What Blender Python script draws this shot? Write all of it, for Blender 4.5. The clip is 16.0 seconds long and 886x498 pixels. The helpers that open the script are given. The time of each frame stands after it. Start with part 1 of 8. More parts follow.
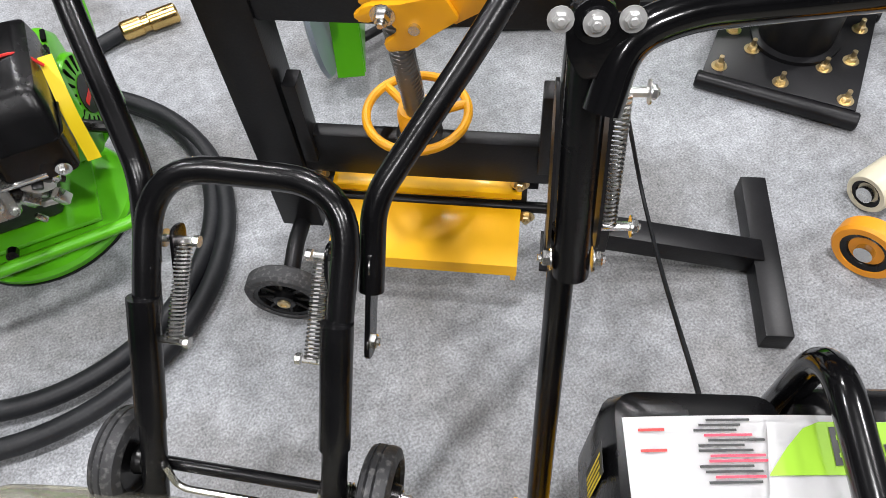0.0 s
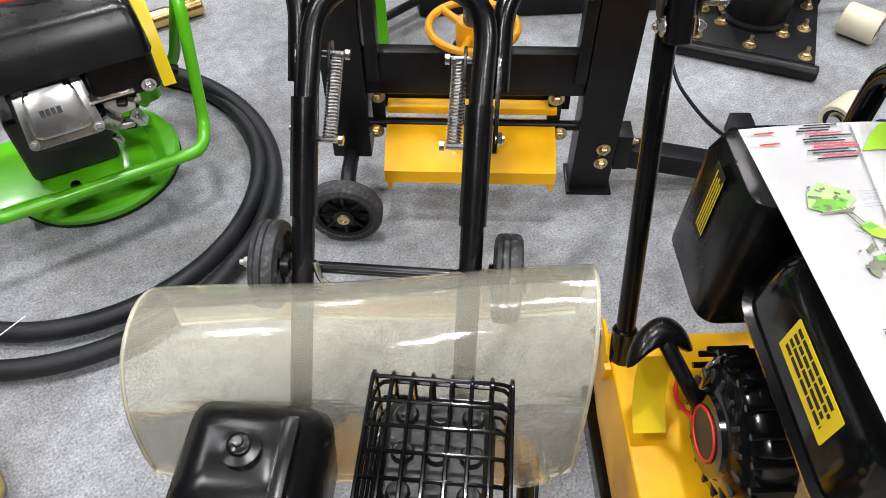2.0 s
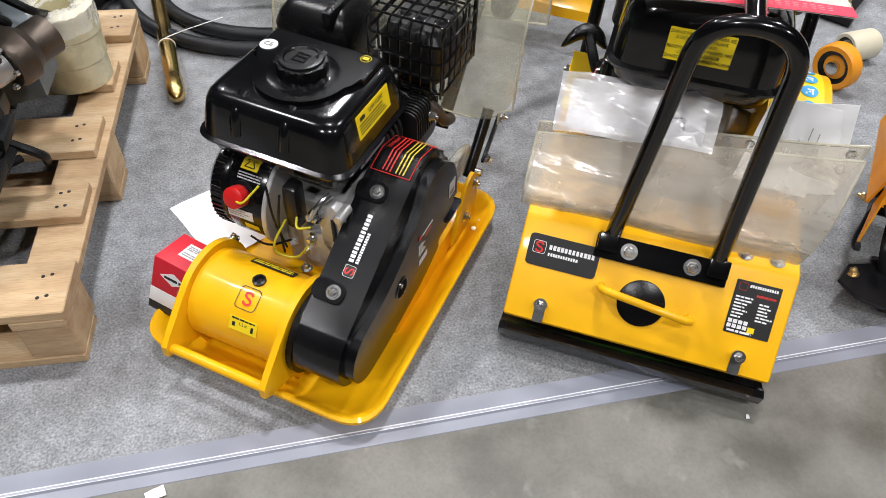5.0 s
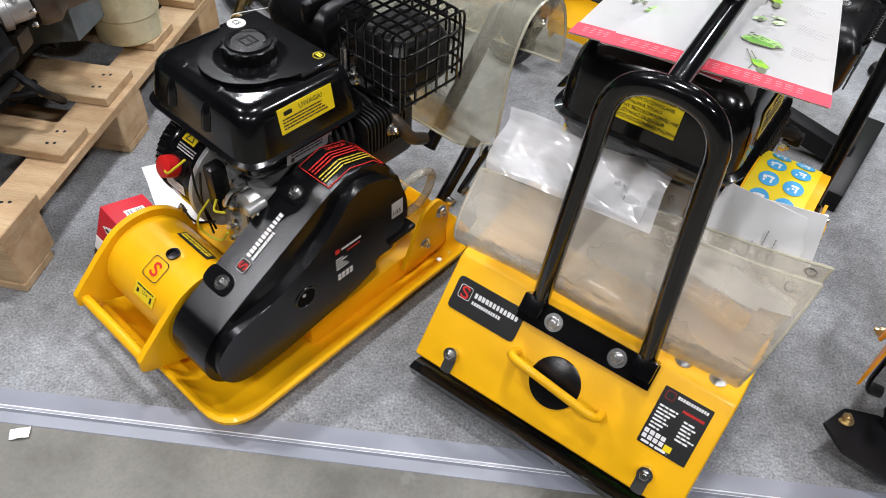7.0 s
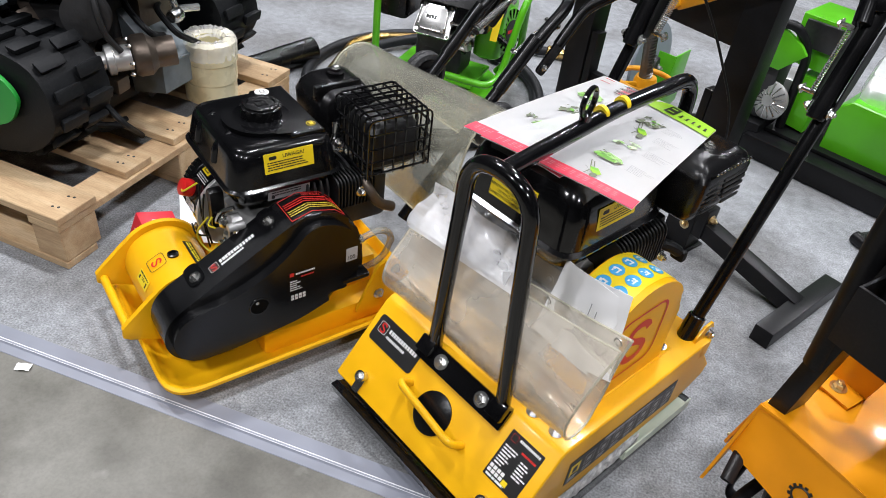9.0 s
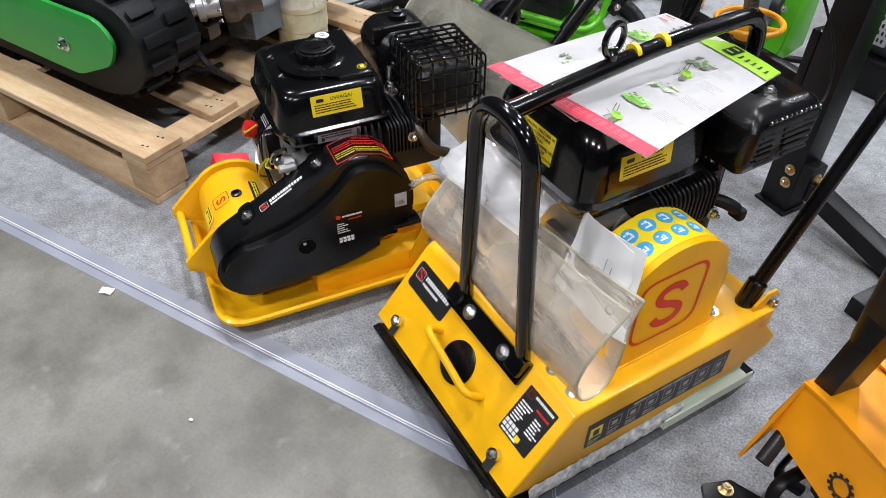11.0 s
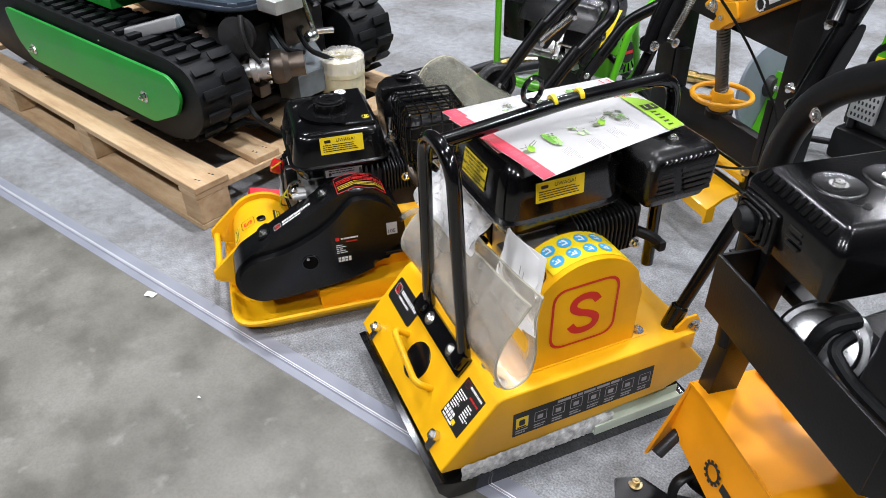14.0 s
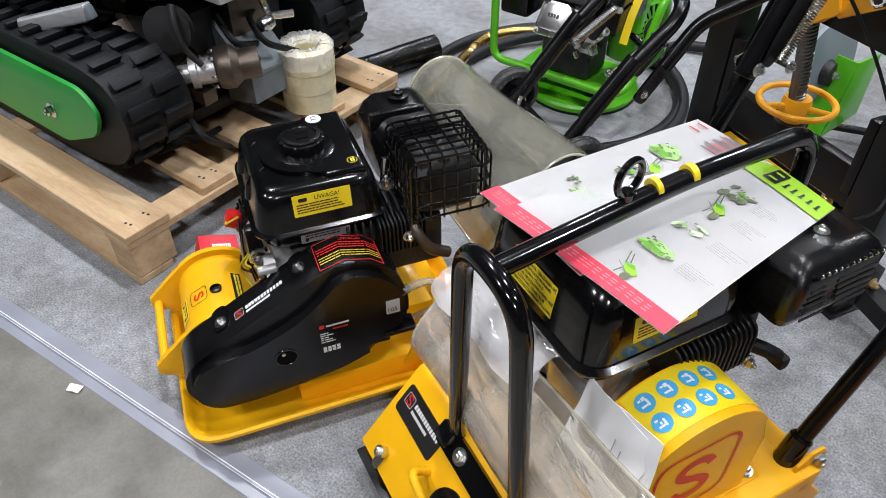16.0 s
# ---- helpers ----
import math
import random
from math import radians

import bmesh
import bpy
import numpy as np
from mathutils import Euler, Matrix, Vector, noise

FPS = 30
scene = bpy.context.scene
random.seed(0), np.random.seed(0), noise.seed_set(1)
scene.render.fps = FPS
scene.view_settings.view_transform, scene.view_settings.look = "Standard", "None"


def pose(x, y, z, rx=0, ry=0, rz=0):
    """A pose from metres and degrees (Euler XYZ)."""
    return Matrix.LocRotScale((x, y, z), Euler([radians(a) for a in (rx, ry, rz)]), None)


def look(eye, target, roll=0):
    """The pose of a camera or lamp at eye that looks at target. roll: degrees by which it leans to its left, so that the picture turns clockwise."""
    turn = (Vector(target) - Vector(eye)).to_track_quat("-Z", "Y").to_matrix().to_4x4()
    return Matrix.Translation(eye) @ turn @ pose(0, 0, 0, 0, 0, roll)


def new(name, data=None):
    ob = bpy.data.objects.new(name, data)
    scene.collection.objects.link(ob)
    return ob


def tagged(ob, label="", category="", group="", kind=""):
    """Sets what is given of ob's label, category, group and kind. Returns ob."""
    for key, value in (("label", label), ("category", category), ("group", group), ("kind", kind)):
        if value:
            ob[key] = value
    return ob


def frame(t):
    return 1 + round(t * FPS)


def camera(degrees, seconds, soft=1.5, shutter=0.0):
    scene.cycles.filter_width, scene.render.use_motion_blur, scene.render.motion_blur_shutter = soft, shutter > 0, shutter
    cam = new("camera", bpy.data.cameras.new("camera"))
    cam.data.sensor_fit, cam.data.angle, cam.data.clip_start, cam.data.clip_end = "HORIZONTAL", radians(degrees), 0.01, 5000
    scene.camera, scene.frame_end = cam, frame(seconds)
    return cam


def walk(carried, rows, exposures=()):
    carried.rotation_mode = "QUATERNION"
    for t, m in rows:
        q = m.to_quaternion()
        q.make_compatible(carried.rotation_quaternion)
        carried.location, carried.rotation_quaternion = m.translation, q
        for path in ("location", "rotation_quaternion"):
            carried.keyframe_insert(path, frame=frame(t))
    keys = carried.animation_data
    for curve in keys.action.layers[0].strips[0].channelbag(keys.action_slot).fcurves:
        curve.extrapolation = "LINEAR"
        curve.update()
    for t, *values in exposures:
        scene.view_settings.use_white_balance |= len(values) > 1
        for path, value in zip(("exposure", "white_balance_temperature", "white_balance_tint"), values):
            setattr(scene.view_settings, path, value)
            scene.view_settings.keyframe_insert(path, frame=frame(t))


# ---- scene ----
cam = camera(63.0, 16.0, soft=0.8)
PATH = [
    (0, (0.029, -0.008, 1.288), (0.368, 1.028, -0.389), -5.9),
    (0.5, (-0.069, 0.081, 1.265), (0.345, 1.094, -0.409), -9.2),
    (1, (-0.155, 0.062, 1.215), (0.301, 1.077, -0.448), -8.1),
    (1.5, (-0.256, -0.06, 1.222), (0.252, 0.951, -0.427), -7.6),
    (2, (-0.345, -0.24, 1.194), (0.255, 0.895, -0.34), -0.4),
    (2.5, (-0.345, -0.412, 1.178), (0.212, 0.81, -0.303), 2.4),
    (3, (-0.299, -0.624, 1.16), (0.039, 0.674, -0.323), 2.8),
    (3.5, (-0.267, -0.802, 1.153), (-0.077, 0.525, -0.331), 0.0),
    (4, (-0.322, -0.968, 1.17), (-0.178, 0.328, -0.347), -1.1),
    (4.5, (-0.382, -1.101, 1.189), (-0.141, 0.204, -0.307), 2.4),
    (5, (-0.384, -1.149, 1.198), (-0.123, 0.164, -0.288), 3.0),
    (5.2, (-0.394, -1.158, 1.195), (-0.118, 0.163, -0.281), 3.3),
    (7.3, (0.044, -1.074, 1.146), (-0.141, 0.284, -0.31), 4.9),
    (7.5, (0.047, -1.095, 1.149), (-0.131, 0.27, -0.301), 6.1),
    (8, (0.099, -1.185, 1.18), (-0.093, 0.273, -0.175), 8.9),
    (8.5, (0.213, -1.264, 1.233), (-0.105, 0.25, -0.035), 9.4),
    (9, (0.387, -1.273, 1.261), (-0.089, 0.23, 0.03), 7.8),
    (9.5, (0.562, -1.277, 1.266), (-0.174, 0.103, 0.019), 4.0),
    (10, (0.588, -1.254, 1.244), (-0.187, 0.057, -0.054), 0.6),
    (10.2, (0.556, -1.23, 1.241), (-0.159, 0.052, -0.117), 1.5),
    (12.3, (0.807, -1.119, 1.266), (-0.19, 0.023, -0.039), -0.1),
    (12.5, (0.871, -1.186, 1.292), (-0.141, -0.02, 0.021), 0.6),
    (13, (0.981, -1.264, 1.334), (-0.059, -0.047, 0.135), -0.2),
    (13.5, (0.992, -1.249, 1.329), (-0.063, -0.022, 0.153), -1.0),
    (14, (0.94, -1.247, 1.307), (-0.116, -0.021, 0.132), -1.0),
    (14.5, (0.825, -1.176, 1.284), (-0.155, 0.046, 0.041), -0.9),
    (15, (0.687, -1.025, 1.276), (-0.273, 0.194, 0.014), -1.8),
    (15.5, (0.595, -0.931, 1.271), (-0.335, 0.261, -0.038), -2.2),
    (16, (0.494, -0.896, 1.269), (-0.398, 0.314, -0.05), -0.2),
]
walk(cam, [(t, look(eye, target, roll)) for t, eye, target, roll in PATH], [(0.0, -0.02, 6500, 10), (1.5, 0.03, 6500, 10), (2.4, -0.22, 6500, 10), (3.2, -0.31, 6500, 10), (4.0, -0.10, 6500, 10), (5.2, -0.24, 6450, 10), (8.0, -0.33, 6350, 10), (9.2, -0.21, 6300, 10), (12.3, -0.19, 6250, 10), (13.4, -0.08, 6250, 10), (14.2, -0.07, 6250, 10), (15.0, -0.17, 6250, 10), (16.0, -0.31, 6250, 10)])

# ---- world, lamps, exposure ----
world = bpy.data.worlds.new("hall_world")
scene.world = world
world.use_nodes = True
world.node_tree.nodes["Background"].inputs[0].default_value = (0.80, 0.88, 1.0, 1)
world.node_tree.nodes["Background"].inputs[1].default_value = 0.05
scene.view_settings.exposure = 0.0


def hall_lamp(x, y, watts, sx=0.6, sy=0.3):
    data = bpy.data.lights.new("ceiling_lamp", "AREA")
    data.shape, data.size, data.size_y, data.energy = "RECTANGLE", sx, sy, watts
    data.color = (1.0, 0.982, 1.0)
    ob = new("ceiling_lamp", data)
    ob.matrix_world = pose(x, y, 6.4, 0, 0, 12)
    return tagged(ob, "long white strip lamp under the hall ceiling", "lamp", "hall ceiling lamps", "structure")


for lx in (-3.6, 0.2, 4.0):
    for ly in (-4.2, 1.0, 6.2):
        hall_lamp(lx, ly, 232)

# ---- materials ----


def nodes_of(name):
    m = bpy.data.materials.new(name)
    m.use_nodes = True
    nt = m.node_tree
    b = nt.nodes["Principled BSDF"]
    return m, nt, b


def add(nt, kind, **inputs):
    n = nt.nodes.new(kind)
    for key, value in inputs.items():
        n.inputs[key.replace("_", " ")].default_value = value
    return n


def noise_node(nt, coord, scale, detail=4.0, stretch=None):
    n = add(nt, "ShaderNodeTexNoise", Scale=scale, Detail=detail)
    if stretch:
        mp = nt.nodes.new("ShaderNodeMapping")
        mp.inputs["Scale"].default_value = stretch
        nt.links.new(coord, mp.inputs["Vector"])
        coord = mp.outputs["Vector"]
    nt.links.new(coord, n.inputs["Vector"])
    return n.outputs["Fac"]


def ramp(nt, fac, stops):
    r = nt.nodes.new("ShaderNodeValToRGB")
    while len(r.color_ramp.elements) < len(stops):
        r.color_ramp.elements.new(0.5)
    for e, (p, c) in zip(r.color_ramp.elements, stops):
        e.position, e.color = p, (*c, 1)
    nt.links.new(fac, r.inputs["Fac"])
    return r.outputs["Color"]


def mix_colour(nt, fac, a, b, blend="MIX"):
    n = nt.nodes.new("ShaderNodeMix")
    n.data_type, n.blend_type = "RGBA", blend
    for sock, v in ((n.inputs[0], fac), (n.inputs[6], a), (n.inputs[7], b)):
        if isinstance(v, (int, float)):
            sock.default_value = v
        elif isinstance(v, tuple):
            sock.default_value = (*v, 1)
        else:
            nt.links.new(v, sock)
    return n.outputs[2]


def surface(name, col, rough=0.4, metal=0.0, var=0.12, scale=9.0, fine=120.0, bump=0.05, coat=0.0, dust=0.0, rvar=0.12, spec=0.5, stretch=None):
    """A painted, plastic or metal surface: tone and gloss vary at two scales, with a fine relief."""
    m, nt, b = nodes_of(name)
    tc = nt.nodes.new("ShaderNodeTexCoord").outputs["Object"]
    big = noise_node(nt, tc, scale, 5.0, stretch)
    small = noise_node(nt, tc, fine, 3.0, stretch)
    dark = tuple(c * (1 - var) for c in col)
    lite = tuple(min(1, c * (1 + var) + 0.002) for c in col)
    colour = ramp(nt, big, [(0.3, dark), (0.7, lite)])
    if dust:
        mask = ramp(nt, small, [(0.52, (0, 0, 0)), (0.78, (dust, dust, dust))])
        colour = mix_colour(nt, mask, colour, (0.45, 0.44, 0.42))
    nt.links.new(colour, b.inputs["Base Color"])
    mr = nt.nodes.new("ShaderNodeMapRange")
    mr.inputs["To Min"].default_value, mr.inputs["To Max"].default_value = max(0.03, rough - rvar), min(1, rough + rvar)
    nt.links.new(big, mr.inputs["Value"])
    nt.links.new(mr.outputs["Result"], b.inputs["Roughness"])
    b.inputs["Metallic"].default_value = metal
    b.inputs["Coat Weight"].default_value = coat
    b.inputs["Coat Roughness"].default_value = 0.08
    b.inputs["Specular IOR Level"].default_value = spec
    if bump:
        bp = add(nt, "ShaderNodeBump", Strength=bump, Distance=0.002)
        nt.links.new(small, bp.inputs["Height"])
        nt.links.new(bp.outputs["Normal"], b.inputs["Normal"])
    return m


YELLOW = surface("yellow_paint", (0.86, 0.450, 0.003), 0.40, var=0.07, bump=0.08, fine=45, coat=0.16, spec=0.25)
ORANGE = surface("orange_paint", (0.85, 0.325, 0.003), 0.38, var=0.07, bump=0.06, fine=60, coat=0.18, spec=0.3)
GOLDPAINT = surface("handwheel_yellow", (0.82, 0.37, 0.006), 0.4, var=0.12, bump=0.1, fine=50)
GREEN = surface("green_paint", (0.10, 0.46, 0.008), 0.32, var=0.08, bump=0.05, fine=60, coat=0.3)
DEEPGREEN = surface("deep_green_paint", (0.022, 0.32, 0.04), 0.38, var=0.1, bump=0.05, fine=60)
BLACKGLOSS = surface("black_gloss_paint", (0.003, 0.003, 0.0035), 0.14, var=0.3, bump=0.05, fine=90, coat=0.3)
BLACKTUBE = surface("black_powder_coat", (0.003, 0.003, 0.0035), 0.24, var=0.3, bump=0.10, fine=260, spec=0.4)
BLACKFRAME = surface("black_steel_frame", (0.006, 0.006, 0.007), 0.36, var=0.3, bump=0.1, fine=200, dust=0.01, spec=0.25)
PLASTIC = surface("black_plastic", (0.0035, 0.0035, 0.004), 0.27, var=0.2, bump=0.10, fine=420, spec=0.35)
COVERBLACK = surface("black_moulded_cover", (0.0036, 0.0037, 0.0043), 0.22, var=0.2, bump=0.08, fine=380, spec=0.42)
BLACKSATIN = surface("black_satin_enamel", (0.0022, 0.0023, 0.0028), 0.15, var=0.2, bump=0.03, fine=300, spec=0.5, rvar=0.06)
RUBBER = surface("black_rubber", (0.0048, 0.0056, 0.0068), 0.55, var=0.35, bump=0.3, fine=140, dust=0.015, spec=0.25)
HOSE = surface("hose_rubber", (0.011, 0.012, 0.014), 0.48, var=0.25, bump=0.2, fine=160, dust=0.02, spec=0.3)
TYRE = surface("grey_tyre_rubber", (0.016, 0.0165, 0.018), 0.55, var=0.25, bump=0.35, fine=120, dust=0.2)
GREYTYRE = surface("worn_grey_tyre", (0.036, 0.037, 0.039), 0.75, var=0.25, bump=0.35, fine=120, dust=0.2)
CHROME = surface("zinc_plate", (0.70, 0.70, 0.68), 0.25, 1.0, var=0.15, bump=0.08, fine=90)
CASTING = surface("cast_aluminium", (0.56, 0.56, 0.55), 0.38, 0.6, var=0.25, bump=0.4, fine=110)
CASTDARK = surface("dark_engine_casting", (0.05, 0.05, 0.052), 0.45, 0.6, var=0.4, bump=0.5, fine=80)
GREYPAINT = surface("grey_blue_paint", (0.23, 0.27, 0.31), 0.4, var=0.12, bump=0.08, fine=60)
NAVY = surface("dark_blue_grey_paint", (0.035, 0.05, 0.075), 0.3, var=0.15, bump=0.05, fine=60)
BRASS = surface("brass", (0.72, 0.50, 0.19), 0.24, 1.0, var=0.2, bump=0.1, fine=60)
STEELDULL = surface("brushed_steel", (0.52, 0.53, 0.54), 0.26, 1.0, var=0.2, bump=0.1, fine=120)
BLACKFIN = surface("black_painted_fin", (0.010, 0.010, 0.0105), 0.42, 0.2, var=0.4, bump=0.4, fine=90)
DULLGREY = surface("dull_grey_blue_paint", (0.150, 0.178, 0.195), 0.38, var=0.35, scale=14, bump=0.12, fine=60)
ENGINEMATT = surface("matt_black_engine_cover", (0.022, 0.022, 0.024), 0.5, var=0.25, bump=0.1, fine=300, spec=0.3)
GREASY = surface("oily_brown_metal", (0.13, 0.105, 0.085), 0.42, 0.8, var=0.45, bump=0.5, fine=70)
SCREW = surface("oiled_screw_steel", (0.155, 0.148, 0.14), 0.35, 0.9, var=0.3, bump=0.3, fine=120)
GOLDZINC = surface("yellow_zinc", (0.70, 0.56, 0.32), 0.33, 1.0, var=0.2, bump=0.1, fine=90)
PAPER = surface("white_paper", (0.87, 0.87, 0.87), 0.6, var=0.03, bump=0.03, fine=30)
LABELWHITE = surface("white_label", (0.78, 0.78, 0.77), 0.4, var=0.04, bump=0.0)
LABELYELLOW = surface("yellow_label", (0.86, 0.64, 0.01), 0.4, var=0.04, bump=0.0)
FADEDGREEN = surface("faded_green_print", (0.36, 0.60, 0.20), 0.5, var=0.25, scale=60, bump=0.0)
GREYPRINT = surface("dark_grey_print", (0.14, 0.16, 0.10), 0.5, var=0.4, scale=80, bump=0.0)
PALEPRINT = surface("pale_green_print", (0.56, 0.70, 0.44), 0.5, var=0.2, scale=80, bump=0.0)
LABELGREY = surface("grey_label", (0.45, 0.45, 0.46), 0.4, var=0.06, bump=0.0)
INK = surface("black_print", (0.012, 0.012, 0.012), 0.45, var=0.2, bump=0.0)
# Near-black for hole and slot insides: their shade is put into the colour.
HOLEBLACK = surface("unlit_black_recess", (0.0015, 0.0015, 0.0015), 0.8, var=0.1, bump=0.0, spec=0.1)
INKGREY = surface("grey_print", (0.33, 0.33, 0.34), 0.5, var=0.2, bump=0.0)
INKWHITE = surface("white_print", (0.80, 0.80, 0.80), 0.45, var=0.05, bump=0.0)
INKRED = surface("red_print", (0.62, 0.020, 0.016), 0.42, var=0.08, bump=0.0)
DIMYELLOW = surface("dull_yellow_print", (0.50, 0.36, 0.02), 0.45, var=0.15, bump=0.0)
INKYELLOW = surface("yellow_print", (0.78, 0.60, 0.02), 0.45, var=0.08, bump=0.0)
PINK = surface("pink_print", (0.74, 0.045, 0.085), 0.5, var=0.08, bump=0.0)
PINKPALE = surface("pale_pink_print", (0.82, 0.30, 0.35), 0.5, var=0.08, bump=0.0)
LIME = surface("lime_print", (0.30, 0.56, 0.025), 0.5, var=0.08, bump=0.0)
MIDGREEN = surface("green_print", (0.13, 0.38, 0.03), 0.5, var=0.25, bump=0.0, scale=60)
BLUE = surface("blue_print", (0.06, 0.36, 0.68), 0.45, var=0.06, bump=0.0)
REDCARD = surface("red_cardboard", (0.62, 0.012, 0.030), 0.45, var=0.08, bump=0.05)
REDPLASTIC = surface("red_plastic", (0.55, 0.012, 0.012), 0.3, var=0.08, bump=0.02)
WIREYELLOW = surface("yellow_wire", (0.62, 0.54, 0.02), 0.4, var=0.1, bump=0.0)
FOAM = surface("bubble_wrap", (0.62, 0.63, 0.62), 0.13, var=0.45, scale=70, fine=130, bump=1.0)
PALEALU = surface("pale_green_profile", (0.50, 0.56, 0.46), 0.4, var=0.12, bump=0.1)
TAPEROLL = surface("cream_tape_rolls", (0.66, 0.61, 0.40), 0.28, var=0.10, scale=20, bump=0.05, coat=0.4)
BEIGE = surface("beige_polyurethane", (0.66, 0.61, 0.46), 0.4, var=0.1, bump=0.05)
TYREORANGE = surface("orange_tyre", (0.78, 0.30, 0.012), 0.45, var=0.1, bump=0.08)


def clear_sheet(name, tint, body, amount, rough, haze=0.0, crease=0.3):
    m, nt, b = nodes_of(name)
    tc = nt.nodes.new("ShaderNodeTexCoord").outputs["Object"]
    wave = noise_node(nt, tc, 9, 4, (0.5, 2.2, 2.2))
    smear = noise_node(nt, tc, 5, 6)
    b.inputs["Base Color"].default_value = (*body, 1)
    b.inputs["Roughness"].default_value = rough
    b.inputs["Specular IOR Level"].default_value = 1.0
    bp = add(nt, "ShaderNodeBump", Strength=crease, Distance=0.010)
    nt.links.new(wave, bp.inputs["Height"])
    nt.links.new(bp.outputs["Normal"], b.inputs["Normal"])
    tr = nt.nodes.new("ShaderNodeBsdfRefraction" if haze else "ShaderNodeBsdfTransparent")
    tr.inputs[0].default_value = (*tint, 1)
    if haze:
        tr.inputs["Roughness"].default_value, tr.inputs["IOR"].default_value = haze, 1.03
    mx = nt.nodes.new("ShaderNodeMixShader")
    mr = nt.nodes.new("ShaderNodeMapRange")
    mr.inputs["To Min"].default_value, mr.inputs["To Max"].default_value = amount * 0.6, amount * 1.4
    nt.links.new(smear, mr.inputs["Value"])
    nt.links.new(mr.outputs["Result"], mx.inputs[0])
    nt.links.new(tr.outputs[0], mx.inputs[1])
    nt.links.new(b.outputs[0], mx.inputs[2])
    gl = add(nt, "ShaderNodeBsdfGlossy", Roughness=rough)
    fr = add(nt, "ShaderNodeFresnel", IOR=1.35)
    top = nt.nodes.new("ShaderNodeMixShader")
    for n in (gl, fr):
        nt.links.new(bp.outputs["Normal"], n.inputs["Normal"])
    half = add(nt, "ShaderNodeMath")
    half.operation = "MULTIPLY"
    half.inputs[1].default_value = 0.75
    nt.links.new(fr.outputs[0], half.inputs[0])
    nt.links.new(half.outputs[0], top.inputs[0])
    nt.links.new(mx.outputs[0], top.inputs[1])
    nt.links.new(gl.outputs[0], top.inputs[2])
    nt.links.new(top.outputs[0], nt.nodes["Material Output"].inputs["Surface"])
    return m


CLEARMAT = clear_sheet("clear_polyurethane", (0.955, 0.948, 0.885), (0.70, 0.69, 0.57), 0.165, 0.07, 0.0, 0.35)
FOLDMAT = clear_sheet("clear_folded_film", (0.94, 0.925, 0.88), (0.71, 0.665, 0.59), 0.36, 0.10, 0.13, 0.9)
MATEDGE = clear_sheet("clear_mat_edge", (0.80, 0.79, 0.72), (0.62, 0.60, 0.50), 0.5, 0.15)
CLEARBAG = clear_sheet("clear_plastic_bag", (0.98, 0.98, 0.98), (0.88, 0.88, 0.89), 0.46, 0.12, 0.0, 0.8)
CLEARHOSE = clear_sheet("clear_hose", (0.92, 0.92, 0.88), (0.6, 0.58, 0.5), 0.3, 0.1)
TAPE = surface("grey_floor_tape", (0.27, 0.285, 0.335), 0.34, var=0.10, scale=5, fine=30, bump=0.10, rvar=0.08)
# Near-white colour standing in for the highlight along the tape's ridge.
RIDGEGLINT = surface("painted_ridge_highlight", (0.80, 0.81, 0.84), 0.35, var=0.15, scale=30, bump=0.05)


def carpet_material():
    m, nt, b = nodes_of("grey_needle_felt_carpet")
    tc = nt.nodes.new("ShaderNodeTexCoord").outputs["Object"]
    fibre = noise_node(nt, tc, 210, 3)
    speck = noise_node(nt, tc, 120, 2)
    clump = noise_node(nt, tc, 32, 6)
    patch = noise_node(nt, tc, 3.2, 7)
    c1 = ramp(nt, fibre, [(0.30, (0.215, 0.223, 0.235)), (0.50, (0.320, 0.333, 0.350)), (0.70, (0.445, 0.462, 0.485))])
    c2 = ramp(nt, clump, [(0.34, (0.76, 0.76, 0.755)), (0.64, (1.0, 1.0, 1.0))])
    c3 = ramp(nt, patch, [(0.36, (0.66, 0.64, 0.615)), (0.58, (1.0, 1.0, 1.0))])
    c4 = ramp(nt, speck, [(0.27, (0.68, 0.68, 0.69)), (0.40, (1.0, 1.0, 1.0))])
    out = mix_colour(nt, 1.0, mix_colour(nt, 1.0, mix_colour(nt, 1.0, c1, c2, "MULTIPLY"), c3, "MULTIPLY"), c4, "MULTIPLY")
    nt.links.new(out, b.inputs["Base Color"])
    b.inputs["Roughness"].default_value = 0.80
    b.inputs["Specular IOR Level"].default_value = 0.25
    bp = add(nt, "ShaderNodeBump", Strength=0.45, Distance=0.002)
    nt.links.new(fibre, bp.inputs["Height"])
    nt.links.new(bp.outputs["Normal"], b.inputs["Normal"])
    return m


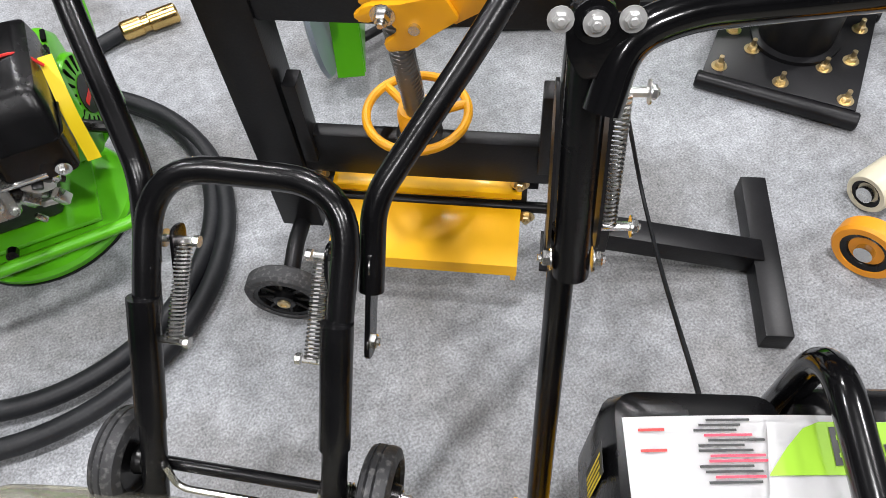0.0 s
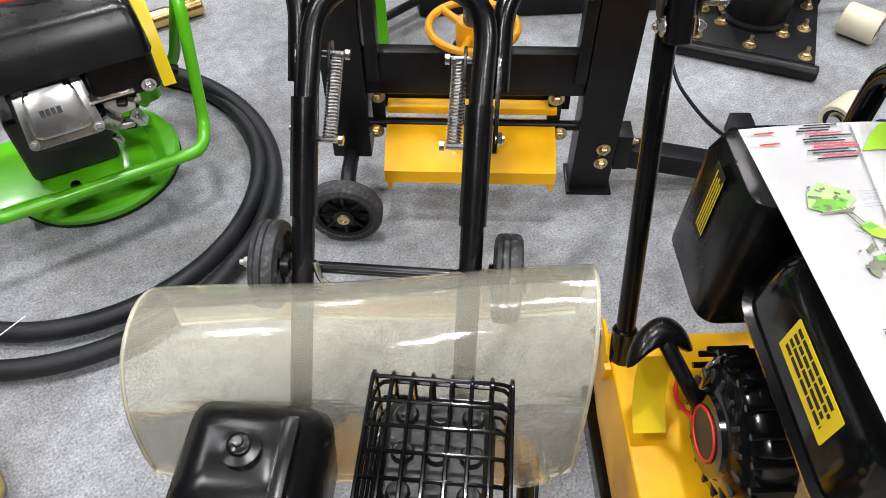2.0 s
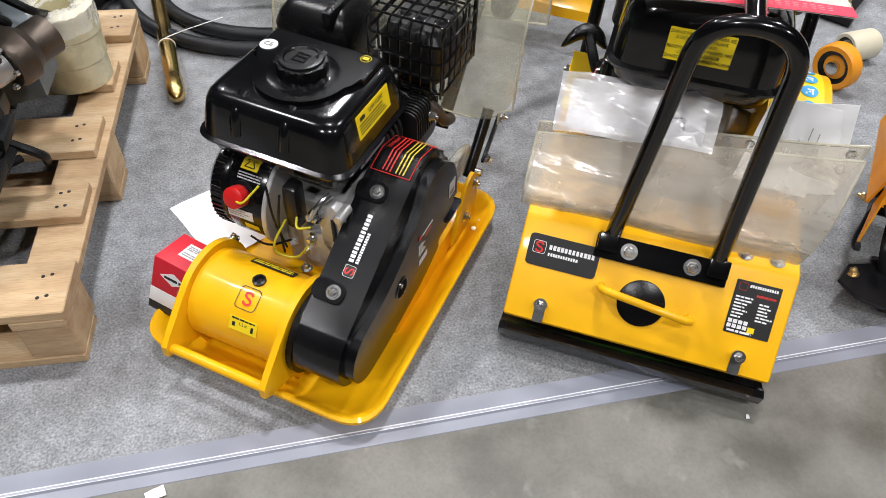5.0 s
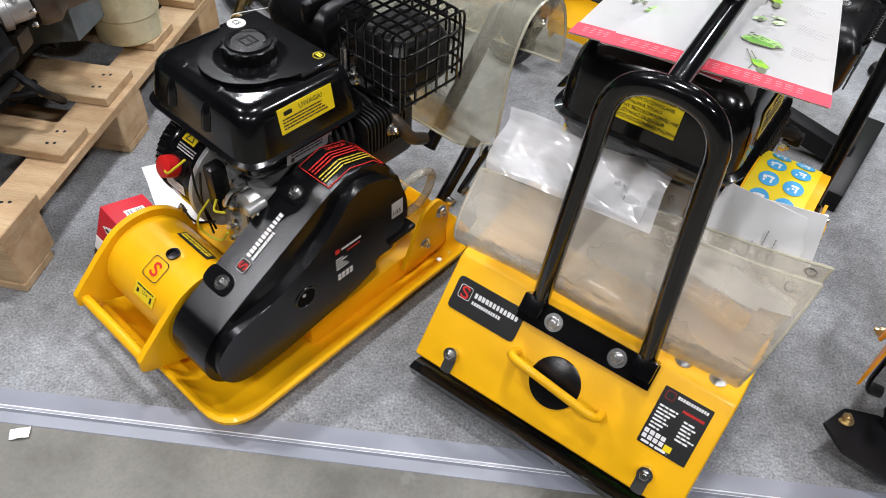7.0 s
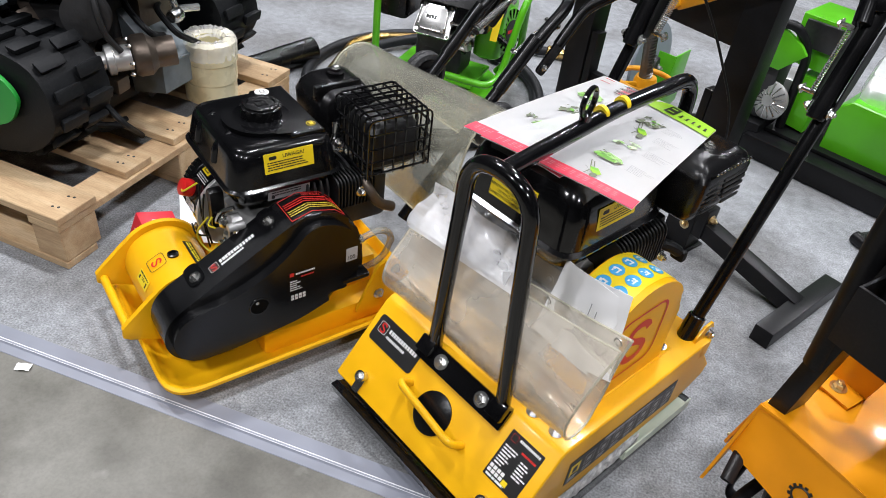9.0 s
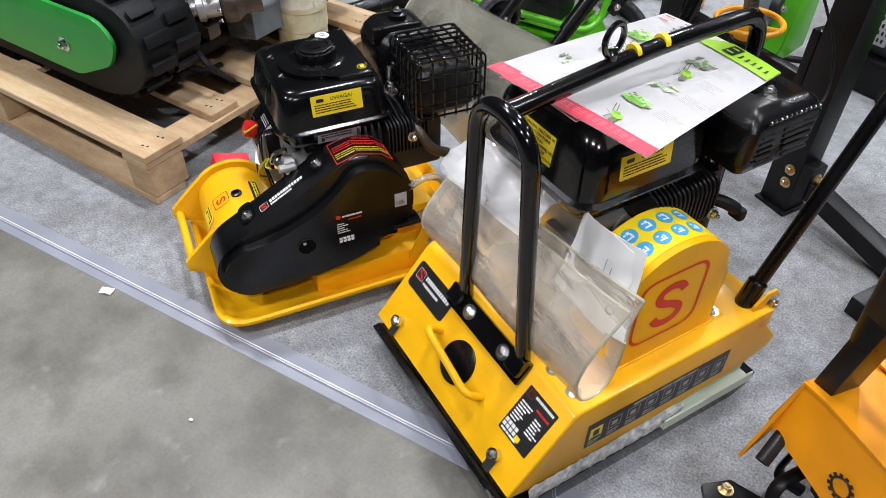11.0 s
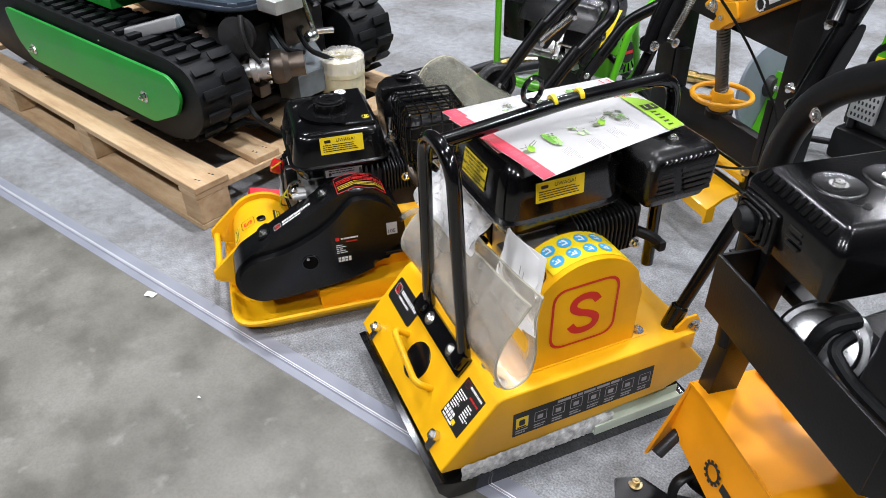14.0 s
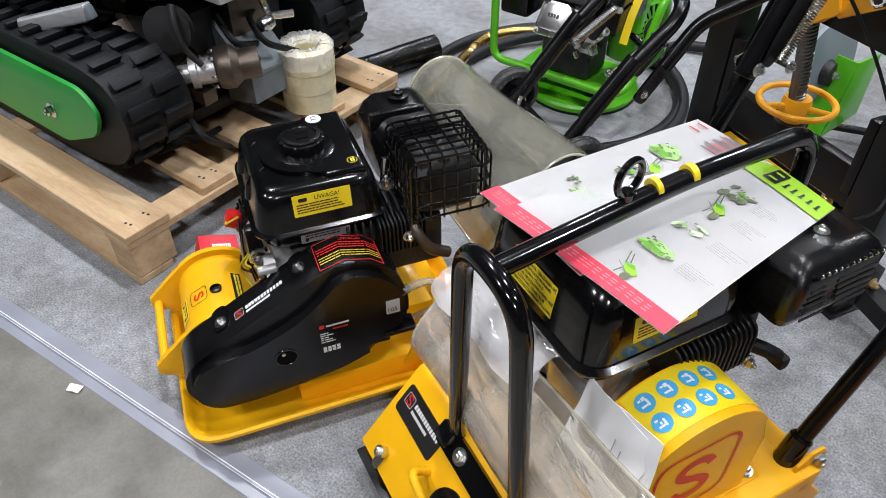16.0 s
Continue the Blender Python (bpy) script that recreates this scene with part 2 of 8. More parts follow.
def concrete_material():
    m, nt, b = nodes_of("worn_polished_concrete")
    tc = nt.nodes.new("ShaderNodeTexCoord").outputs["Object"]
    cloud = noise_node(nt, tc, 2.2, 8)
    spot = noise_node(nt, tc, 7, 10)
    chip = noise_node(nt, tc, 16, 6)
    grit = noise_node(nt, tc, 150, 4)
    c1 = ramp(nt, cloud, [(0.32, (0.135, 0.130, 0.111)), (0.50, (0.200, 0.194, 0.169)), (0.68, (0.255, 0.248, 0.222))])
    c2 = ramp(nt, spot, [(0.36, (0.60, 0.595, 0.57)), (0.56, (1, 1, 1))])
    c3 = ramp(nt, grit, [(0.30, (0.86, 0.86, 0.855)), (0.62, (1, 1, 1))])
    c4 = ramp(nt, chip, [(0.63, (0, 0, 0)), (0.74, (0.40, 0.40, 0.40))])
    out = mix_colour(nt, 1.0, mix_colour(nt, 0.9, c1, c2, "MULTIPLY"), c3, "MULTIPLY")
    out = mix_colour(nt, c4, out, (0.33, 0.325, 0.30))
    nt.links.new(out, b.inputs["Base Color"])
    mr = nt.nodes.new("ShaderNodeMapRange")
    mr.inputs["To Min"].default_value, mr.inputs["To Max"].default_value = 0.34, 0.58
    nt.links.new(spot, mr.inputs["Value"])
    nt.links.new(mr.outputs["Result"], b.inputs["Roughness"])
    bp = add(nt, "ShaderNodeBump", Strength=0.05, Distance=0.002)
    nt.links.new(grit, bp.inputs["Height"])
    nt.links.new(bp.outputs["Normal"], b.inputs["Normal"])
    return m


def wood_material():
    m, nt, b = nodes_of("rough_pine")
    tc = nt.nodes.new("ShaderNodeTexCoord").outputs["Object"]
    info = nt.nodes.new("ShaderNodeObjectInfo")
    shift = nt.nodes.new("ShaderNodeVectorMath")
    shift.operation = "ADD"
    comb = nt.nodes.new("ShaderNodeCombineXYZ")
    mul = nt.nodes.new("ShaderNodeMath")
    mul.operation = "MULTIPLY"
    mul.inputs[1].default_value = 37.0
    nt.links.new(info.outputs["Random"], mul.inputs[0])
    nt.links.new(mul.outputs[0], comb.inputs[1])
    nt.links.new(tc, shift.inputs[0])
    nt.links.new(comb.outputs[0], shift.inputs[1])
    v = shift.outputs[0]
    grain = noise_node(nt, v, 3, 6, (1.0, 9.0, 9.0))
    fibre = noise_node(nt, v, 40, 3, (1.0, 10.0, 10.0))
    stain = noise_node(nt, v, 4, 4)
    c1 = ramp(nt, grain, [(0.25, (0.45, 0.290, 0.155)), (0.5, (0.58, 0.41, 0.235)), (0.75, (0.66, 0.51, 0.325))])
    c2 = ramp(nt, fibre, [(0.3, (0.82, 0.80, 0.78)), (0.6, (1, 1, 1))])
    c3 = ramp(nt, stain, [(0.3, (0.74, 0.70, 0.66)), (0.55, (1, 1, 1))])
    out = mix_colour(nt, 1.0, mix_colour(nt, 1.0, c1, c2, "MULTIPLY"), c3, "MULTIPLY")
    nt.links.new(out, b.inputs["Base Color"])
    b.inputs["Roughness"].default_value = 0.72
    bp = add(nt, "ShaderNodeBump", Strength=0.35, Distance=0.002)
    nt.links.new(fibre, bp.inputs["Height"])
    nt.links.new(bp.outputs["Normal"], b.inputs["Normal"])
    return m


CARPET, CONCRETE, WOOD = carpet_material(), concrete_material(), wood_material()
# Unseen walls and roof; dark tones hold down bounce and reflections.
HALLWALL = surface("unseen_hall_wall", (0.13, 0.133, 0.136), 0.7, var=0.06, scale=0.6, fine=8)
HALLROOF = surface("unseen_hall_roof", (0.08, 0.083, 0.086), 0.7, var=0.08, scale=0.5, fine=6)

# ---- mesh helpers ----


def part(name, bm, material, parent=None, label="", sharp=35):
    me = bpy.data.meshes.new(name)
    bmesh.ops.recalc_face_normals(bm, faces=bm.faces)
    bm.to_mesh(me)
    bm.free()
    me.materials.append(material)
    for p in me.polygons:
        p.use_smooth = True
    me.set_sharp_from_angle(angle=radians(sharp))
    ob = new(name, me)
    if parent:
        ob.parent = parent
    if label:
        tagged(ob, label)
    return ob


def thing(name, m, label, category, group=""):
    ob = new(name)
    ob.empty_display_size = 0.05
    ob.matrix_world = m
    return tagged(ob, label, category, group)


def B():
    return bmesh.new()


def box(bm, c, s, bevel=0.0, m=None, segs=2, taper=1.0):
    made = bmesh.ops.create_cube(bm, size=1.0)["verts"]
    for v in made:
        k = taper if v.co.z > 0 else 1.0
        v.co = Vector((v.co.x * s[0] * k, v.co.y * s[1] * k, v.co.z * s[2]))
    edges = list({e for v in made for e in v.link_edges})
    if bevel:
        r = bmesh.ops.bevel(bm, geom=edges, offset=bevel, segments=segs, affect="EDGES", profile=0.6)
        made = list({v for f in r["faces"] for v in f.verts} | {v for v in made if v.is_valid})
    t = Matrix.Translation(c) @ (m or Matrix())
    bmesh.ops.transform(bm, matrix=t, verts=made)
    return bm


def slab(bm, lo, hi, bevel=0.0, segs=2):
    c = [(a + b) / 2 for a, b in zip(lo, hi)]
    return box(bm, c, [b - a for a, b in zip(lo, hi)], bevel, None, segs)


def axis_frame(d):
    d = Vector(d).normalized()
    a = Vector((0, 0, 1)) if abs(d.z) < 0.9 else Vector((1, 0, 0))
    u = d.cross(a).normalized()
    return u, d.cross(u).normalized(), d


def lathe(bm, p, d, profile, seg=20):
    """profile: (radius, height) pairs along the axis d from p; closed at both ends."""
    u, v, w = axis_frame(d)
    p = Vector(p)
    rows = []
    for r, h in profile:
        rows.append([bm.verts.new(p + w * h + (u * math.cos(a) + v * math.sin(a)) * max(r, 1e-4))
                     for a in (2 * math.pi * i / seg for i in range(seg))])
    for a, b in zip(rows, rows[1:]):
        for i in range(seg):
            bm.faces.new((a[i], a[(i + 1) % seg], b[(i + 1) % seg], b[i]))
    bm.faces.new(rows[0])
    bm.faces.new(rows[-1])
    return bm


def rod(bm, p, q, r, seg=14, chamfer=0.0):
    p, q = Vector(p), Vector(q)
    h = (q - p).length
    c = min(chamfer, r * 0.5)
    prof = [(r - c, 0), (r, c), (r, h - c), (r - c, h)] if c else [(r, 0), (r, h)]
    return lathe(bm, p, q - p, prof, seg)


def rounded(pts, radius, steps=6):
    pts = [Vector(p) for p in pts]
    out = [pts[0]]
    for a, b, c in zip(pts, pts[1:], pts[2:]):
        d1, d2 = (a - b), (c - b)
        r = min(radius, d1.length * 0.49, d2.length * 0.49)
        s, e = b + d1.normalized() * r, b + d2.normalized() * r
        for i in range(steps + 1):
            t = i / steps
            out.append(s * (1 - t) ** 2 + b * 2 * t * (1 - t) + e * t * t)
    out.append(pts[-1])
    return out


def tube(bm, pts, r, seg=12, bend=0.0, closed=False, steps=6, flat=1.0):
    pts = rounded(pts, bend, steps) if bend else [Vector(p) for p in pts]
    n = len(pts)
    rows, u = [], None
    for i, p in enumerate(pts):
        a = pts[i - 1] if i or closed else p
        b = pts[(i + 1) % n] if i < n - 1 or closed else p
        d = (b - a).normalized()
        if u is None:
            u, v, _ = axis_frame(d)
        u = (u - d * u.dot(d)).normalized()
        v = d.cross(u)
        rows.append([bm.verts.new(p + (u * math.cos(t) + v * flat * math.sin(t)) * r) for t in (2 * math.pi * k / seg for k in range(seg))])
    for i in range(n if closed else n - 1):
        a, b = rows[i], rows[(i + 1) % n]
        for k in range(seg):
            bm.faces.new((a[k], a[(k + 1) % seg], b[(k + 1) % seg], b[k]))
    if not closed:
        bm.faces.new(rows[0])
        bm.faces.new(rows[-1])
    return bm


def circle_pts(c, axis, R, n=28):
    u, v, _ = axis_frame(axis)
    return [Vector(c) + (u * math.cos(2 * math.pi * i / n) + v * math.sin(2 * math.pi * i / n)) * R for i in range(n)]


def ring(bm, c, axis, R, r, n=28, seg=8):
    return tube(bm, circle_pts(c, axis, R, n), r, seg, closed=True)


def spring(bm, p, q, R, r, turns):
    u, v, w = axis_frame(Vector(q) - Vector(p))
    p, h, n = Vector(p), (Vector(q) - Vector(p)).length, int(turns * 10)
    return tube(bm, [p + w * h * i / n + (u * math.cos(i * 0.6283) + v * math.sin(i * 0.6283)) * R for i in range(n + 1)], r, 5)


def round_outline(pts, radius, steps=5):
    """A closed 2D outline with rounded corners."""
    n, out = len(pts), []
    for i in range(n):
        a, b, c = Vector(pts[i - 1]), Vector(pts[i]), Vector(pts[(i + 1) % n])
        d1, d2 = a - b, c - b
        r = min(radius, d1.length * 0.49, d2.length * 0.49)
        s, e = b + d1.normalized() * r, b + d2.normalized() * r
        for k in range(steps + 1):
            t = k / steps
            out.append(s * (1 - t) ** 2 + b * 2 * t * (1 - t) + e * t * t)
    return out


def prism(bm, outline, axis, lo, hi, bevel=0.0, segs=2):
    """A 2D outline drawn out along x, y or z. For x the outline is (y, z), for y (x, z), for z (x, y)."""
    put = {"x": lambda p, t: (t, p[0], p[1]), "y": lambda p, t: (p[0], t, p[1]), "z": lambda p, t: (p[0], p[1], t)}[axis]
    a = [bm.verts.new(put(p, lo)) for p in outline]
    b = [bm.verts.new(put(p, hi)) for p in outline]
    n = len(outline)
    fa, fb = bm.faces.new(a), bm.faces.new(b)
    for i in range(n):
        bm.faces.new((a[i], a[(i + 1) % n], b[(i + 1) % n], b[i]))
    if bevel:
        bmesh.ops.bevel(bm, geom=list(fa.edges) + list(fb.edges), offset=bevel, segments=segs, affect="EDGES", profile=0.6)
    return bm


def loft(bm, rings, cap=True):
    rows = [[bm.verts.new(p) for p in r] for r in rings]
    n = len(rows[0])
    for a, b in zip(rows, rows[1:]):
        for i in range(n):
            bm.faces.new((a[i], a[(i + 1) % n], b[(i + 1) % n], b[i]))
    if cap:
        bm.faces.new(rows[0])
        bm.faces.new(rows[-1])
    return bm


def cushion(bm, lo, hi, levels, radius=0.03, steps=5):
    """A rounded box with a stack of (height, inset) levels between lo and hi in x and y."""
    rings = []
    for z, inset in levels:
        o = round_outline([(lo[0] + inset, lo[1] + inset), (hi[0] - inset, lo[1] + inset), (hi[0] - inset, hi[1] - inset), (lo[0] + inset, hi[1] - inset)],
                          max(0.004, radius - inset * 0.4), steps)
        rings.append([(p.x, p.y, z) for p in o])
    return loft(bm, rings)


def curved_sheet(bm, profile, x0, x1, t, nx=1, corner=0.0):
    """A sheet t thick, bent along the profile of (y, z) points and drawn out from x0 to x1; its first corners may be rounded."""
    pts = [Vector(p) for p in profile]
    nrm = []
    for i in range(len(pts)):
        d = pts[min(i + 1, len(pts) - 1)] - pts[max(i - 1, 0)]
        nrm.append(Vector((-d.y, d.x)).normalized() * t)
    run = 0.0
    rows = []
    for i, (p, n) in enumerate(zip(pts, nrm)):
        if i:
            run += (pts[i] - pts[i - 1]).length
        cut = corner - math.sqrt(max(0.0, corner ** 2 - max(0.0, corner - run) ** 2)) if corner else 0.0
        row = []
        for k in range(nx + 1):
            x = x0 + cut + (x1 - x0 - 2 * cut) * k / nx
            row.append((bm.verts.new((x, p.x, p.y)), bm.verts.new((x, p.x + n.x, p.y + n.y))))
        rows.append(row)
    for a, b in zip(rows, rows[1:]):
        for k in range(nx):
            bm.faces.new((a[k][0], a[k + 1][0], b[k + 1][0], b[k][0]))
            bm.faces.new((a[k][1], b[k][1], b[k + 1][1], a[k + 1][1]))
        bm.faces.new((a[0][0], b[0][0], b[0][1], a[0][1]))
        bm.faces.new((a[-1][0], a[-1][1], b[-1][1], b[-1][0]))
    for row in (rows[0], rows[-1]):
        for k in range(nx):
            bm.faces.new((row[k][0], row[k][1], row[k + 1][1], row[k + 1][0]))
    return bm


def bolt(bm, p, d, r=0.008, h=0.006, washer=True):
    p, d = Vector(p), Vector(d).normalized()
    if washer:
        lathe(bm, p, d, [(r * 1.55, 0), (r * 1.55, 0.0015)], 16)
    lathe(bm, p + d * 0.0012, d, [(r, 0), (r, h * 0.8), (r * 0.8, h)], 6)
    lathe(bm, p + d * h, d, [(r * 0.5, 0), (r * 0.5, h * 0.5), (r * 0.4, h * 0.6)], 8)
    return bm


def plane_frame(p, u, n):
    """A flat writing frame at p: x along u, z along the outward normal n."""
    n = Vector(n).normalized()
    u = Vector(u)
    u = (u - n * u.dot(n)).normalized()
    v = n.cross(u)
    m = Matrix((u, v, n)).transposed().to_4x4()
    m.translation = p
    return m


def card(bm, m, x0, y0, x1, y1, t=0.0008, lift=0.0, corner=0.0):
    pts = [(x0, y0), (x1, y0), (x1, y1), (x0, y1)]
    if corner:
        pts = [tuple(p) for p in round_outline(pts, corner, 4)]
    a = [bm.verts.new(m @ Vector((*p, lift))) for p in pts]
    b = [bm.verts.new(m @ Vector((*p, lift + t))) for p in pts]
    n = len(pts)
    bm.faces.new(a)
    bm.faces.new(b)
    for i in range(n):
        bm.faces.new((a[i], a[(i + 1) % n], b[(i + 1) % n], b[i]))
    return bm


def bars(bm, m, x0, x1, tops, h, lift, rnd, short=0.35):
    """Lines of unreadable print: broken bars."""
    for y in tops:
        x, end = x0, x1 - (x1 - x0) * short * rnd.random()
        while x < end:
            w = min(end - x, h * rnd.uniform(1.5, 5))
            card(bm, m, x, y - h, x + w, y, 0.0003, lift)
            x += w + h * 0.5
    return bm


def glyph_row(bm, m, x0, y, h, n, lift, rnd):
    """A run of n plain blocks of height h, standing for a name that is not spelt out."""
    for i in range(n):
        x = x0 + i * h * 0.82
        card(bm, m, x, y, x + h * rnd.uniform(0.54, 0.66), y + h, 0.0003, lift)
    return bm


def words(text, size, m, material, parent, lift=0.0012, name="lettering", align="CENTER"):
    cu = bpy.data.curves.new("lettering", "FONT")
    cu.body, cu.size, cu.align_x, cu.align_y, cu.extrude = text, size, align, "CENTER", 0.0002
    tmp = bpy.data.objects.new("lettering", cu)
    scene.collection.objects.link(tmp)
    me = bpy.data.meshes.new_from_object(tmp.evaluated_get(bpy.context.evaluated_depsgraph_get()))
    bpy.data.objects.remove(tmp)
    bpy.data.curves.remove(cu)
    me.transform(m @ Matrix.Translation((0, 0, lift)))
    me.materials.clear()
    me.materials.append(material)
    ob = new(name, me)
    ob.parent = parent
    return ob


RND = random.Random(7)

# ---- large structure ----
EDGE = pose(0, -0.4925, 0, 0, 0, 3.2)


def setting(name, bm, material, label, m=None):
    ob = part(name, bm, material)
    if m:
        ob.matrix_world = m
    return tagged(ob, label, name.split("_")[0], "", "structure")


setting("floor", slab(B(), (-16, -14, -0.2), (16, 18, -0.004)), CONCRETE, "worn grey concrete floor of an exhibition hall")
setting("carpet", slab(B(), (-9, 0.0, -0.004), (9, 13, 0.0)), CARPET, "grey needle-felt stand carpet on the hall floor", EDGE)
bm = B()
prism(bm, [(-0.027, -0.0038), (-0.026, -0.0026), (-0.006, -0.0022), (-0.003, 0.0016), (0.003, 0.0028), (0.008, 0.0016), (0.036, 0.0012), (0.037, 0.0002), (0.004, 0.0001), (-0.002, -0.0030), (-0.010, -0.0038)], "x", -8, 8)
tape = setting("edge_tape", bm, TAPE, "smooth grey tape along the carpet's edge", EDGE)
# Two thin white strips paint the ridge's highlight onto the tape.
for y, z, q in ((0.0032, 0.0029, 0.0014), (-0.0022, 0.0022, 0.0006)):
    part("ridge_highlight", rod(B(), (-8, y, z - q * 0.5), (8, y, z - q * 0.5), q, 8), RIDGEGLINT, tape)
# Walls and ceiling are out of view, added to close the hall for reflected light.
for i, (lo, hi) in enumerate((((-16.2, -14, 0), (-16, 18, 7)), ((16, -14, 0), (16.2, 18, 7)), ((-16, 18, 0), (16, 18.2, 7)), ((-16, -14.2, 0), (16, -14, 7)))):
    setting(("wall_west", "wall_east", "wall_north", "wall_south")[i], slab(B(), lo, hi), HALLWALL, "grey hall wall added out of view")
setting("ceiling", slab(B(), (-16, -14, 7), (16, 18, 7.2)), HALLROOF, "grey hall ceiling added out of view")

# ---- plate compactor with the hooped guard frame ----
X, Y, Z = Vector((1, 0, 0)), Vector((0, 1, 0)), Vector((0, 0, 1))


def logo_block(m, parent, s, ground, lift=0.001, name="logo_patch"):
    """The rounded square border of a maker's mark, as a thin flat band."""
    bm = B()
    rings = [[bm.verts.new(m @ Vector((*p, lift))) for p in round_outline([(-q, -q), (q, -q), (q, q), (-q, q)], q * 0.45, 6)] for q in (s, s * 0.93)]
    n = len(rings[0])
    for i in range(n):
        bm.faces.new((rings[0][i], rings[0][(i + 1) % n], rings[1][(i + 1) % n], rings[1][i]))
    part(name, bm, ground, parent)


def s_stroke(m, parent, s, material, lift=0.001, w=0.32):
    """A winding double-bend stroke, flat and of even width."""
    mid = [(0.56, 0.46), (0.34, 0.74), (-0.06, 0.84), (-0.44, 0.70), (-0.52, 0.38), (-0.24, 0.12), (0.24, -0.10), (0.54, -0.38), (0.44, -0.72), (0.04, -0.84), (-0.36, -0.74), (-0.58, -0.46)]
    pts = [Vector(p) for p in mid]
    line = []
    for i in range(len(pts) - 1):
        p0, p1, p2, p3 = pts[max(i - 1, 0)], pts[i], pts[i + 1], pts[min(i + 2, len(pts) - 1)]
        for k in range(4):
            t = k / 4
            line.append(0.5 * ((2 * p1) + (p2 - p0) * t + (2 * p0 - 5 * p1 + 4 * p2 - p3) * t * t + (3 * p1 - p0 - 3 * p2 + p3) * t ** 3))
    line.append(pts[-1])
    bm = B()
    rows = []
    for i, p in enumerate(line):
        d = (line[min(i + 1, len(line) - 1)] - line[max(i - 1, 0)]).normalized() * w / 2
        rows.append([bm.verts.new(m @ Vector(((p.x + q * -d.y) * s, (p.y + q * d.x) * s, lift))) for q in (-1, 1)])
    for a, b in zip(rows, rows[1:]):
        bm.faces.new((a[0], b[0], b[1], a[1]))
    return part("logo_stroke", bm, material, parent)


def engine_label(m, parent, w=0.105, h=0.042, rnd=RND):
    lab = part("warning_label", card(B(), m, -w / 2, -h / 2, w / 2, h / 2, 0.0006, 0, 0.002), LABELYELLOW, parent, "yellow printed warning label")
    words("UWAGA!", h * 0.27, m @ Matrix.Translation((0.01, h * 0.26, 0)), INK, lab, 0.001)
    bm = B()
    bars(bm, m, -w * 0.44, w * 0.44, [h * 0.06, -h * 0.06, -h * 0.18, -h * 0.30], h * 0.052, 0.0007, rnd, 0.2)
    card(bm, m, -w * 0.40, h * 0.17, -w * 0.25, h * 0.34, 0.0004, 0.0007, 0.003)
    part("print", bm, INK, lab)
    return lab


def fuel_tank(parent, lo, hi, z0, z1, material, cap_xy=None, raised=0.0):
    """A pressed steel tank with a seam flange, a domed or stepped top, ribs and a ribbed cap."""
    bm = B()
    h = z1 - raised - z0
    tray = [(z0, 0.034), (z0 + 0.05 * h, 0.020), (z0 + 0.12 * h, 0.012), (z0 + 0.25 * h, 0.007), (z0 + 0.275 * h, -0.003), (z0 + 0.305 * h, -0.004)]
    if raised:
        tray = [(z0, 0.040), (z0 + 0.06 * h, 0.022), (z0 + 0.15 * h, 0.014), (z0 + 0.34 * h, 0.007), (z0 + 0.365 * h, -0.003), (z0 + 0.395 * h, -0.004)]
        shell = [(z0 + 0.42 * h, 0.003), (z0 + 0.64 * h, 0.008), (z0 + 0.84 * h, 0.014), (z0 + 0.91 * h, 0.018), (z0 + 0.96 * h, 0.024), (z0 + 0.99 * h, 0.032), (z0 + h, 0.044)]
    else:
        shell = [(z0 + 0.33 * h, 0.004), (z0 + 0.58 * h, 0.007), (z0 + 0.78 * h, 0.013), (z0 + 0.90 * h, 0.024), (z0 + 0.97 * h, 0.040), (z1 - 0.001, 0.050), (z1, 0.060)]
    cushion(bm, lo, hi, tray + shell, 0.045, 6)
    tank = part("fuel_tank", bm, material, parent)
    for x in (lo[0] + (hi[0] - lo[0]) * 0.30, lo[0] + (hi[0] - lo[0]) * 0.62) if raised else ():
        bm = B()
        tube(bm, [(x, lo[1] + 0.010, z0 + 0.56 * h), (x, lo[1] + 0.016, z0 + 0.82 * h), (x, lo[1] + 0.050, z0 + 0.975 * h)], 0.011, 12, 0.02)
        part("pressed_rib", bm, material, tank)
    if raised:
        cx, cy = cap_xy
        arc = [(cx + 0.084 * math.cos(a), cy + 0.084 * math.sin(a)) for a in np.linspace(math.radians(176), math.radians(364), 20)]
        o = [(hi[0] - 0.036, cy + 0.020), (hi[0] - 0.036, hi[1] - 0.030), (lo[0] + 0.036, hi[1] - 0.030), (lo[0] + 0.036, cy + 0.020)] + arc
        bm = B()
        prism(bm, o, "z", z1 - raised - 0.006, z1, raised * 0.9, 4)
        part("raised_top", bm, material, tank)
    if cap_xy:
        cx, cy = cap_xy
        bm = B()
        lathe(bm, (cx, cy, z1 - 0.006), Z, [(0.060, 0), (0.061, 0.006), (0.052, 0.008)], 28)
        part("filler_collar", bm, material, tank)
        bm = B()
        prof = []
        for i in range(44):
            a = 2 * math.pi * i / 44
            r = 0.044 if i % 4 < 2 else 0.0415
            prof.append((cx + r * math.cos(a), cy + r * math.sin(a)))
        prism(bm, prof, "z", z1 - 0.002, z1 + 0.024, 0.004)
        lathe(bm, (cx, cy, z1 + 0.022), Z, [(0.039, 0), (0.037, 0.006), (0.030, 0.007), (0.028, 0.0045), (0.0, 0.0045)], 28)
        part("fuel_cap", bm, PLASTIC, tank, "ribbed black fuel cap")
        bm = B()
        m = plane_frame((cx, cy, z1 + 0.0268), X, Z)
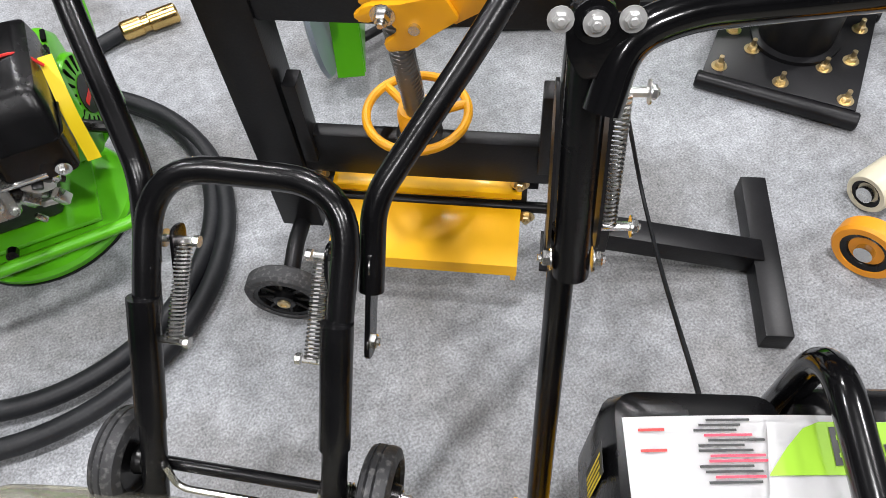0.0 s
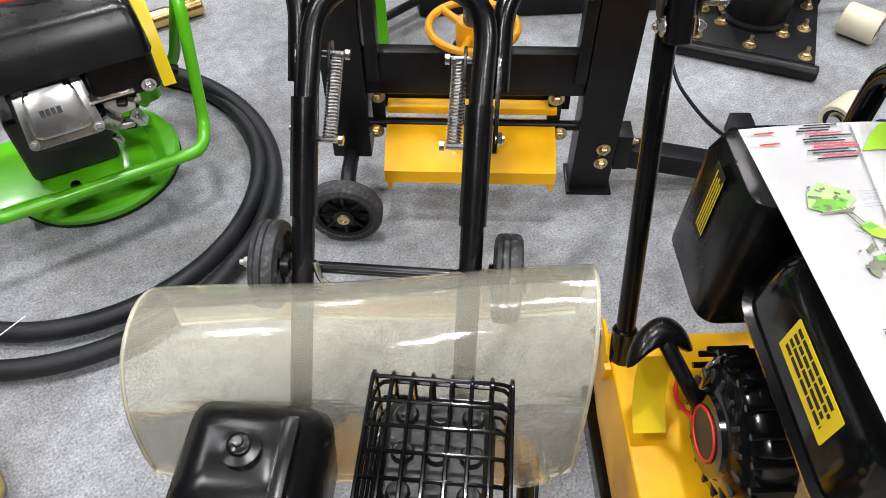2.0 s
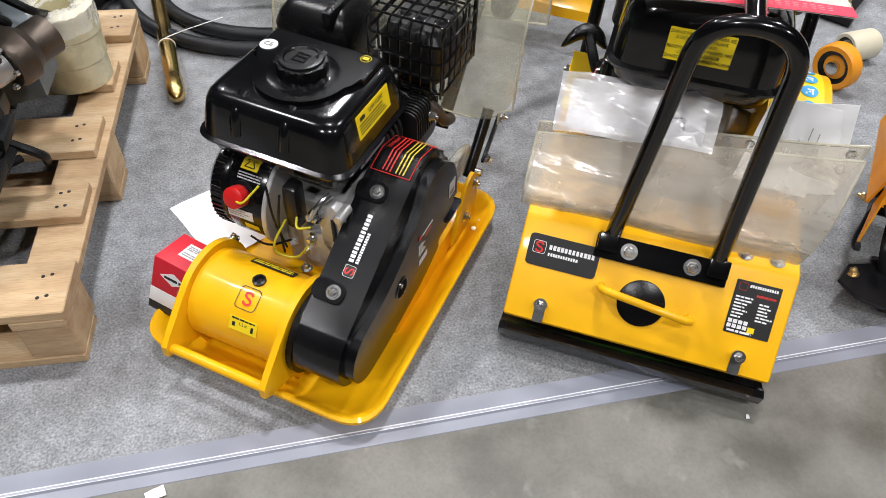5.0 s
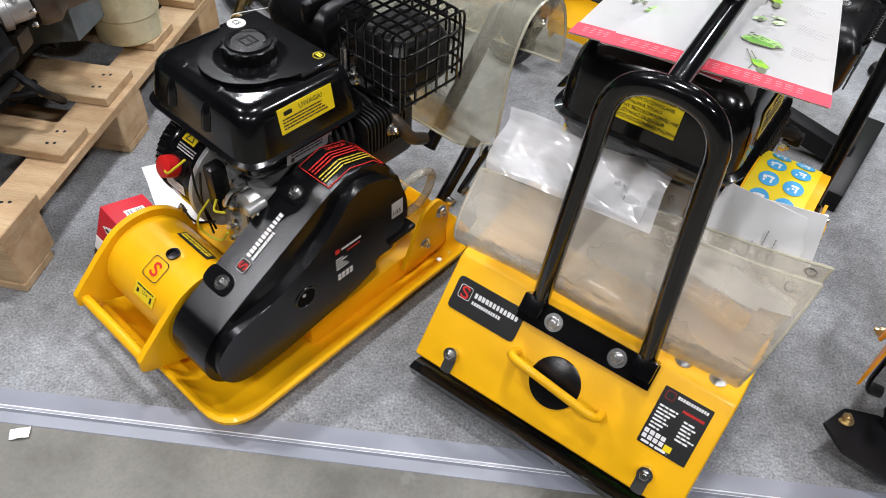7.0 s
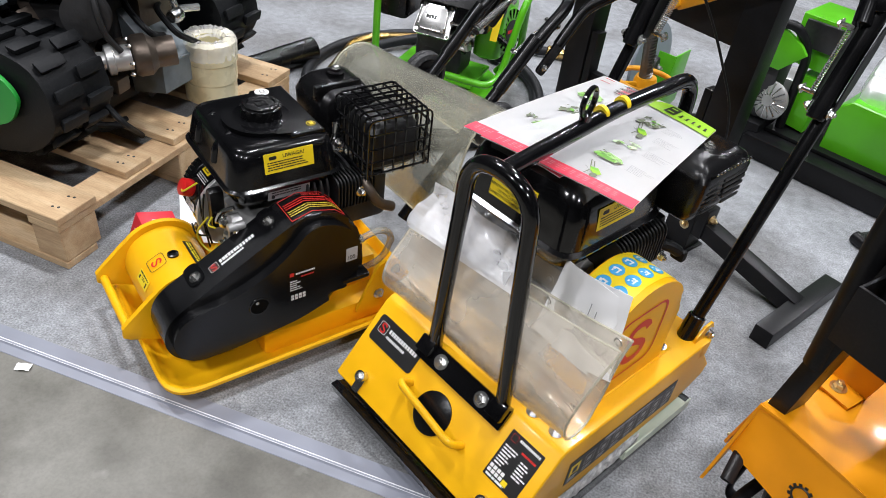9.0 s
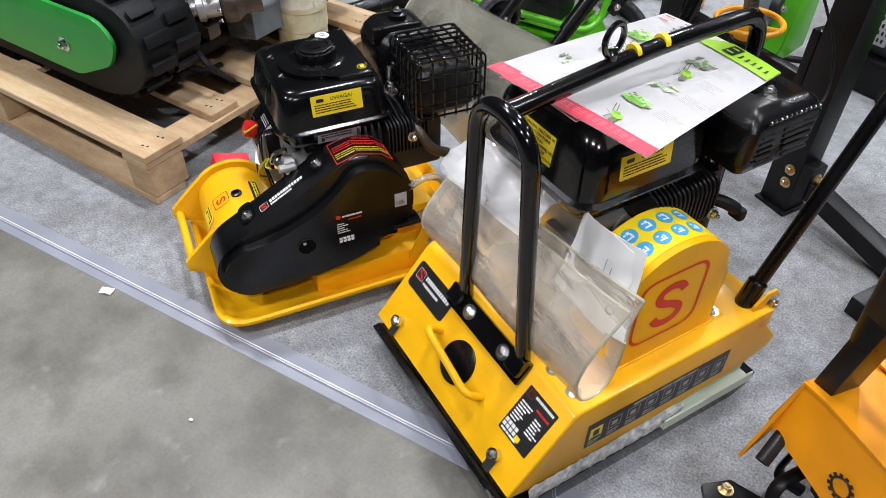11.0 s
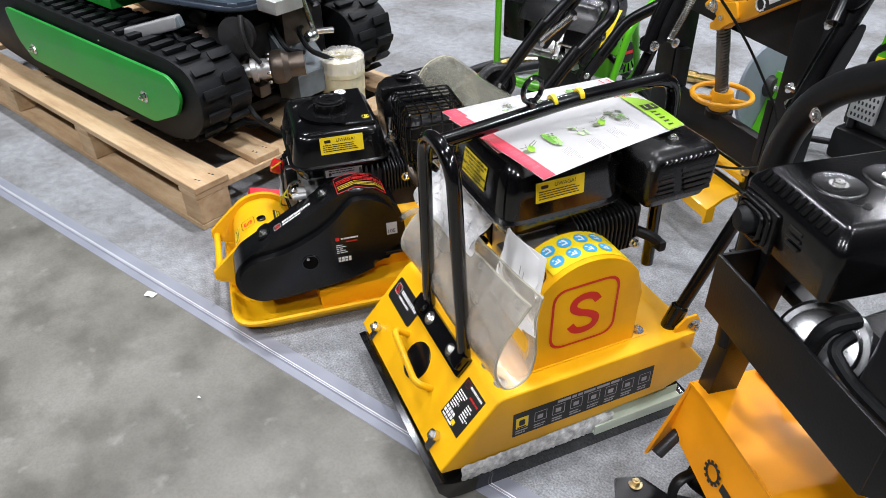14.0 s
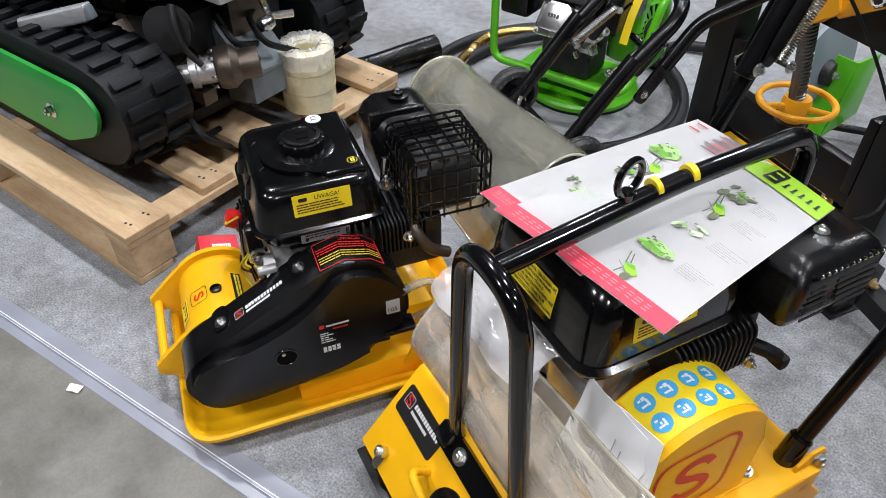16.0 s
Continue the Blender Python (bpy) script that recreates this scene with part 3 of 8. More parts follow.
        for a in ((-0.012, -0.012, -0.010, 0.012), (0.010, -0.012, 0.012, 0.012), (-0.010, 0.010, 0.010, 0.012), (-0.010, -0.012, 0.010, -0.010), (-0.010, 0.0, 0.010, 0.002)):
            card(bm, m, *a, 0.0008)
        part("cap_symbol", bm, BLACKGLOSS, tank)
    return tank


def row_of(name, bm, material, parent, places):
    """One mesh repeated as parts of their own at the given places."""
    first = part(name, bm, material, parent)
    first.location = places[0]
    for p in places[1:]:
        ob = new(name, first.data)
        ob.parent, ob.location = parent, p


def fins(parent, c, s, n, axis="x", material=CASTDARK):
    k = "xyz".index(axis)
    size = list(s)
    size[k] = s[k] / n * 0.4
    places = []
    for i in range(n):
        p = list(c)
        p[k] += ((i + 0.5) / n - 0.5) * s[k]
        places.append(p)
    i, j = [q for q in range(3) if q != k]
    u, v = size[i] / 2, size[j] / 2
    o = round_outline([(-u, -v), (u, -v), (u, v), (-u, v)], min(u, v) * 0.6, 4)
    row_of("cooling_fin", prism(B(), o, axis, -size[k] / 2, size[k] / 2, size[k] * 0.3, 1), material, parent, places)


def engine_lower(parent, cx, cy, z0, starter=True):
    """Crankcase, cylinder, recoil housing and grip of a small petrol engine; its shaft lies along x."""
    bm = B()
    box(bm, (cx, cy, z0 + 0.075), (0.17, 0.17, 0.15), 0.02)
    box(bm, (cx + 0.03, cy - 0.09, z0 + 0.05), (0.11, 0.03, 0.09), 0.012)
    lathe(bm, (cx + 0.08, cy, z0 + 0.08), X, [(0.065, 0), (0.065, 0.015), (0.03, 0.025), (0.02, 0.06)], 20)
    for a, b in ((-0.06, 0.02), (0.06, 0.03), (-0.05, 0.11), (0.06, 0.12)):
        bolt(bm, (cx + a, cy - 0.085, z0 + b), -Y, 0.006, 0.006)
    part("crankcase", bm, CASTING, parent, "bare cast aluminium crankcase")
    bm = B()
    box(bm, (cx, cy + 0.12, z0 + 0.15), (0.12, 0.12, 0.10), 0.01, pose(0, 0, 0, 25))
    part("cylinder", bm, CASTDARK, parent)
    fins(parent, (cx, cy + 0.125, z0 + 0.17), (0.15, 0.14, 0.13), 9, "y")
    if starter:
        bm = B()
        lathe(bm, (cx - 0.085, cy, z0 + 0.09), -X, [(0.095, 0), (0.098, 0.02), (0.094, 0.04), (0.080, 0.055), (0.055, 0.062), (0.052, 0.068), (0.0, 0.068)], 28)
        part("recoil_housing", bm, BLACKGLOSS, parent)
        bm = B()
        for i in range(16):
            a = 2 * math.pi * i / 16
            box(bm, (cx - 0.085 - 0.058, cy + 0.068 * math.cos(a), z0 + 0.09 + 0.068 * math.sin(a)), (0.004, 0.006, 0.022), 0.001, pose(0, 0, 0, math.degrees(a) - 90), 1)
        tagged(part("starter_slot", bm, CASTDARK, parent), "", "", "", "stuff")
        bm = B()
        lathe(bm, (cx - 0.152, cy, z0 + 0.09), -X, [(0.036, 0), (0.036, 0.002), (0.0, 0.002)], 24)
        part("starter_badge", bm, INK, parent)
        bm = B()
        ring(bm, (cx - 0.1545, cy, z0 + 0.09), X, 0.033, 0.0018)
        part("badge_ring", bm, INKRED, parent)


def bracket_bolt(p, d, parent, r=0.008, h=0.007, material=CHROME, name="bolt"):
    return part(name, bolt(B(), p, d, r, h), material, parent)


def icon_strip(m, parent, w, h, n):
    """A black sticker with a row of pictogram boxes and lines of print."""
    base = part("side_sticker", card(B(), m, -w / 2, -h / 2, w / 2, h / 2, 0.0006, 0, 0.002), INK, parent, "long black sticker with pictograms")
    bm = B()
    bars(bm, m, -w * 0.2, w * 0.3, [h * 0.44], h * 0.10, 0.0007, RND, 0.1)
    for i in range(n):
        x = -w / 2 + w * (i + 0.5) / n
        s = min(w / n * 0.34, h * 0.24)
        for q in ((-s, -s, s, -s + 0.0013), (-s, s - 0.0013, s, s), (-s, -s, -s + 0.0013, s), (s - 0.0013, -s, s, s)):
            card(bm, m, x + q[0], q[1] + h * 0.06, x + q[2], q[3] + h * 0.06, 0.0003, 0.0007)
        card(bm, m, x - s * 0.5, h * 0.06 - s * 0.5, x + s * 0.4, h * 0.06 + s * 0.3, 0.0003, 0.0007)
        bars(bm, m, x - s, x + s, [-h * 0.26, -h * 0.36], h * 0.05, 0.0007, RND, 0.3)
    part("print", bm, INKGREY, base)
    part("hazard_print", card(B(), m, -w / 2 + w * 0.02, -h * 0.18, -w / 2 + w * 0.10, h * 0.28, 0.0004, 0.001), LABELYELLOW, base)
    bm = B()
    card(bm, m, -w / 2 + w * 0.04, -h * 0.06, -w / 2 + w * 0.08, h * 0.18, 0.0003, 0.0016, 0.003)
    card(bm, m, -w / 2 + w * 0.03, -h * 0.16, -w / 2 + w * 0.09, -h * 0.11, 0.0003, 0.0016)
    part("hazard_mark", bm, INK, base)


def handle_spring(parent, p, q, axis):
    """A coil spring between two cross bolts."""
    axis = Vector(axis).normalized()
    p, q = Vector(p), Vector(q)
    part("spring", spring(B(), p, q, 0.0086, 0.0015, (q - p).length / 0.0044), CHROME, parent, "bright coil spring")
    for c in (p, q):
        bm = B()
        rod(bm, c - axis * 0.010, c + axis * 0.022, 0.0045, 10)
        bolt(bm, c + axis * 0.022, axis, 0.007, 0.006)
        lathe(bm, c - axis * 0.012, -axis, [(0.007, 0), (0.007, 0.006)], 8)
        part("spring_bolt", bm, CHROME, parent)


def compactor_hooped():
    t = thing("plate_compactor", pose(0.118, -0.459, 0, 0, 0, -26.42), "yellow plate compactor with black hooped guard frame, standing on carpet", "plate compactor")
    # base plate with an upturned nose
    bm = B()
    o = [(-0.012, 0.062), (-0.006, 0.035), (0.015, 0.006), (0.045, 0.0), (0.57, 0.0), (0.61, 0.018), (0.625, 0.045), (0.615, 0.047), (0.58, 0.044), (0.05, 0.044), (0.022, 0.048), (0.004, 0.064)]
    prism(bm, o, "x", -0.250, 0.250, 0.003)
    part("base_plate", bm, BLACKGLOSS, t, "glossy black base plate with upturned front edge")
    # yellow body
    bm = B()
    prism(bm, [(0.004, 0.088), (0.0, 0.098), (0.122, 0.240), (0.135, 0.247), (0.560, 0.250), (0.640, 0.150), (0.628, 0.125), (0.540, 0.098), (0.05, 0.085)], "x", -0.246, 0.246, 0.006, 3)
    part("body", bm, YELLOW, t)
    bm = B()
    slab(bm, (-0.246, 0.555, 0.205), (0.246, 0.598, 0.250), 0.006)
    part("rear_beam", bm, YELLOW, t)
    # packing between body and base
    bm = B()
    slab(bm, (0.205, 0.06, 0.042), (0.247, 0.40, 0.092), 0.012, 2)
    grid = []
    for i in range(49):
        col = []
        y = 0.045 + 0.365 * i / 48
        foot = 0.040 + 0.004 * math.sin(1.3 * i) + RND.uniform(-0.002, 0.002)
        for k in range(7):
            bulge = 0.0035 * math.sin(math.pi * k / 6) + 0.0016 * math.sin(i * 1.9 + k * 2.3) + RND.uniform(-0.0008, 0.0008)
            col.append(bm.verts.new((0.2475 + bulge, y, foot + (0.090 - foot) * k / 6)))
        grid.append(col)
    for a, b in zip(grid, grid[1:]):
        for k in range(6):
            bm.faces.new((a[k], b[k], b[k + 1], a[k + 1]))
    part("bubble_wrap", bm, FOAM, t, "crumpled bubble wrap under the body")
    bm = B()
    slab(bm, (0.225, 0.36, 0.045), (0.258, 0.60, 0.052), 0.001)
    slab(bm, (0.225, 0.36, 0.052), (0.229, 0.60, 0.072), 0.001)
    slab(bm, (0.254, 0.36, 0.052), (0.258, 0.60, 0.072), 0.001)
    part("packing_profile", bm, PALEALU, t, "pale metal channel under the body")
    slope = Vector((0, -0.142, 0.122)).normalized()

    def on_slope(x, y):
        return Vector((x, y, 0.098 + (y - 0.0) * 0.142 / 0.122))
    part("vent_disc", lathe(B(), on_slope(-0.005, 0.053), slope, [(0.043, 0), (0.043, 0.002), (0.041, 0.003), (0.0, 0.003)], 36), PLASTIC, t, "round black disc on the front")
    bm = B()
    a, b = on_slope(-0.082, 0.062), on_slope(0.082, 0.050)
    tube(bm, [a, a + slope * 0.046, b + slope * 0.046, b], 0.0075, 12, 0.022)
    part("carry_handle", bm, YELLOW, t)
    # black maker's plate and data sticker
    m = plane_frame(on_slope(-0.163, 0.086) + slope * 0.0005, X, slope)
    plate = part("name_plate", card(B(), m, -0.066, -0.030, 0.066, 0.030, 0.0012, 0, 0.009), INK, t, "black plate with white and red maker's mark")
    logo_block(m @ Matrix.Translation((-0.045, 0.006, 0)), plate, 0.012, INKWHITE, 0.0016)
    s_stroke(m @ Matrix.Translation((-0.045, 0.006, 0)), plate, 0.011, INKRED, 0.0016)
    bm = B()
    glyph_row(bm, m, -0.027, 0.005, 0.0088, 12, 0.0014, RND)
    glyph_row(bm, m, -0.027, -0.007, 0.0058, 12, 0.0014, RND)
    part("print", bm, INKWHITE, plate)
    m = plane_frame(on_slope(0.184, 0.078) + slope * 0.0005, X, slope)
    plate = part("data_sticker", card(B(), m, -0.039, -0.049, 0.039, 0.049, 0.0008, 0, 0.002), INK, t, "black data sticker with white print")
    logo_block(m @ Matrix.Translation((-0.026, 0.038, 0)), plate, 0.007, INKRED, 0.0012)
    bm = B()
    glyph_row(bm, m, -0.015, 0.0385, 0.0050, 12, 0.001, RND)
    bars(bm, m, -0.034, -0.004, [0.020 - 0.006 * i for i in range(7)], 0.003, 0.001, RND, 0.5)
    bars(bm, m, 0.008, 0.036, [0.014 - 0.006 * i for i in range(6)], 0.003, 0.001, RND, 0.5)
    for i in range(4):
        for j in range(2):
            card(bm, m, -0.036 + 0.009 * i, -0.030 - 0.009 * j, -0.029 + 0.009 * i, -0.023 - 0.009 * j, 0.0003, 0.001)
    bars(bm, m, -0.034, 0.010, [-0.042], 0.004, 0.001, RND, 0.05)
    part("print", bm, INKWHITE, plate)
    bm = B()
    glyph_row(bm, m, 0.000, 0.024, 0.0042, 10, 0.001, RND)
    part("red_print", bm, INKRED, plate)
    part("hazard_print", card(B(), m, 0.0, -0.042, 0.012, -0.032, 0.0003, 0.001), LABELYELLOW, plate)
    # rubber buffer clamps
    for x in (-0.18, 0.18):
        bm = B()
        m = plane_frame(on_slope(x, 0.018) + slope * 0.001, X, slope)
        card(bm, m, -0.010, -0.030, 0.010, 0.012, 0.003, 0, 0.006)
        part("clamp", bm, CHROME, t, "bright steel clamp tab")
        bm = B()
        rod(bm, on_slope(x, 0.022), on_slope(x, 0.022) + slope * 0.016, 0.011, 16, 0.002)
        part("clamp_sleeve", bm, CHROME, t)
        bracket_bolt(on_slope(x, 0.022) + slope * 0.015, slope, t, 0.008, 0.007)
    # hoop foot bar
    bm = B()
    m = plane_frame(on_slope(0.008, 0.110) + slope * 0.0005, X, slope)
    card(bm, m, -0.118, -0.022, 0.118, 0.022, 0.008, 0, 0.002)
    part("hoop_foot", bm, BLACKGLOSS, t)
    for x in (-0.049, 0.064):
        bracket_bolt(on_slope(x, 0.110) + slope * 0.0085, slope, t, 0.010, 0.007)
    for x in (0.150, 0.205):
        bracket_bolt((x, 0.150, 0.2475), Z, t, 0.009, 0.008)
    for s in (-1, 1):
        bm = B()
        box(bm, on_slope(0.008 + s * 0.098, 0.116) + slope * 0.012, (0.036, 0.034, 0.030), 0.003, plane_frame((0, 0, 0), X, slope))
        part("hoop_socket", bm, BLACKGLOSS, t)
    bm = B()
    tube(bm, [(-0.086, 0.118, 0.236), (-0.052, 0.104, 0.701), (0.082, 0.104, 0.701), (0.104, 0.118, 0.236)], 0.0145, 14, 0.0665, steps=12)
    part("front_hoop", bm, BLACKGLOSS, t, "glossy black tube hoop")
    bm = B()
    tube(bm, [(0.012, 0.104, 0.698), (-0.001, 0.40, 0.722), (-0.004, 0.640, 0.727), (0.0, 0.650, 0.250)], 0.0145, 14, 0.06, steps=9)
    part("top_rail", bm, BLACKGLOSS, t)
    bm = B()
    ring(bm, (0.001, 0.302, 0.758), (1, 0.25, 0), 0.0235, 0.0050, 30)
    lathe(bm, (0.001, 0.302, 0.726), Z, [(0.010, 0), (0.010, 0.010), (0.007, 0.014)], 14)
    part("lifting_eye", bm, BLACKGLOSS, t)
    part("rail_sticker", rod(B(), (-0.0012, 0.345, 0.7238), (-0.0013, 0.353, 0.7241), 0.0149, 16), LABELYELLOW, t)
    part("rail_sticker", rod(B(), (-0.0020, 0.402, 0.7260), (-0.0021, 0.412, 0.7260), 0.0149, 16), LABELYELLOW, t)
    # engine
    engine_lower(t, -0.035, 0.37, 0.29)
    bm = B()
    slab(bm, (-0.14, 0.25, 0.245), (0.10, 0.50, 0.295), 0.006)
    part("engine_mount", bm, BLACKFRAME, t)
    tank = fuel_tank(t, (-0.170, 0.197), (0.106, 0.470), 0.492, 0.660, BLACKGLOSS)
    engine_label(plane_frame((0.0985, 0.318, 0.597), Y, (1, 0, 0.10)), tank)
    lab = part("instruction_label", card(B(), plane_frame((-0.037, 0.2036, 0.597), X, (0, -1, 0.15)), -0.05, -0.026, 0.05, 0.026, 0.0006, 0, 0.002), LABELYELLOW, tank, "yellow printed fuel label")
    fm = plane_frame((-0.037, 0.2036, 0.597), X, (0, -1, 0.15))
    for i, line in enumerate(("ZAKAZ PALENIA, ZBLIŻANIA SIĘ", "Z OGNIEM DOZWOLANE", "PALIWA TYLKO", "BENZYNY BEZOŁOWIOWEJ, NIE", "UŻYWAĆ OLEJU LUB", "ZANIECZYSZCZONEGO PALIWA")):
        words(line, 0.0068, fm @ Matrix.Translation((0, 0.0195 - 0.0078 * i, 0)), INK, lab, 0.001)
    lab = part("instruction_label", card(B(), plane_frame((-0.1626, 0.318, 0.597), -Y, (-1, 0, 0.12)), -0.055, -0.022, 0.055, 0.022, 0.0006, 0, 0.002), LABELYELLOW, tank)
    bm = B()
    bars(bm, plane_frame((-0.1626, 0.318, 0.597), -Y, (-1, 0, 0.12)), -0.047, 0.047, [0.017 - 0.0085 * i for i in range(4)], 0.0045, 0.0008, RND, 0.12)
    part("print", bm, INK, lab)
    bm = B()
    slab(bm, (-0.02, 0.40, 0.40), (0.09, 0.53, 0.50), 0.01)
    part("cylinder_head", bm, CASTDARK, t)
    fins(t, (0.070, 0.435, 0.452), (0.082, 0.15, 0.100), 15, "y", BLACKFIN)
    bracket_bolt((0.115, 0.40, 0.43), X, t, 0.008, 0.01)
    bracket_bolt((0.115, 0.50, 0.43), X, t, 0.008, 0.01)
    bm = B()
    tube(bm, [(0.10, 0.515, 0.445), (0.118, 0.535, 0.438), (0.126, 0.552, 0.424)], 0.012, 10, 0.015)
    slab(bm, (0.112, 0.548, 0.404), (0.142, 0.566, 0.428), 0.006)
    part("spark_plug_cap", bm, RUBBER, t)
    # muffler guard with louvres
    bm = B()
    cushion(bm, (-0.005, 0.475), (0.160, 0.645), [(0.520, 0.030), (0.532, 0.016), (0.560, 0.004), (0.622, 0.0), (0.640, 0.010), (0.650, 0.028)], 0.022)
    muf = part("muffler_cover", bm, PLASTIC, t, "black muffler cover with slotted edges")
    row_of("louvre", box(B(), (0, 0, 0), (0.006, 0.0052, 0.017), 0.0018, pose(0, 0, 0, 0, 35, 0), 1), HOLEBLACK, muf, [(0.1570, 0.500 + i * 0.0112, 0.633) for i in range(12)])
    # Bright steel ribs stand in for light caught on the black louvre edges.
    row_of("louvre_highlight", box(B(), (0, 0, 0), (0.005, 0.0034, 0.018), 0.0015, pose(0, 0, 0, 0, 35, 0), 2), STEELDULL, muf, [(0.1578, 0.5056 + i * 0.0112, 0.6335) for i in range(11)])
    bm = B()
    for i in range(5):
        slab(bm, (0.1585, 0.565 - 0.004 * i, 0.556 + i * 0.013), (0.1615, 0.625, 0.563 + i * 0.013), 0.001)
        slab(bm, (0.1585, 0.50, 0.556 + i * 0.013), (0.1612, 0.545 - 0.004 * i, 0.560 + i * 0.013), 0.001)
    tagged(part("side_slot", bm, INK, muf), "", "", "", "stuff")
    bracket_bolt((0.104, 0.563, 0.650), Z, muf, 0.007, 0.006)
    # air cleaner
    bm = B()
    cushion(bm, (-0.187, 0.482), (-0.012, 0.640), [(0.43, 0.012), (0.45, 0.0), (0.61, 0.004), (0.642, 0.014), (0.655, 0.035)], 0.03)
    ac = part("air_cleaner", bm, PLASTIC, t)
    m = plane_frame((-0.1855, 0.565, 0.58), -Y, (-1, 0, 0.02))
    part("gold_sticker", card(B(), m, -0.018, -0.055, 0.012, 0.05, 0.0006, 0.0, 0.001), INK, ac)
    bm = B()
    bars(bm, plane_frame((-0.1865, 0.565, 0.58), Z, (-1, 0, 0.02)), -0.045, 0.045, [0.008 - 0.005 * i for i in range(5)], 0.0025, 0.0005, RND, 0.1)
    part("print", bm, INKYELLOW, ac)
    # recoil grip and cord
    bm = B()
    rows = []
    for i in range(13):
        q = i / 12 - 0.5
        c = Vector((-0.226 + 0.088 * q, 0.488 - 0.085 * q * q + 0.022 * q, 0.424 - 0.09 * q * q))
        r = 0.025 * math.sqrt(max(0.06, 1 - (2 * q) ** 4))
        rows.append([c + Vector((0, 0.80 * r * math.cos(a), 0.62 * r * math.sin(a))) for a in (2 * math.pi * k / 12 for k in range(12))])
    loft(bm, rows)
    tube(bm, [(-0.224, 0.486, 0.422), (-0.212, 0.455, 0.412), (-0.196, 0.425, 0.392), (-0.180, 0.41, 0.37)], 0.0105, 10, 0.02)
    part("recoil_grip", bm, PLASTIC, t)
    bm = B()
    tube(bm, [(-0.19, 0.40, 0.36), (-0.20, 0.44, 0.34), (-0.19, 0.47, 0.37)], 0.003, 6, 0.02)
    part("warning_tag_cord", bm, INKRED, t)
    bm = B()
    curved_sheet(bm, [(0.42, 0.28), (0.45, 0.30), (0.47, 0.34), (0.48, 0.38)], -0.245, -0.20, 0.0008, 3)
    part("warning_tag", bm, LABELYELLOW, t)
    row_of("housing_rib", rod(B(), (0, 0, 0), (-0.050, 0, 0), 0.0042, 8), BLACKGLOSS, t,
           [(-0.125, 0.37 + 0.100 * math.cos(a), 0.38 + 0.100 * math.sin(a)) for a in np.linspace(-0.7, 3.6, 15)])
    # belt guard
    arch = [(0.205, 0.246)] + [(0.335 + 0.130 * math.cos(a), 0.375 + 0.118 * math.sin(a)) for a in np.linspace(math.pi, 0.0, 20)] + [(0.468, 0.246)]
    bm = B()
    prism(bm, arch, "x", 0.105, 0.205, 0.010, 3)
    guard = part("belt_guard", bm, YELLOW, t)
    bm = B()
    slab(bm, (0.09, 0.19, 0.246), (0.208, 0.500, 0.251), 0.001)
    part("guard_flange", bm, YELLOW, guard)
    m = plane_frame((0.2052, 0.330, 0.368), Y, X)
    logo_block(m, guard, 0.076, INKRED, 0.001, "logo_border")
    s_stroke(m, guard, 0.052, INKRED, 0.001)
    for k, (da, dx) in enumerate(((0.52, -0.022), (0.52, 0.013), (0.80, -0.022), (0.80, 0.013), (1.08, -0.022), (1.08, 0.013), (1.36, -0.022), (1.36, 0.013))):
        a = math.pi / 2 + 0.95 - da
        nrm = Vector((0, math.cos(a) / 0.130, math.sin(a) / 0.118)).normalized()
        p = Vector((0.155 + dx, 0.335 + 0.130 * math.cos(a), 0.375 + 0.118 * math.sin(a)))
        if k == 0:
            pts = [(0.335 + 0.1307 * math.cos(b), 0.375 + 0.1187 * math.sin(b)) for b in np.linspace(math.pi / 2 + 0.62, math.pi / 2 - 0.92, 10)]
            part("pictogram_label", curved_sheet(B(), pts, 0.108, 0.192, 0.0005), LABELYELLOW, guard)
        part("pictogram", lathe(B(), p + nrm * 0.0014, nrm, [(0.0142, 0), (0.0142, 0.0006)], 24), BLUE, guard)
        bm = B()
        mm = plane_frame(p + nrm * 0.0022, X, nrm)
        for q in ((-0.0085, -0.002, -0.003, 0.004), (-0.004, 0.002, 0.007, 0.0055), (0.003, -0.008, 0.006, 0.002), (-0.007, -0.008, -0.004, -0.003), (-0.002, -0.003, 0.002, 0.0))[k % 2:4 + k % 2]:
            card(bm, mm, *q, 0.0004, 0, 0.001)
        part("pictogram_mark", bm, LABELWHITE, guard)
    a = math.pi / 2 + 0.78
    nrm = Vector((0, math.cos(a) / 0.130, math.sin(a) / 0.118)).normalized()
    p = Vector((0.172, 0.335 + 0.130 * math.cos(a), 0.375 + 0.118 * math.sin(a))) + nrm * 0.0018
    ban = part("ban_sign", ring(B(), p, nrm, 0.0135, 0.0012, 24, 5), INK, guard)
    u, v, w = axis_frame(nrm)
    part("ban_stroke", rod(B(), p + (u + v) * 0.009, p - (u + v) * 0.009, 0.0011, 5), INK, ban)
    bracket_bolt((0.19, 0.485, 0.251), Z, t, 0.009, 0.008)
    bracket_bolt((0.10, 0.215, 0.251), Z, t, 0.007, 0.007)
    # oil label and side sticker
    m = plane_frame((-0.150, 0.162, 0.2496), X, Z)
    bm = B()
    bars(bm, m, -0.045, 0.045, [0.012, 0.004, -0.004], 0.0045, 0.0, RND, 0.1)
    lab = part("oil_print", bm, INK, t)
    words("OIL", 0.016, m @ Matrix.Translation((-0.060, 0.0, 0)), INK, lab, 0.0006)
    bracket_bolt((-0.187, 0.155, 0.249), Z, t, 0.006, 0.005)
    icon_strip(plane_frame((0.2464, 0.330, 0.158), Y, X), t, 0.340, 0.068, 8)
    # rear lugs and handle
    hc = -0.0125
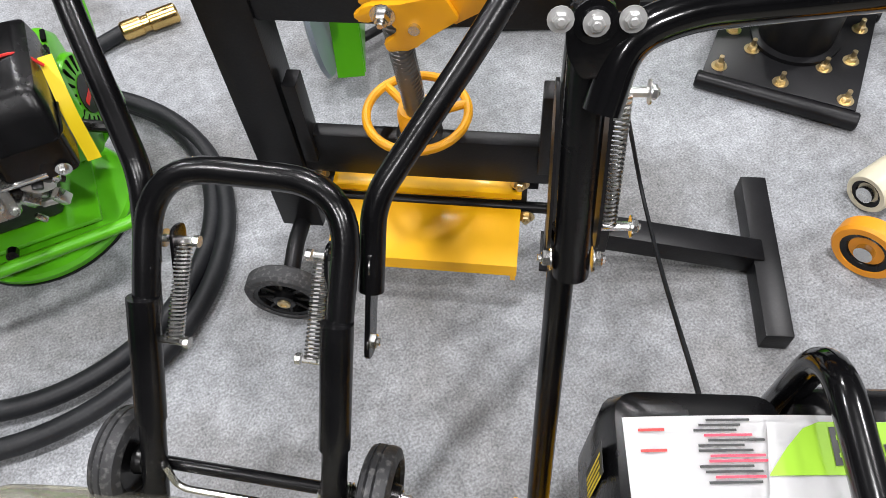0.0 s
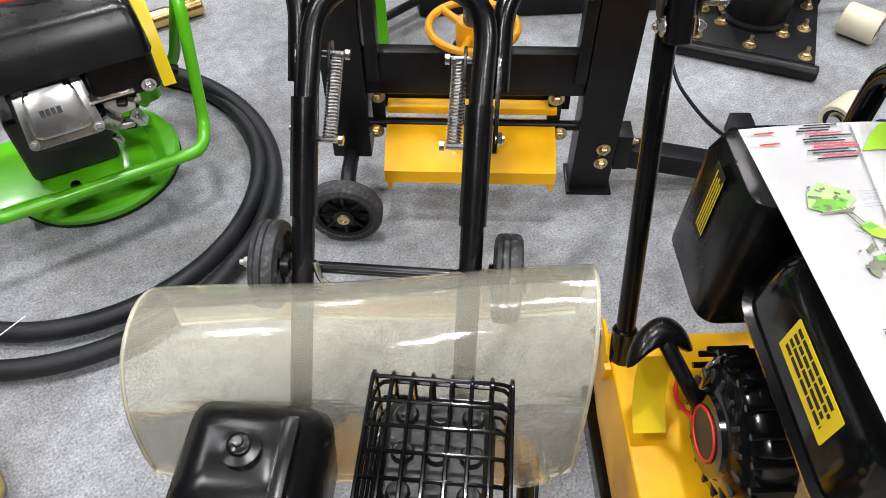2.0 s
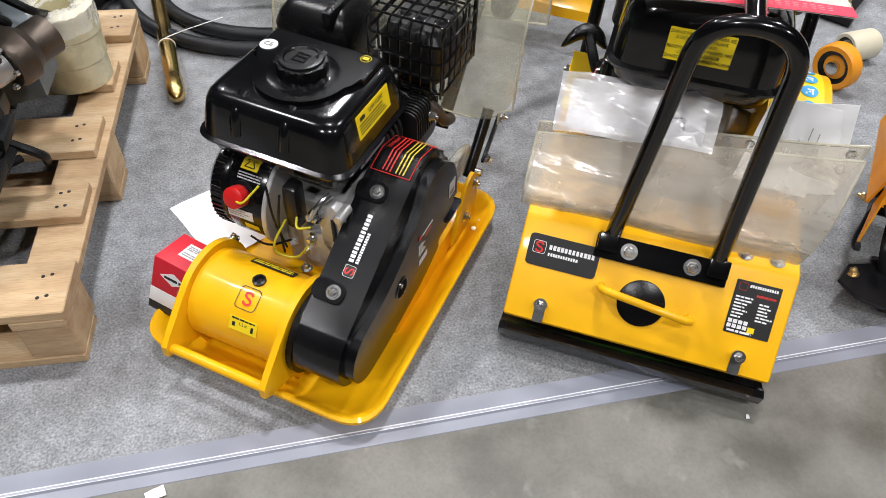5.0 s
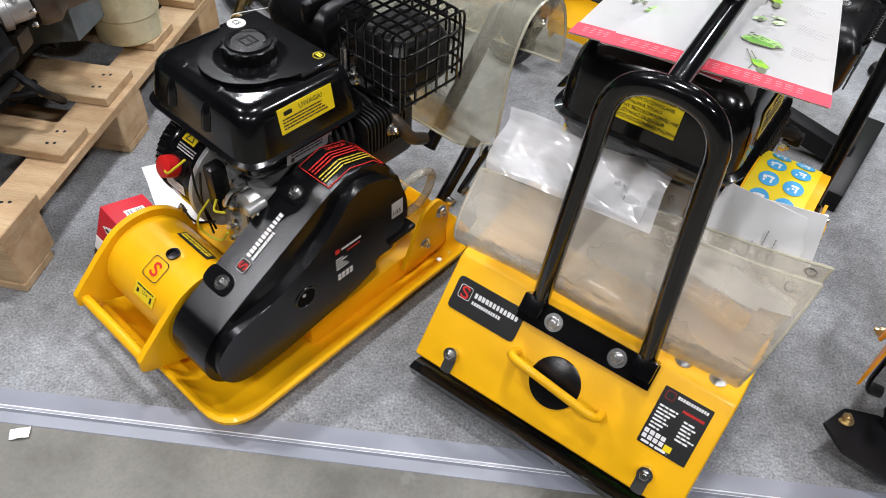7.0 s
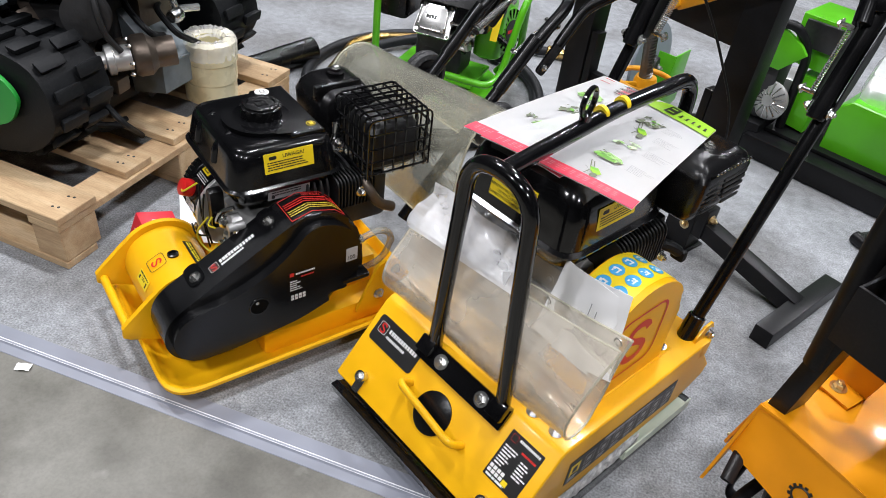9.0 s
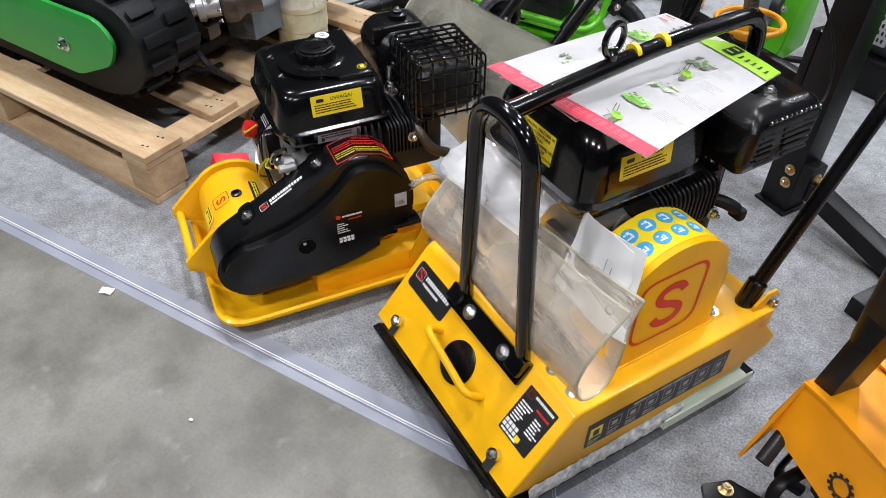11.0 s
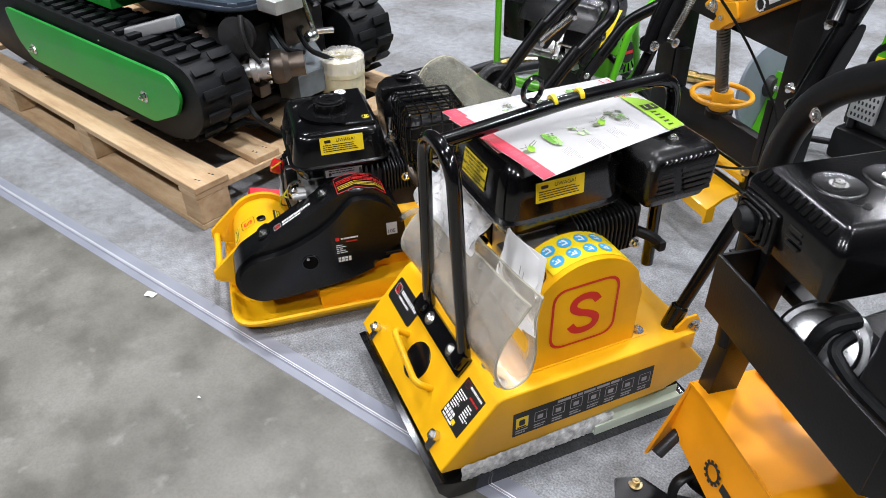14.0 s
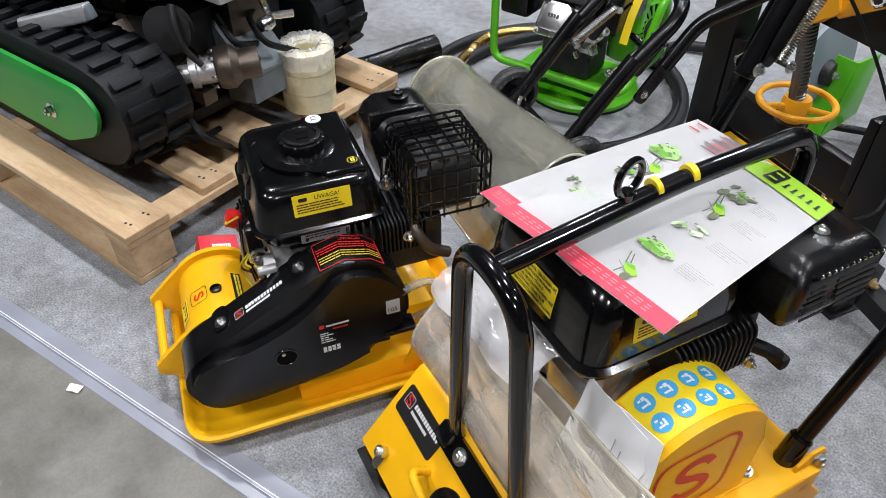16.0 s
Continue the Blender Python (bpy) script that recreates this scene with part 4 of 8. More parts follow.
    for s in (-1, 1):
        bm = B()
        lug = [(0.545, 0.205), (0.555, 0.262), (0.578, 0.282), (0.606, 0.282), (0.620, 0.262), (0.612, 0.225)]
        prism(bm, lug, "x", hc + s * 0.200 - 0.003, hc + s * 0.200 + 0.003, 0.001)
        prism(bm, lug, "x", hc + s * 0.240 - 0.003, hc + s * 0.240 + 0.003, 0.001)
        slab(bm, (hc + s * 0.220 - 0.024, 0.540, 0.215), (hc + s * 0.220 + 0.024, 0.606, 0.244), 0.004)
        part("handle_lug", bm, YELLOW, t)
        bracket_bolt((hc + s * 0.243, 0.600, 0.254), X * s, t, 0.011, 0.009)
        bm = B()
        rod(bm, (hc + s * 0.216, 0.556, 0.236), (hc + s * 0.215, 0.580, 0.296), 0.019, 16, 0.003)
        part("handle_socket", bm, BLACKGLOSS, t)
        lean = 0.045 if s > 0 else 0.0
        foot, top = Vector((hc + s * 0.216, 0.560, 0.25)), Vector((hc + s * 0.207, 0.757 + lean, 0.72))

        def along(z):
            return Vector((hc + s * 0.201, 0.723 + lean + 0.43 * (z - 0.693), z))
        part("handle_tube", tube(B(), [foot, top], 0.0138, 14), BLACKTUBE, t, "black handle tube")
        part("handle_sleeve", rod(B(), along(0.690), along(0.925), 0.0172, 18, 0.002), BLACKTUBE, t)
        # notched side plates on the sleeve
        d = (along(0.9) - along(0.7)).normalized()
        side = X * s
        for q in (-0.0220, 0.0220):
            m = plane_frame(along(0.785) + Y * 0.010 + X * q, d, side)
            bm = B()
            prism(bm, round_outline([(-0.080, -0.010), (-0.035, -0.018), (0.045, -0.018), (0.085, -0.008), (0.085, 0.008), (0.045, 0.018), (-0.035, 0.018), (-0.080, 0.010)], 0.02), "z", -0.0016, 0.0016, 0.0006)
            part("latch_plate", bm, BLACKFRAME, t).matrix_local = m
        bm = B()
        prism(bm, round_outline([(-0.026, -0.020), (0.022, -0.020), (0.020, 0.010), (0.008, 0.030), (-0.010, 0.030), (-0.024, 0.010)], 0.006), "z", -0.003, 0.003, 0.001)
        front = d.cross(X).normalized()
        front = front if front.y < 0 else -front
        part("pivot_plate", bm, BLACKTUBE, t).matrix_local = plane_frame(along(0.905) + front * 0.022, X, front) @ Matrix.Rotation(math.pi, 4, "Z")
        part("pivot_boss", lathe(B(), along(0.918) + front * 0.024, front, [(0.017, 0), (0.017, 0.002), (0.012, 0.0025), (0.010, 0.006)], 24), BLACKGLOSS, t)
        for q in (-0.026, 0.0, 0.026):
            bracket_bolt(along(0.918 + abs(q) * 0.1) + X * q + front * 0.029, front, t, 0.0065, 0.006, CASTING)
        for q in (-1, 1):
            bracket_bolt(along(0.708) + X * q * 0.019, X * q, t, 0.008, 0.008)
        handle_spring(t, along(0.838) - side * 0.034 + Y * 0.030, along(0.722) - side * 0.032 + Y * 0.022, -side)
    part("throttle_cable", tube(B(), [(-0.186, 0.800, 0.885), (-0.148, 0.960, 0.70), (-0.098, 1.075, 0.50), (-0.065, 1.060, 0.385), (-0.058, 0.90, 0.415), (-0.062, 0.68, 0.525), (-0.064, 0.60, 0.56)], 0.0032, 8, 0.10), RUBBER, t)
    bm = B()
    tube(bm, [(hc - 0.190, 0.772, 0.860), (hc - 0.176, 0.803, 0.908), (hc - 0.13, 0.818, 0.920), (hc + 0.13, 0.856, 0.920), (hc + 0.176, 0.848, 0.908), (hc + 0.190, 0.817, 0.860)], 0.0165, 14, 0.03, steps=7)
    part("handle_bar", bm, BLACKGLOSS, t, "glossy black handle crossbar")
    return t


compactor_hooped()

# ---- plate compactor with the black belt cover ----


def compactor_round():
    t = thing("plate_compactor", pose(-0.375, -0.249, 0, 0, 0, -33.0), "yellow plate compactor with black belt cover and caged muffler", "plate compactor")
    # tray with a flared rim
    lo, hi, r = (-0.338, -0.252), (0.160, 0.405), 0.075

    def outline(inset, z, rr):
        o = round_outline([(lo[0] + inset, lo[1] + inset), (hi[0] - inset, lo[1] + inset), (hi[0] - inset, hi[1] - inset), (lo[0] + inset, hi[1] - inset)], rr, 7)
        return [(p.x, p.y, z) for p in o]
    bm = B()
    loft(bm, [outline(0.060, 0.0, r), outline(0.034, 0.006, r), outline(0.010, 0.034, r), outline(0.0, 0.046, r), outline(0.0, 0.054, r), outline(0.005, 0.058, r), outline(0.012, 0.054, r), outline(0.016, 0.046, r), outline(0.040, 0.020, r), outline(0.064, 0.014, r)])
    part("base_plate", bm, YELLOW, t, "yellow base plate with raised rounded rim")
    bm = B()
    slab(bm, (-0.30, -0.02, 0.012), (0.10, 0.36, 0.075), 0.012)
    slab(bm, (-0.27, 0.06, 0.07), (0.04, 0.30, 0.155), 0.012)
    part("engine_bed", bm, YELLOW, t)
    bm = B()
    prism(bm, round_outline([(0.20, 0.06), (0.32, 0.06), (0.335, 0.16), (0.30, 0.20), (0.26, 0.19)], 0.015), "x", 0.112, 0.120, 0.001)
    part("rear_bracket", bm, YELLOW, t)
    bm = B()
    prism(bm, round_outline([(0.20, 0.06), (0.32, 0.06), (0.335, 0.16), (0.30, 0.20), (0.26, 0.19)], 0.015), "x", -0.298, -0.290, 0.001)
    part("rear_bracket", bm, YELLOW, t)
    bracket_bolt((0.121, 0.305, 0.165), X, t, 0.009, 0.008)
    bracket_bolt((0.121, 0.262, 0.105), X, t, 0.009, 0.008)
    for q in ((0.135, 0.33), (0.13, 0.30)):
        part("rim_drop", lathe(B(), (q[0], q[1], 0.035), Z, [(0.006, 0), (0.003, 0.002)], 10), LABELWHITE, t)
    # exciter drum, flanges and crossbar
    cy, cz = -0.132, 0.112
    bm = B()
    lathe(bm, (-0.228, cy, cz), X, [(0.080, 0), (0.086, 0.004), (0.086, 0.200), (0.080, 0.204)], 48)
    drum = part("exciter_drum", bm, YELLOW, t)
    bm = B()
    lathe(bm, (-0.236, cy, cz), -X, [(0.090, 0), (0.090, 0.006), (0.075, 0.010), (0.0, 0.010)], 32)
    part("drum_end", bm, PLASTIC, t)
    for i in range(6):
        a = 2 * math.pi * i / 6 + 0.4
        bracket_bolt((-0.2465, cy + 0.078 * math.cos(a), cz + 0.078 * math.sin(a)), -X, t, 0.005, 0.005)
    for x0 in (-0.238, -0.034):
        ear = [(cy + 0.100 * math.cos(a), cz + 0.100 * math.sin(a)) for a in np.linspace(-0.55, math.pi * 0.80, 26)]
        ear += [(-0.262, 0.130), (-0.282, 0.112), (-0.283, 0.088), (-0.268, 0.076), (-0.20, 0.052), (-0.19, 0.015), (-0.06, 0.015)]
        bm = B()
        prism(bm, ear, "x", x0, x0 + 0.013, 0.003)
        part("drum_flange", bm, YELLOW, t)
    part("front_bar", rod(B(), (-0.238, -0.268, 0.096), (-0.022, -0.268, 0.096), 0.0095, 16), YELLOW, t)
    bm = B()
    lathe(bm, (-0.020, cy, cz), X, [(0.084, 0), (0.084, 0.012), (0.04, 0.013)], 36)
    part("pulley_disc", bm, PLASTIC, t)
    for i in range(7):
        a = 2 * math.pi * i / 7 + 2.2
        bracket_bolt((-0.0078, cy + 0.070 * math.cos(a), cz + 0.070 * math.sin(a)), X, t, 0.005, 0.004)
    part("oil_plug", lathe(B(), (-0.113, cy - 0.002, cz + 0.084), (0, -0.05, 1), [(0.0125, 0), (0.0125, 0.006), (0.008, 0.007), (0.0075, 0.003), (0.0, 0.003)], 20), PLASTIC, drum)

    def on_drum(a, x):
        n = Vector((0, -math.sin(a), math.cos(a)))
        return Vector((x, cy, cz)) + n * 0.0864, n
    p, n = on_drum(0.47, -0.113)
    m = plane_frame(p, X, n)
    logo_block(m, drum, 0.021, INK, 0.0012, "logo_border")
    s_stroke(m, drum, 0.013, INKRED, 0.0012)
    p, n = on_drum(-0.50, -0.112)
    m = plane_frame(p, X, n)
    lab = part("oil_sticker", card(B(), m, -0.045, -0.010, 0.045, 0.010, 0.0008, 0.0008), INK, drum, "black oil sticker with yellow print")
    bm = B()
    bars(bm, m, -0.041, 0.041, [0.0065, 0.0], 0.0042, 0.0018, RND, 0.08)
    part("print", bm, INKYELLOW, lab)
    p, n = on_drum(1.02, -0.106)
    m = plane_frame(p, X, n)
    lab = part("drop_sticker", card(B(), m, -0.028, -0.013, 0.028, 0.013, 0.0008, 0.0008), LABELYELLOW, drum)
    bm = B()
    bars(bm, m, -0.024, 0.024, [0.011], 0.003, 0.0018, RND, 0.1)
    card(bm, m, -0.022, -0.006, -0.016, 0.002, 0.0003, 0.0018)
    card(bm, m, 0.016, -0.008, 0.021, 0.003, 0.0003, 0.0018)
    part("print", bm, INK, lab)
    words("1,2 m", 0.008, m @ Matrix.Translation((0, 0.001, 0)), INK, lab, 0.0018)
    bracket_bolt((-0.075, -0.045, 0.158), Z, t, 0.007, 0.010)
    bracket_bolt((-0.24, -0.04, 0.156), Z, t, 0.007, 0.010)
    # belt cover
    o = [(-0.148 + 0.078 * math.cos(a), 0.1495 + 0.078 * math.sin(a)) for a in np.linspace(math.radians(119), math.radians(258), 12)]
    o += [(-0.09, 0.080), (0.067, 0.100), (0.196, 0.150), (0.226, 0.186), (0.228, 0.250), (0.206, 0.316), (0.160, 0.356), (0.108, 0.370), (0.066, 0.358), (0.02, 0.334)]
    bm = B()
    prism(bm, round_outline(o, 0.02, 3), "x", 0.006, 0.094, 0.013, 4)
    cover = part("belt_cover", bm, COVERBLACK, t, "black moulded belt cover")
    o2 = [(-0.150 + 0.064 * math.cos(a), 0.152 + 0.064 * math.sin(a)) for a in np.linspace(math.radians(105), math.radians(262), 12)]
    o2 += [(-0.09, 0.088), (0.067, 0.108), (0.150, 0.138), (0.158, 0.172), (0.200, 0.190), (0.216, 0.20), (0.216, 0.250), (0.196, 0.306), (0.154, 0.340), (0.108, 0.350), (0.080, 0.338), (0.045, 0.300), (-0.005, 0.262), (-0.09, 0.226)]
    bm = B()
    prism(bm, round_outline(o2, 0.03, 4), "x", 0.076, 0.116, 0.020, 5)
    part("cover_bulge", bm, COVERBLACK, cover)
    bm = B()
    slab(bm, (0.080, 0.165, 0.168), (0.122, 0.235, 0.180), 0.005)
    part("cover_step", bm, COVERBLACK, cover)
    part("cover_hole", lathe(B(), (0.1152, -0.031, 0.186), X, [(0.0205, 0), (0.0205, 0.0012), (0.019, 0.0014), (0.0, 0.0012)], 24), HOLEBLACK, cover)
    top = Vector((0, -0.488, 0.873))
    for y, z in ((0.030, 0.3375), (-0.133, 0.2475)):
        bm = B()
        m = plane_frame((0.042, y, z), X, top)
        card(bm, m, -0.040, -0.018, 0.019, 0.018, 0.008, -0.004, 0.016)
        part("cover_lug", bm, COVERBLACK, cover)
        bracket_bolt(Vector((0.042, y, z)) + top * 0.004, top, cover, 0.0085, 0.007)
    m = plane_frame((0.052, -0.055, 0.2925), (0, 0.873, 0.488), top)
    logo_block(m @ Matrix.Translation((-0.048, 0, 0)), cover, 0.0105, INKWHITE, 0.0012)
    part("hole_rim", ring(B(), (0.1160, -0.031, 0.186), X, 0.0210, 0.0024, 28, 6), BLACKGLOSS, cover)
    part("hole_stud", bolt(B(), (0.1160, -0.036, 0.198), X, 0.0045, 0.003, False), CHROME, cover)
    part("logo_ground", card(B(), m, -0.058, -0.010, -0.038, 0.010, 0.0006, 0.0004, 0.004), INK, cover)
    s_stroke(m @ Matrix.Translation((-0.048, 0, 0)), cover, 0.0090, INKRED, 0.0012)
    bm = B()
    glyph_row(bm, m, -0.032, 0.000, 0.0090, 12, 0.0008, RND)
    glyph_row(bm, m, -0.032, -0.0095, 0.0058, 12, 0.0008, RND)
    part("maker_print", bm, INKWHITE, cover)
    # red-bordered warning on the crown of the cover
    crown = [(0.062 + 0.0, 0.3576), (0.108, 0.3712), (0.160, 0.3572), (0.184, 0.3370)]
    bm = B()
    for a, b in zip(crown, crown[1:]):
        for x in (0.012, 0.086):
            rod(bm, (x, *a), (x, *b), 0.0009, 5)
    for q in (crown[0], crown[-1]):
        rod(bm, (0.012, *q), (0.086, *q), 0.0009, 5)
    part("warning_border", bm, INKRED, cover)
    for k, (a, b) in enumerate(zip(crown, crown[1:])):
        a3, b3 = Vector((0.049, *a)), Vector((0.049, *b))
        d = b3 - a3
        n = X.cross(d).normalized()
        m = plane_frame((a3 + b3) / 2 + n * 0.0008, d, n)
        half = d.length / 2
        for rows, mat_ in (((0.017, 0.010, 0.003), INKRED), ((-0.008, -0.015, -0.022), DIMYELLOW)):
            bm = B()
            bars(bm, m, -half + 0.004 * (k == 0), half - 0.004 * (k == 2), rows, 0.0028, 0.0005, RND, 0.02)
            part("warning_print", bm, mat_, cover)
        if k == 1:
            words("UWAGA!", 0.011, m @ Matrix.Translation((0, 0.026, 0)), INKRED, cover, 0.0006)
    # side sticker and weight sticker
    m = plane_frame((0.1164, 0.075, 0.205), Y, X)
    bm = B()
    glyph_row(bm, m, -0.022, 0.035, 0.0046, 12, 0.0005, RND)
    bars(bm, m, -0.036, -0.006, [0.020 - 0.006 * i for i in range(5)], 0.0024, 0.0005, RND, 0.5)
    for i in range(4):
        for j in range(2):
            card(bm, m, -0.034 + 0.009 * i, -0.034 + 0.008 * j, -0.027 + 0.009 * i, -0.0275 + 0.008 * j, 0.0004, 0.0005)
    part("data_print", bm, INKWHITE, cover)
    bm = B()
    glyph_row(bm, m, -0.010, 0.025, 0.0038, 10, 0.0005, RND)
    card(bm, m, -0.036, 0.033, -0.026, 0.043, 0.0004, 0.0005, 0.002)
    part("data_print_red", bm, INKRED, cover)
    m = plane_frame((0.1164, 0.188, 0.248), Y, X)
    lab = part("weight_sticker", card(B(), m, -0.014, -0.018, 0.014, 0.018, 0.0006, 0, 0.001), LABELGREY, cover)
    words("105", 0.015, m @ Matrix.Translation((-0.002, -0.008, 0)), INK, lab, 0.001)
    # engine
    engine_lower(t, -0.062, 0.075, 0.155, starter=False)
    part("engine_foot", slab(B(), (-0.145, 0.005, 0.100), (0.010, 0.150, 0.160), 0.008), CASTING, t)
    rc = Vector((0, 0.035, 0.262))

    def on_recoil(x, deg, lift=0.0):
        n = Vector((0, -math.cos(math.radians(deg)), math.sin(math.radians(deg))))
        return Vector((x, rc.y, rc.z)) + n * (0.0962 + lift), n
    rec = part("recoil_housing", lathe(B(), (-0.142, rc.y, rc.z), -X, [(0.094, 0), (0.096, 0.004), (0.096, 0.070), (0.090, 0.082), (0.092, 0.086), (0.092, 0.112), (0.078, 0.124), (0.0, 0.126)], 44), BLACKSATIN, t, "black recoil starter housing")
    for i in range(26):
        p, n = on_recoil(-0.243, -90 + i * 180 / 25, -0.0035)
        part("starter_rib", box(B(), (0, 0, 0), (0.022, 0.0040, 0.004), 0.0012, None, 1), BLACKGLOSS, rec).matrix_local = plane_frame(p, X, n)
    part("fan_plate", lathe(B(), (-0.132, rc.y, rc.z), -X, [(0.100, 0), (0.102, 0.002), (0.102, 0.008), (0.097, 0.010)], 44), CASTING, t)
    p, n = on_recoil(-0.184, 28)
    part("switch_seat", lathe(B(), p - n * 0.002, n, [(0.026, 0), (0.025, 0.005), (0.018, 0.007)], 24), PLASTIC, rec)
    part("stop_switch", lathe(B(), p + n * 0.004, n, [(0.017, 0), (0.020, 0.004), (0.0205, 0.014), (0.0195, 0.026), (0.013, 0.029), (0.0, 0.029)], 24), REDPLASTIC, rec, "red stop switch")
    p, n = on_recoil(-0.184, 62, 0.0002)
    m = plane_frame(p, X, n)
    part("hazard_sticker", card(B(), m, -0.017, -0.013, 0.017, 0.013, 0.0006, 0.0006, 0.001), LABELYELLOW, rec)
    bm = B()
    for a, b in (((-0.010, -0.008), (0.0, 0.009)), ((0.0, 0.009), (0.010, -0.008)), ((0.010, -0.008), (-0.010, -0.008))):
        rod(bm, m @ Vector((*a, 0.0015)), m @ Vector((*b, 0.0015)), 0.0011, 5)
    part("hazard_print", bm, INK, rec)
    p, n = on_recoil(-0.178, 48, 0.0004)
    bm = B()
    bars(bm, plane_frame(p, X, n), -0.024, 0.026, [0.006, 0.001, -0.004], 0.0026, 0.0003, RND, 0.15)
    part("caution_print", bm, LABELGREY, rec)
    p, n = on_recoil(-0.186, 4, 0.0003)
    m = plane_frame(p, X, n)
    lab = part("white_sticker", card(B(), m, -0.028, -0.010, 0.024, 0.010, 0.0006, 0.0004), LABELWHITE, rec)
    bm = B()
    bars(bm, m, -0.025, 0.020, [0.007, 0.002, -0.003], 0.0026, 0.0012, RND, 0.3)
    part("print", bm, INKGREY, lab)
    p, n = on_recoil(-0.170, -12, 0.0003)
    part("yellow_sticker", card(B(), plane_frame(p, X, n), -0.014, -0.007, 0.016, 0.007, 0.0006, 0.0004), LABELYELLOW, rec)
    for k, pts in enumerate((((-0.184, -0.075, 0.318), (-0.160, -0.085, 0.322), (-0.140, -0.055, 0.350)), ((-0.098, -0.052, 0.285), (-0.112, -0.078, 0.245), (-0.122, -0.070, 0.205), (-0.085, -0.055, 0.190), (-0.060, -0.052, 0.232)), ((-0.100, -0.055, 0.345), (-0.108, -0.062, 0.28), (-0.115, -0.050, 0.19)), ((-0.125, -0.055, 0.355), (-0.118, -0.062, 0.29), (-0.112, -0.045, 0.20)), ((-0.075, -0.05, 0.30), (-0.070, -0.065, 0.285), (-0.045, -0.055, 0.292)), ((-0.17, -0.068, 0.225), (-0.13, -0.075, 0.222), (-0.09, -0.055, 0.240)))):
        part("wire", tube(B(), pts, 0.0022, 6, 0.03), WIREYELLOW if k in (0, 1, 4) else PLASTIC, t)
    bm = B()
    slab(bm, (-0.098, -0.052, 0.268), (-0.072, -0.020, 0.362), 0.007)
    part("ignition_box", bm, PLASTIC, t)
    part("governor_nut", lathe(B(), (-0.044, -0.030, 0.300), (-0.25, -0.9, 0.35), [(0.014, 0), (0.0145, 0.010), (0.012, 0.014), (0.007, 0.016), (0.007, 0.024), (0.0, 0.025)], 8), CHROME, t, "chromed governor spring nut")
    part("governor_arm", tube(B(), [(-0.044, -0.050, 0.312), (-0.034, -0.044, 0.338), (-0.020, -0.020, 0.350)], 0.0055, 8, 0.015), CHROME, t)
    part("terminal_bolt", bolt(B(), (-0.062, -0.014, 0.232), (0, -1, 0.2), 0.011, 0.020), CHROME, t)
    part("terminal_bolt", bolt(B(), (-0.078, -0.014, 0.190), (0, -1, 0.2), 0.009, 0.016), CHROME, t)
    part("case_panel", prism(B(), round_outline([(-0.040, 0.215), (0.014, 0.205), (0.018, 0.300), (-0.020, 0.335), (-0.045, 0.320)], 0.012), "y", -0.030, -0.008, 0.005, 2), CASTING, t)
    for x, z in ((-0.004, 0.226), (-0.006, 0.248), (0.004, 0.320)):
        part("case_boss", rod(B(), (x, -0.008, z), (x, -0.046, z), 0.0095, 16, 0.002), CASTING, t)
    part("case_edge", tube(B(), [(-0.016, -0.030, 0.300), (-0.010, -0.036, 0.255), (-0.020, -0.034, 0.210)], 0.004, 8, 0.02), CASTDARK, t)
    tank = fuel_tank(t, (-0.276, -0.034), (0.014, 0.222), 0.345, 0.492, BLACKSATIN, (-0.126, 0.094), 0.009)
    engine_label(plane_frame((0.0030, 0.097, 0.451), Y, (1, 0, 0.17)), tank, 0.110, 0.044)
    m = plane_frame((0.0030, 0.095, 0.376), Y, (1, 0, -0.14))
    lab = part("serial_label", card(B(), m, -0.048, -0.016, 0.048, 0.016, 0.0006), LABELGREY, t, "silver serial label")
    bm = B()
    bars(bm, m, -0.040, 0.036, [0.010, 0.004, -0.003], 0.003, 0.0008, RND, 0.25)
    card(bm, m, -0.040, -0.013, -0.033, -0.006, 0.0003, 0.0008)
    part("print", bm, INK, lab)
    m = plane_frame((-0.220, 0.136, 0.4922), (1, 0, 0), (-0.01, 0.01, 1))
    lab = part("mark_sticker", lathe(B(), m.translation, (-0.01, 0.01, 1), [(0.016, 0), (0.016, 0.0012)], 24), LABELWHITE, tank, "round white sticker")
    words("CE", 0.015, m, INK, lab, 0.0018)
    m = plane_frame((-0.049, 0.172, 0.4924), X, (0.0, 0, 1))
    bm = B()
    bars(bm, m, -0.006, 0.006, [0.0045, 0.0], 0.003, 0.0006, RND, 0.05)
    tube(bm, circle_pts(m @ Vector((0, 0, 0.0006)), Z, 0.0095, 20), 0.0006, 4, closed=True)
    part("octane_print", bm, INKYELLOW, tank)
    # air cleaner
    bm = B()
    cushion(bm, (-0.292, 0.242), (-0.132, 0.392), [(0.34, 0.016), (0.36, 0.006), (0.458, 0.0), (0.482, 0.010), (0.500, 0.026), (0.508, 0.045)], 0.03)
    slab(bm, (-0.176, 0.240, 0.474), (-0.158, 0.358, 0.512), 0.006)
    ac = part("air_cleaner", bm, PLASTIC, t)
    part("cleaner_knob", lathe(B(), (-0.210, 0.316, 0.506), Z, [(0.021, 0), (0.021, 0.012), (0.012, 0.014), (0.012, 0.020), (0.009, 0.022)], 16), PLASTIC, ac)
    bracket_bolt((-0.210, 0.316, 0.526), Z, ac, 0.006, 0.005)
    # cylinder head, plug and muffler in its cage
    bm = B()
    slab(bm, (-0.09, 0.20, 0.25), (0.02, 0.33, 0.37), 0.012)
    part("cylinder_head", bm, CASTDARK, t)
    fins(t, (0.008, 0.242, 0.346), (0.060, 0.10, 0.080), 12, "y", BLACKFIN)
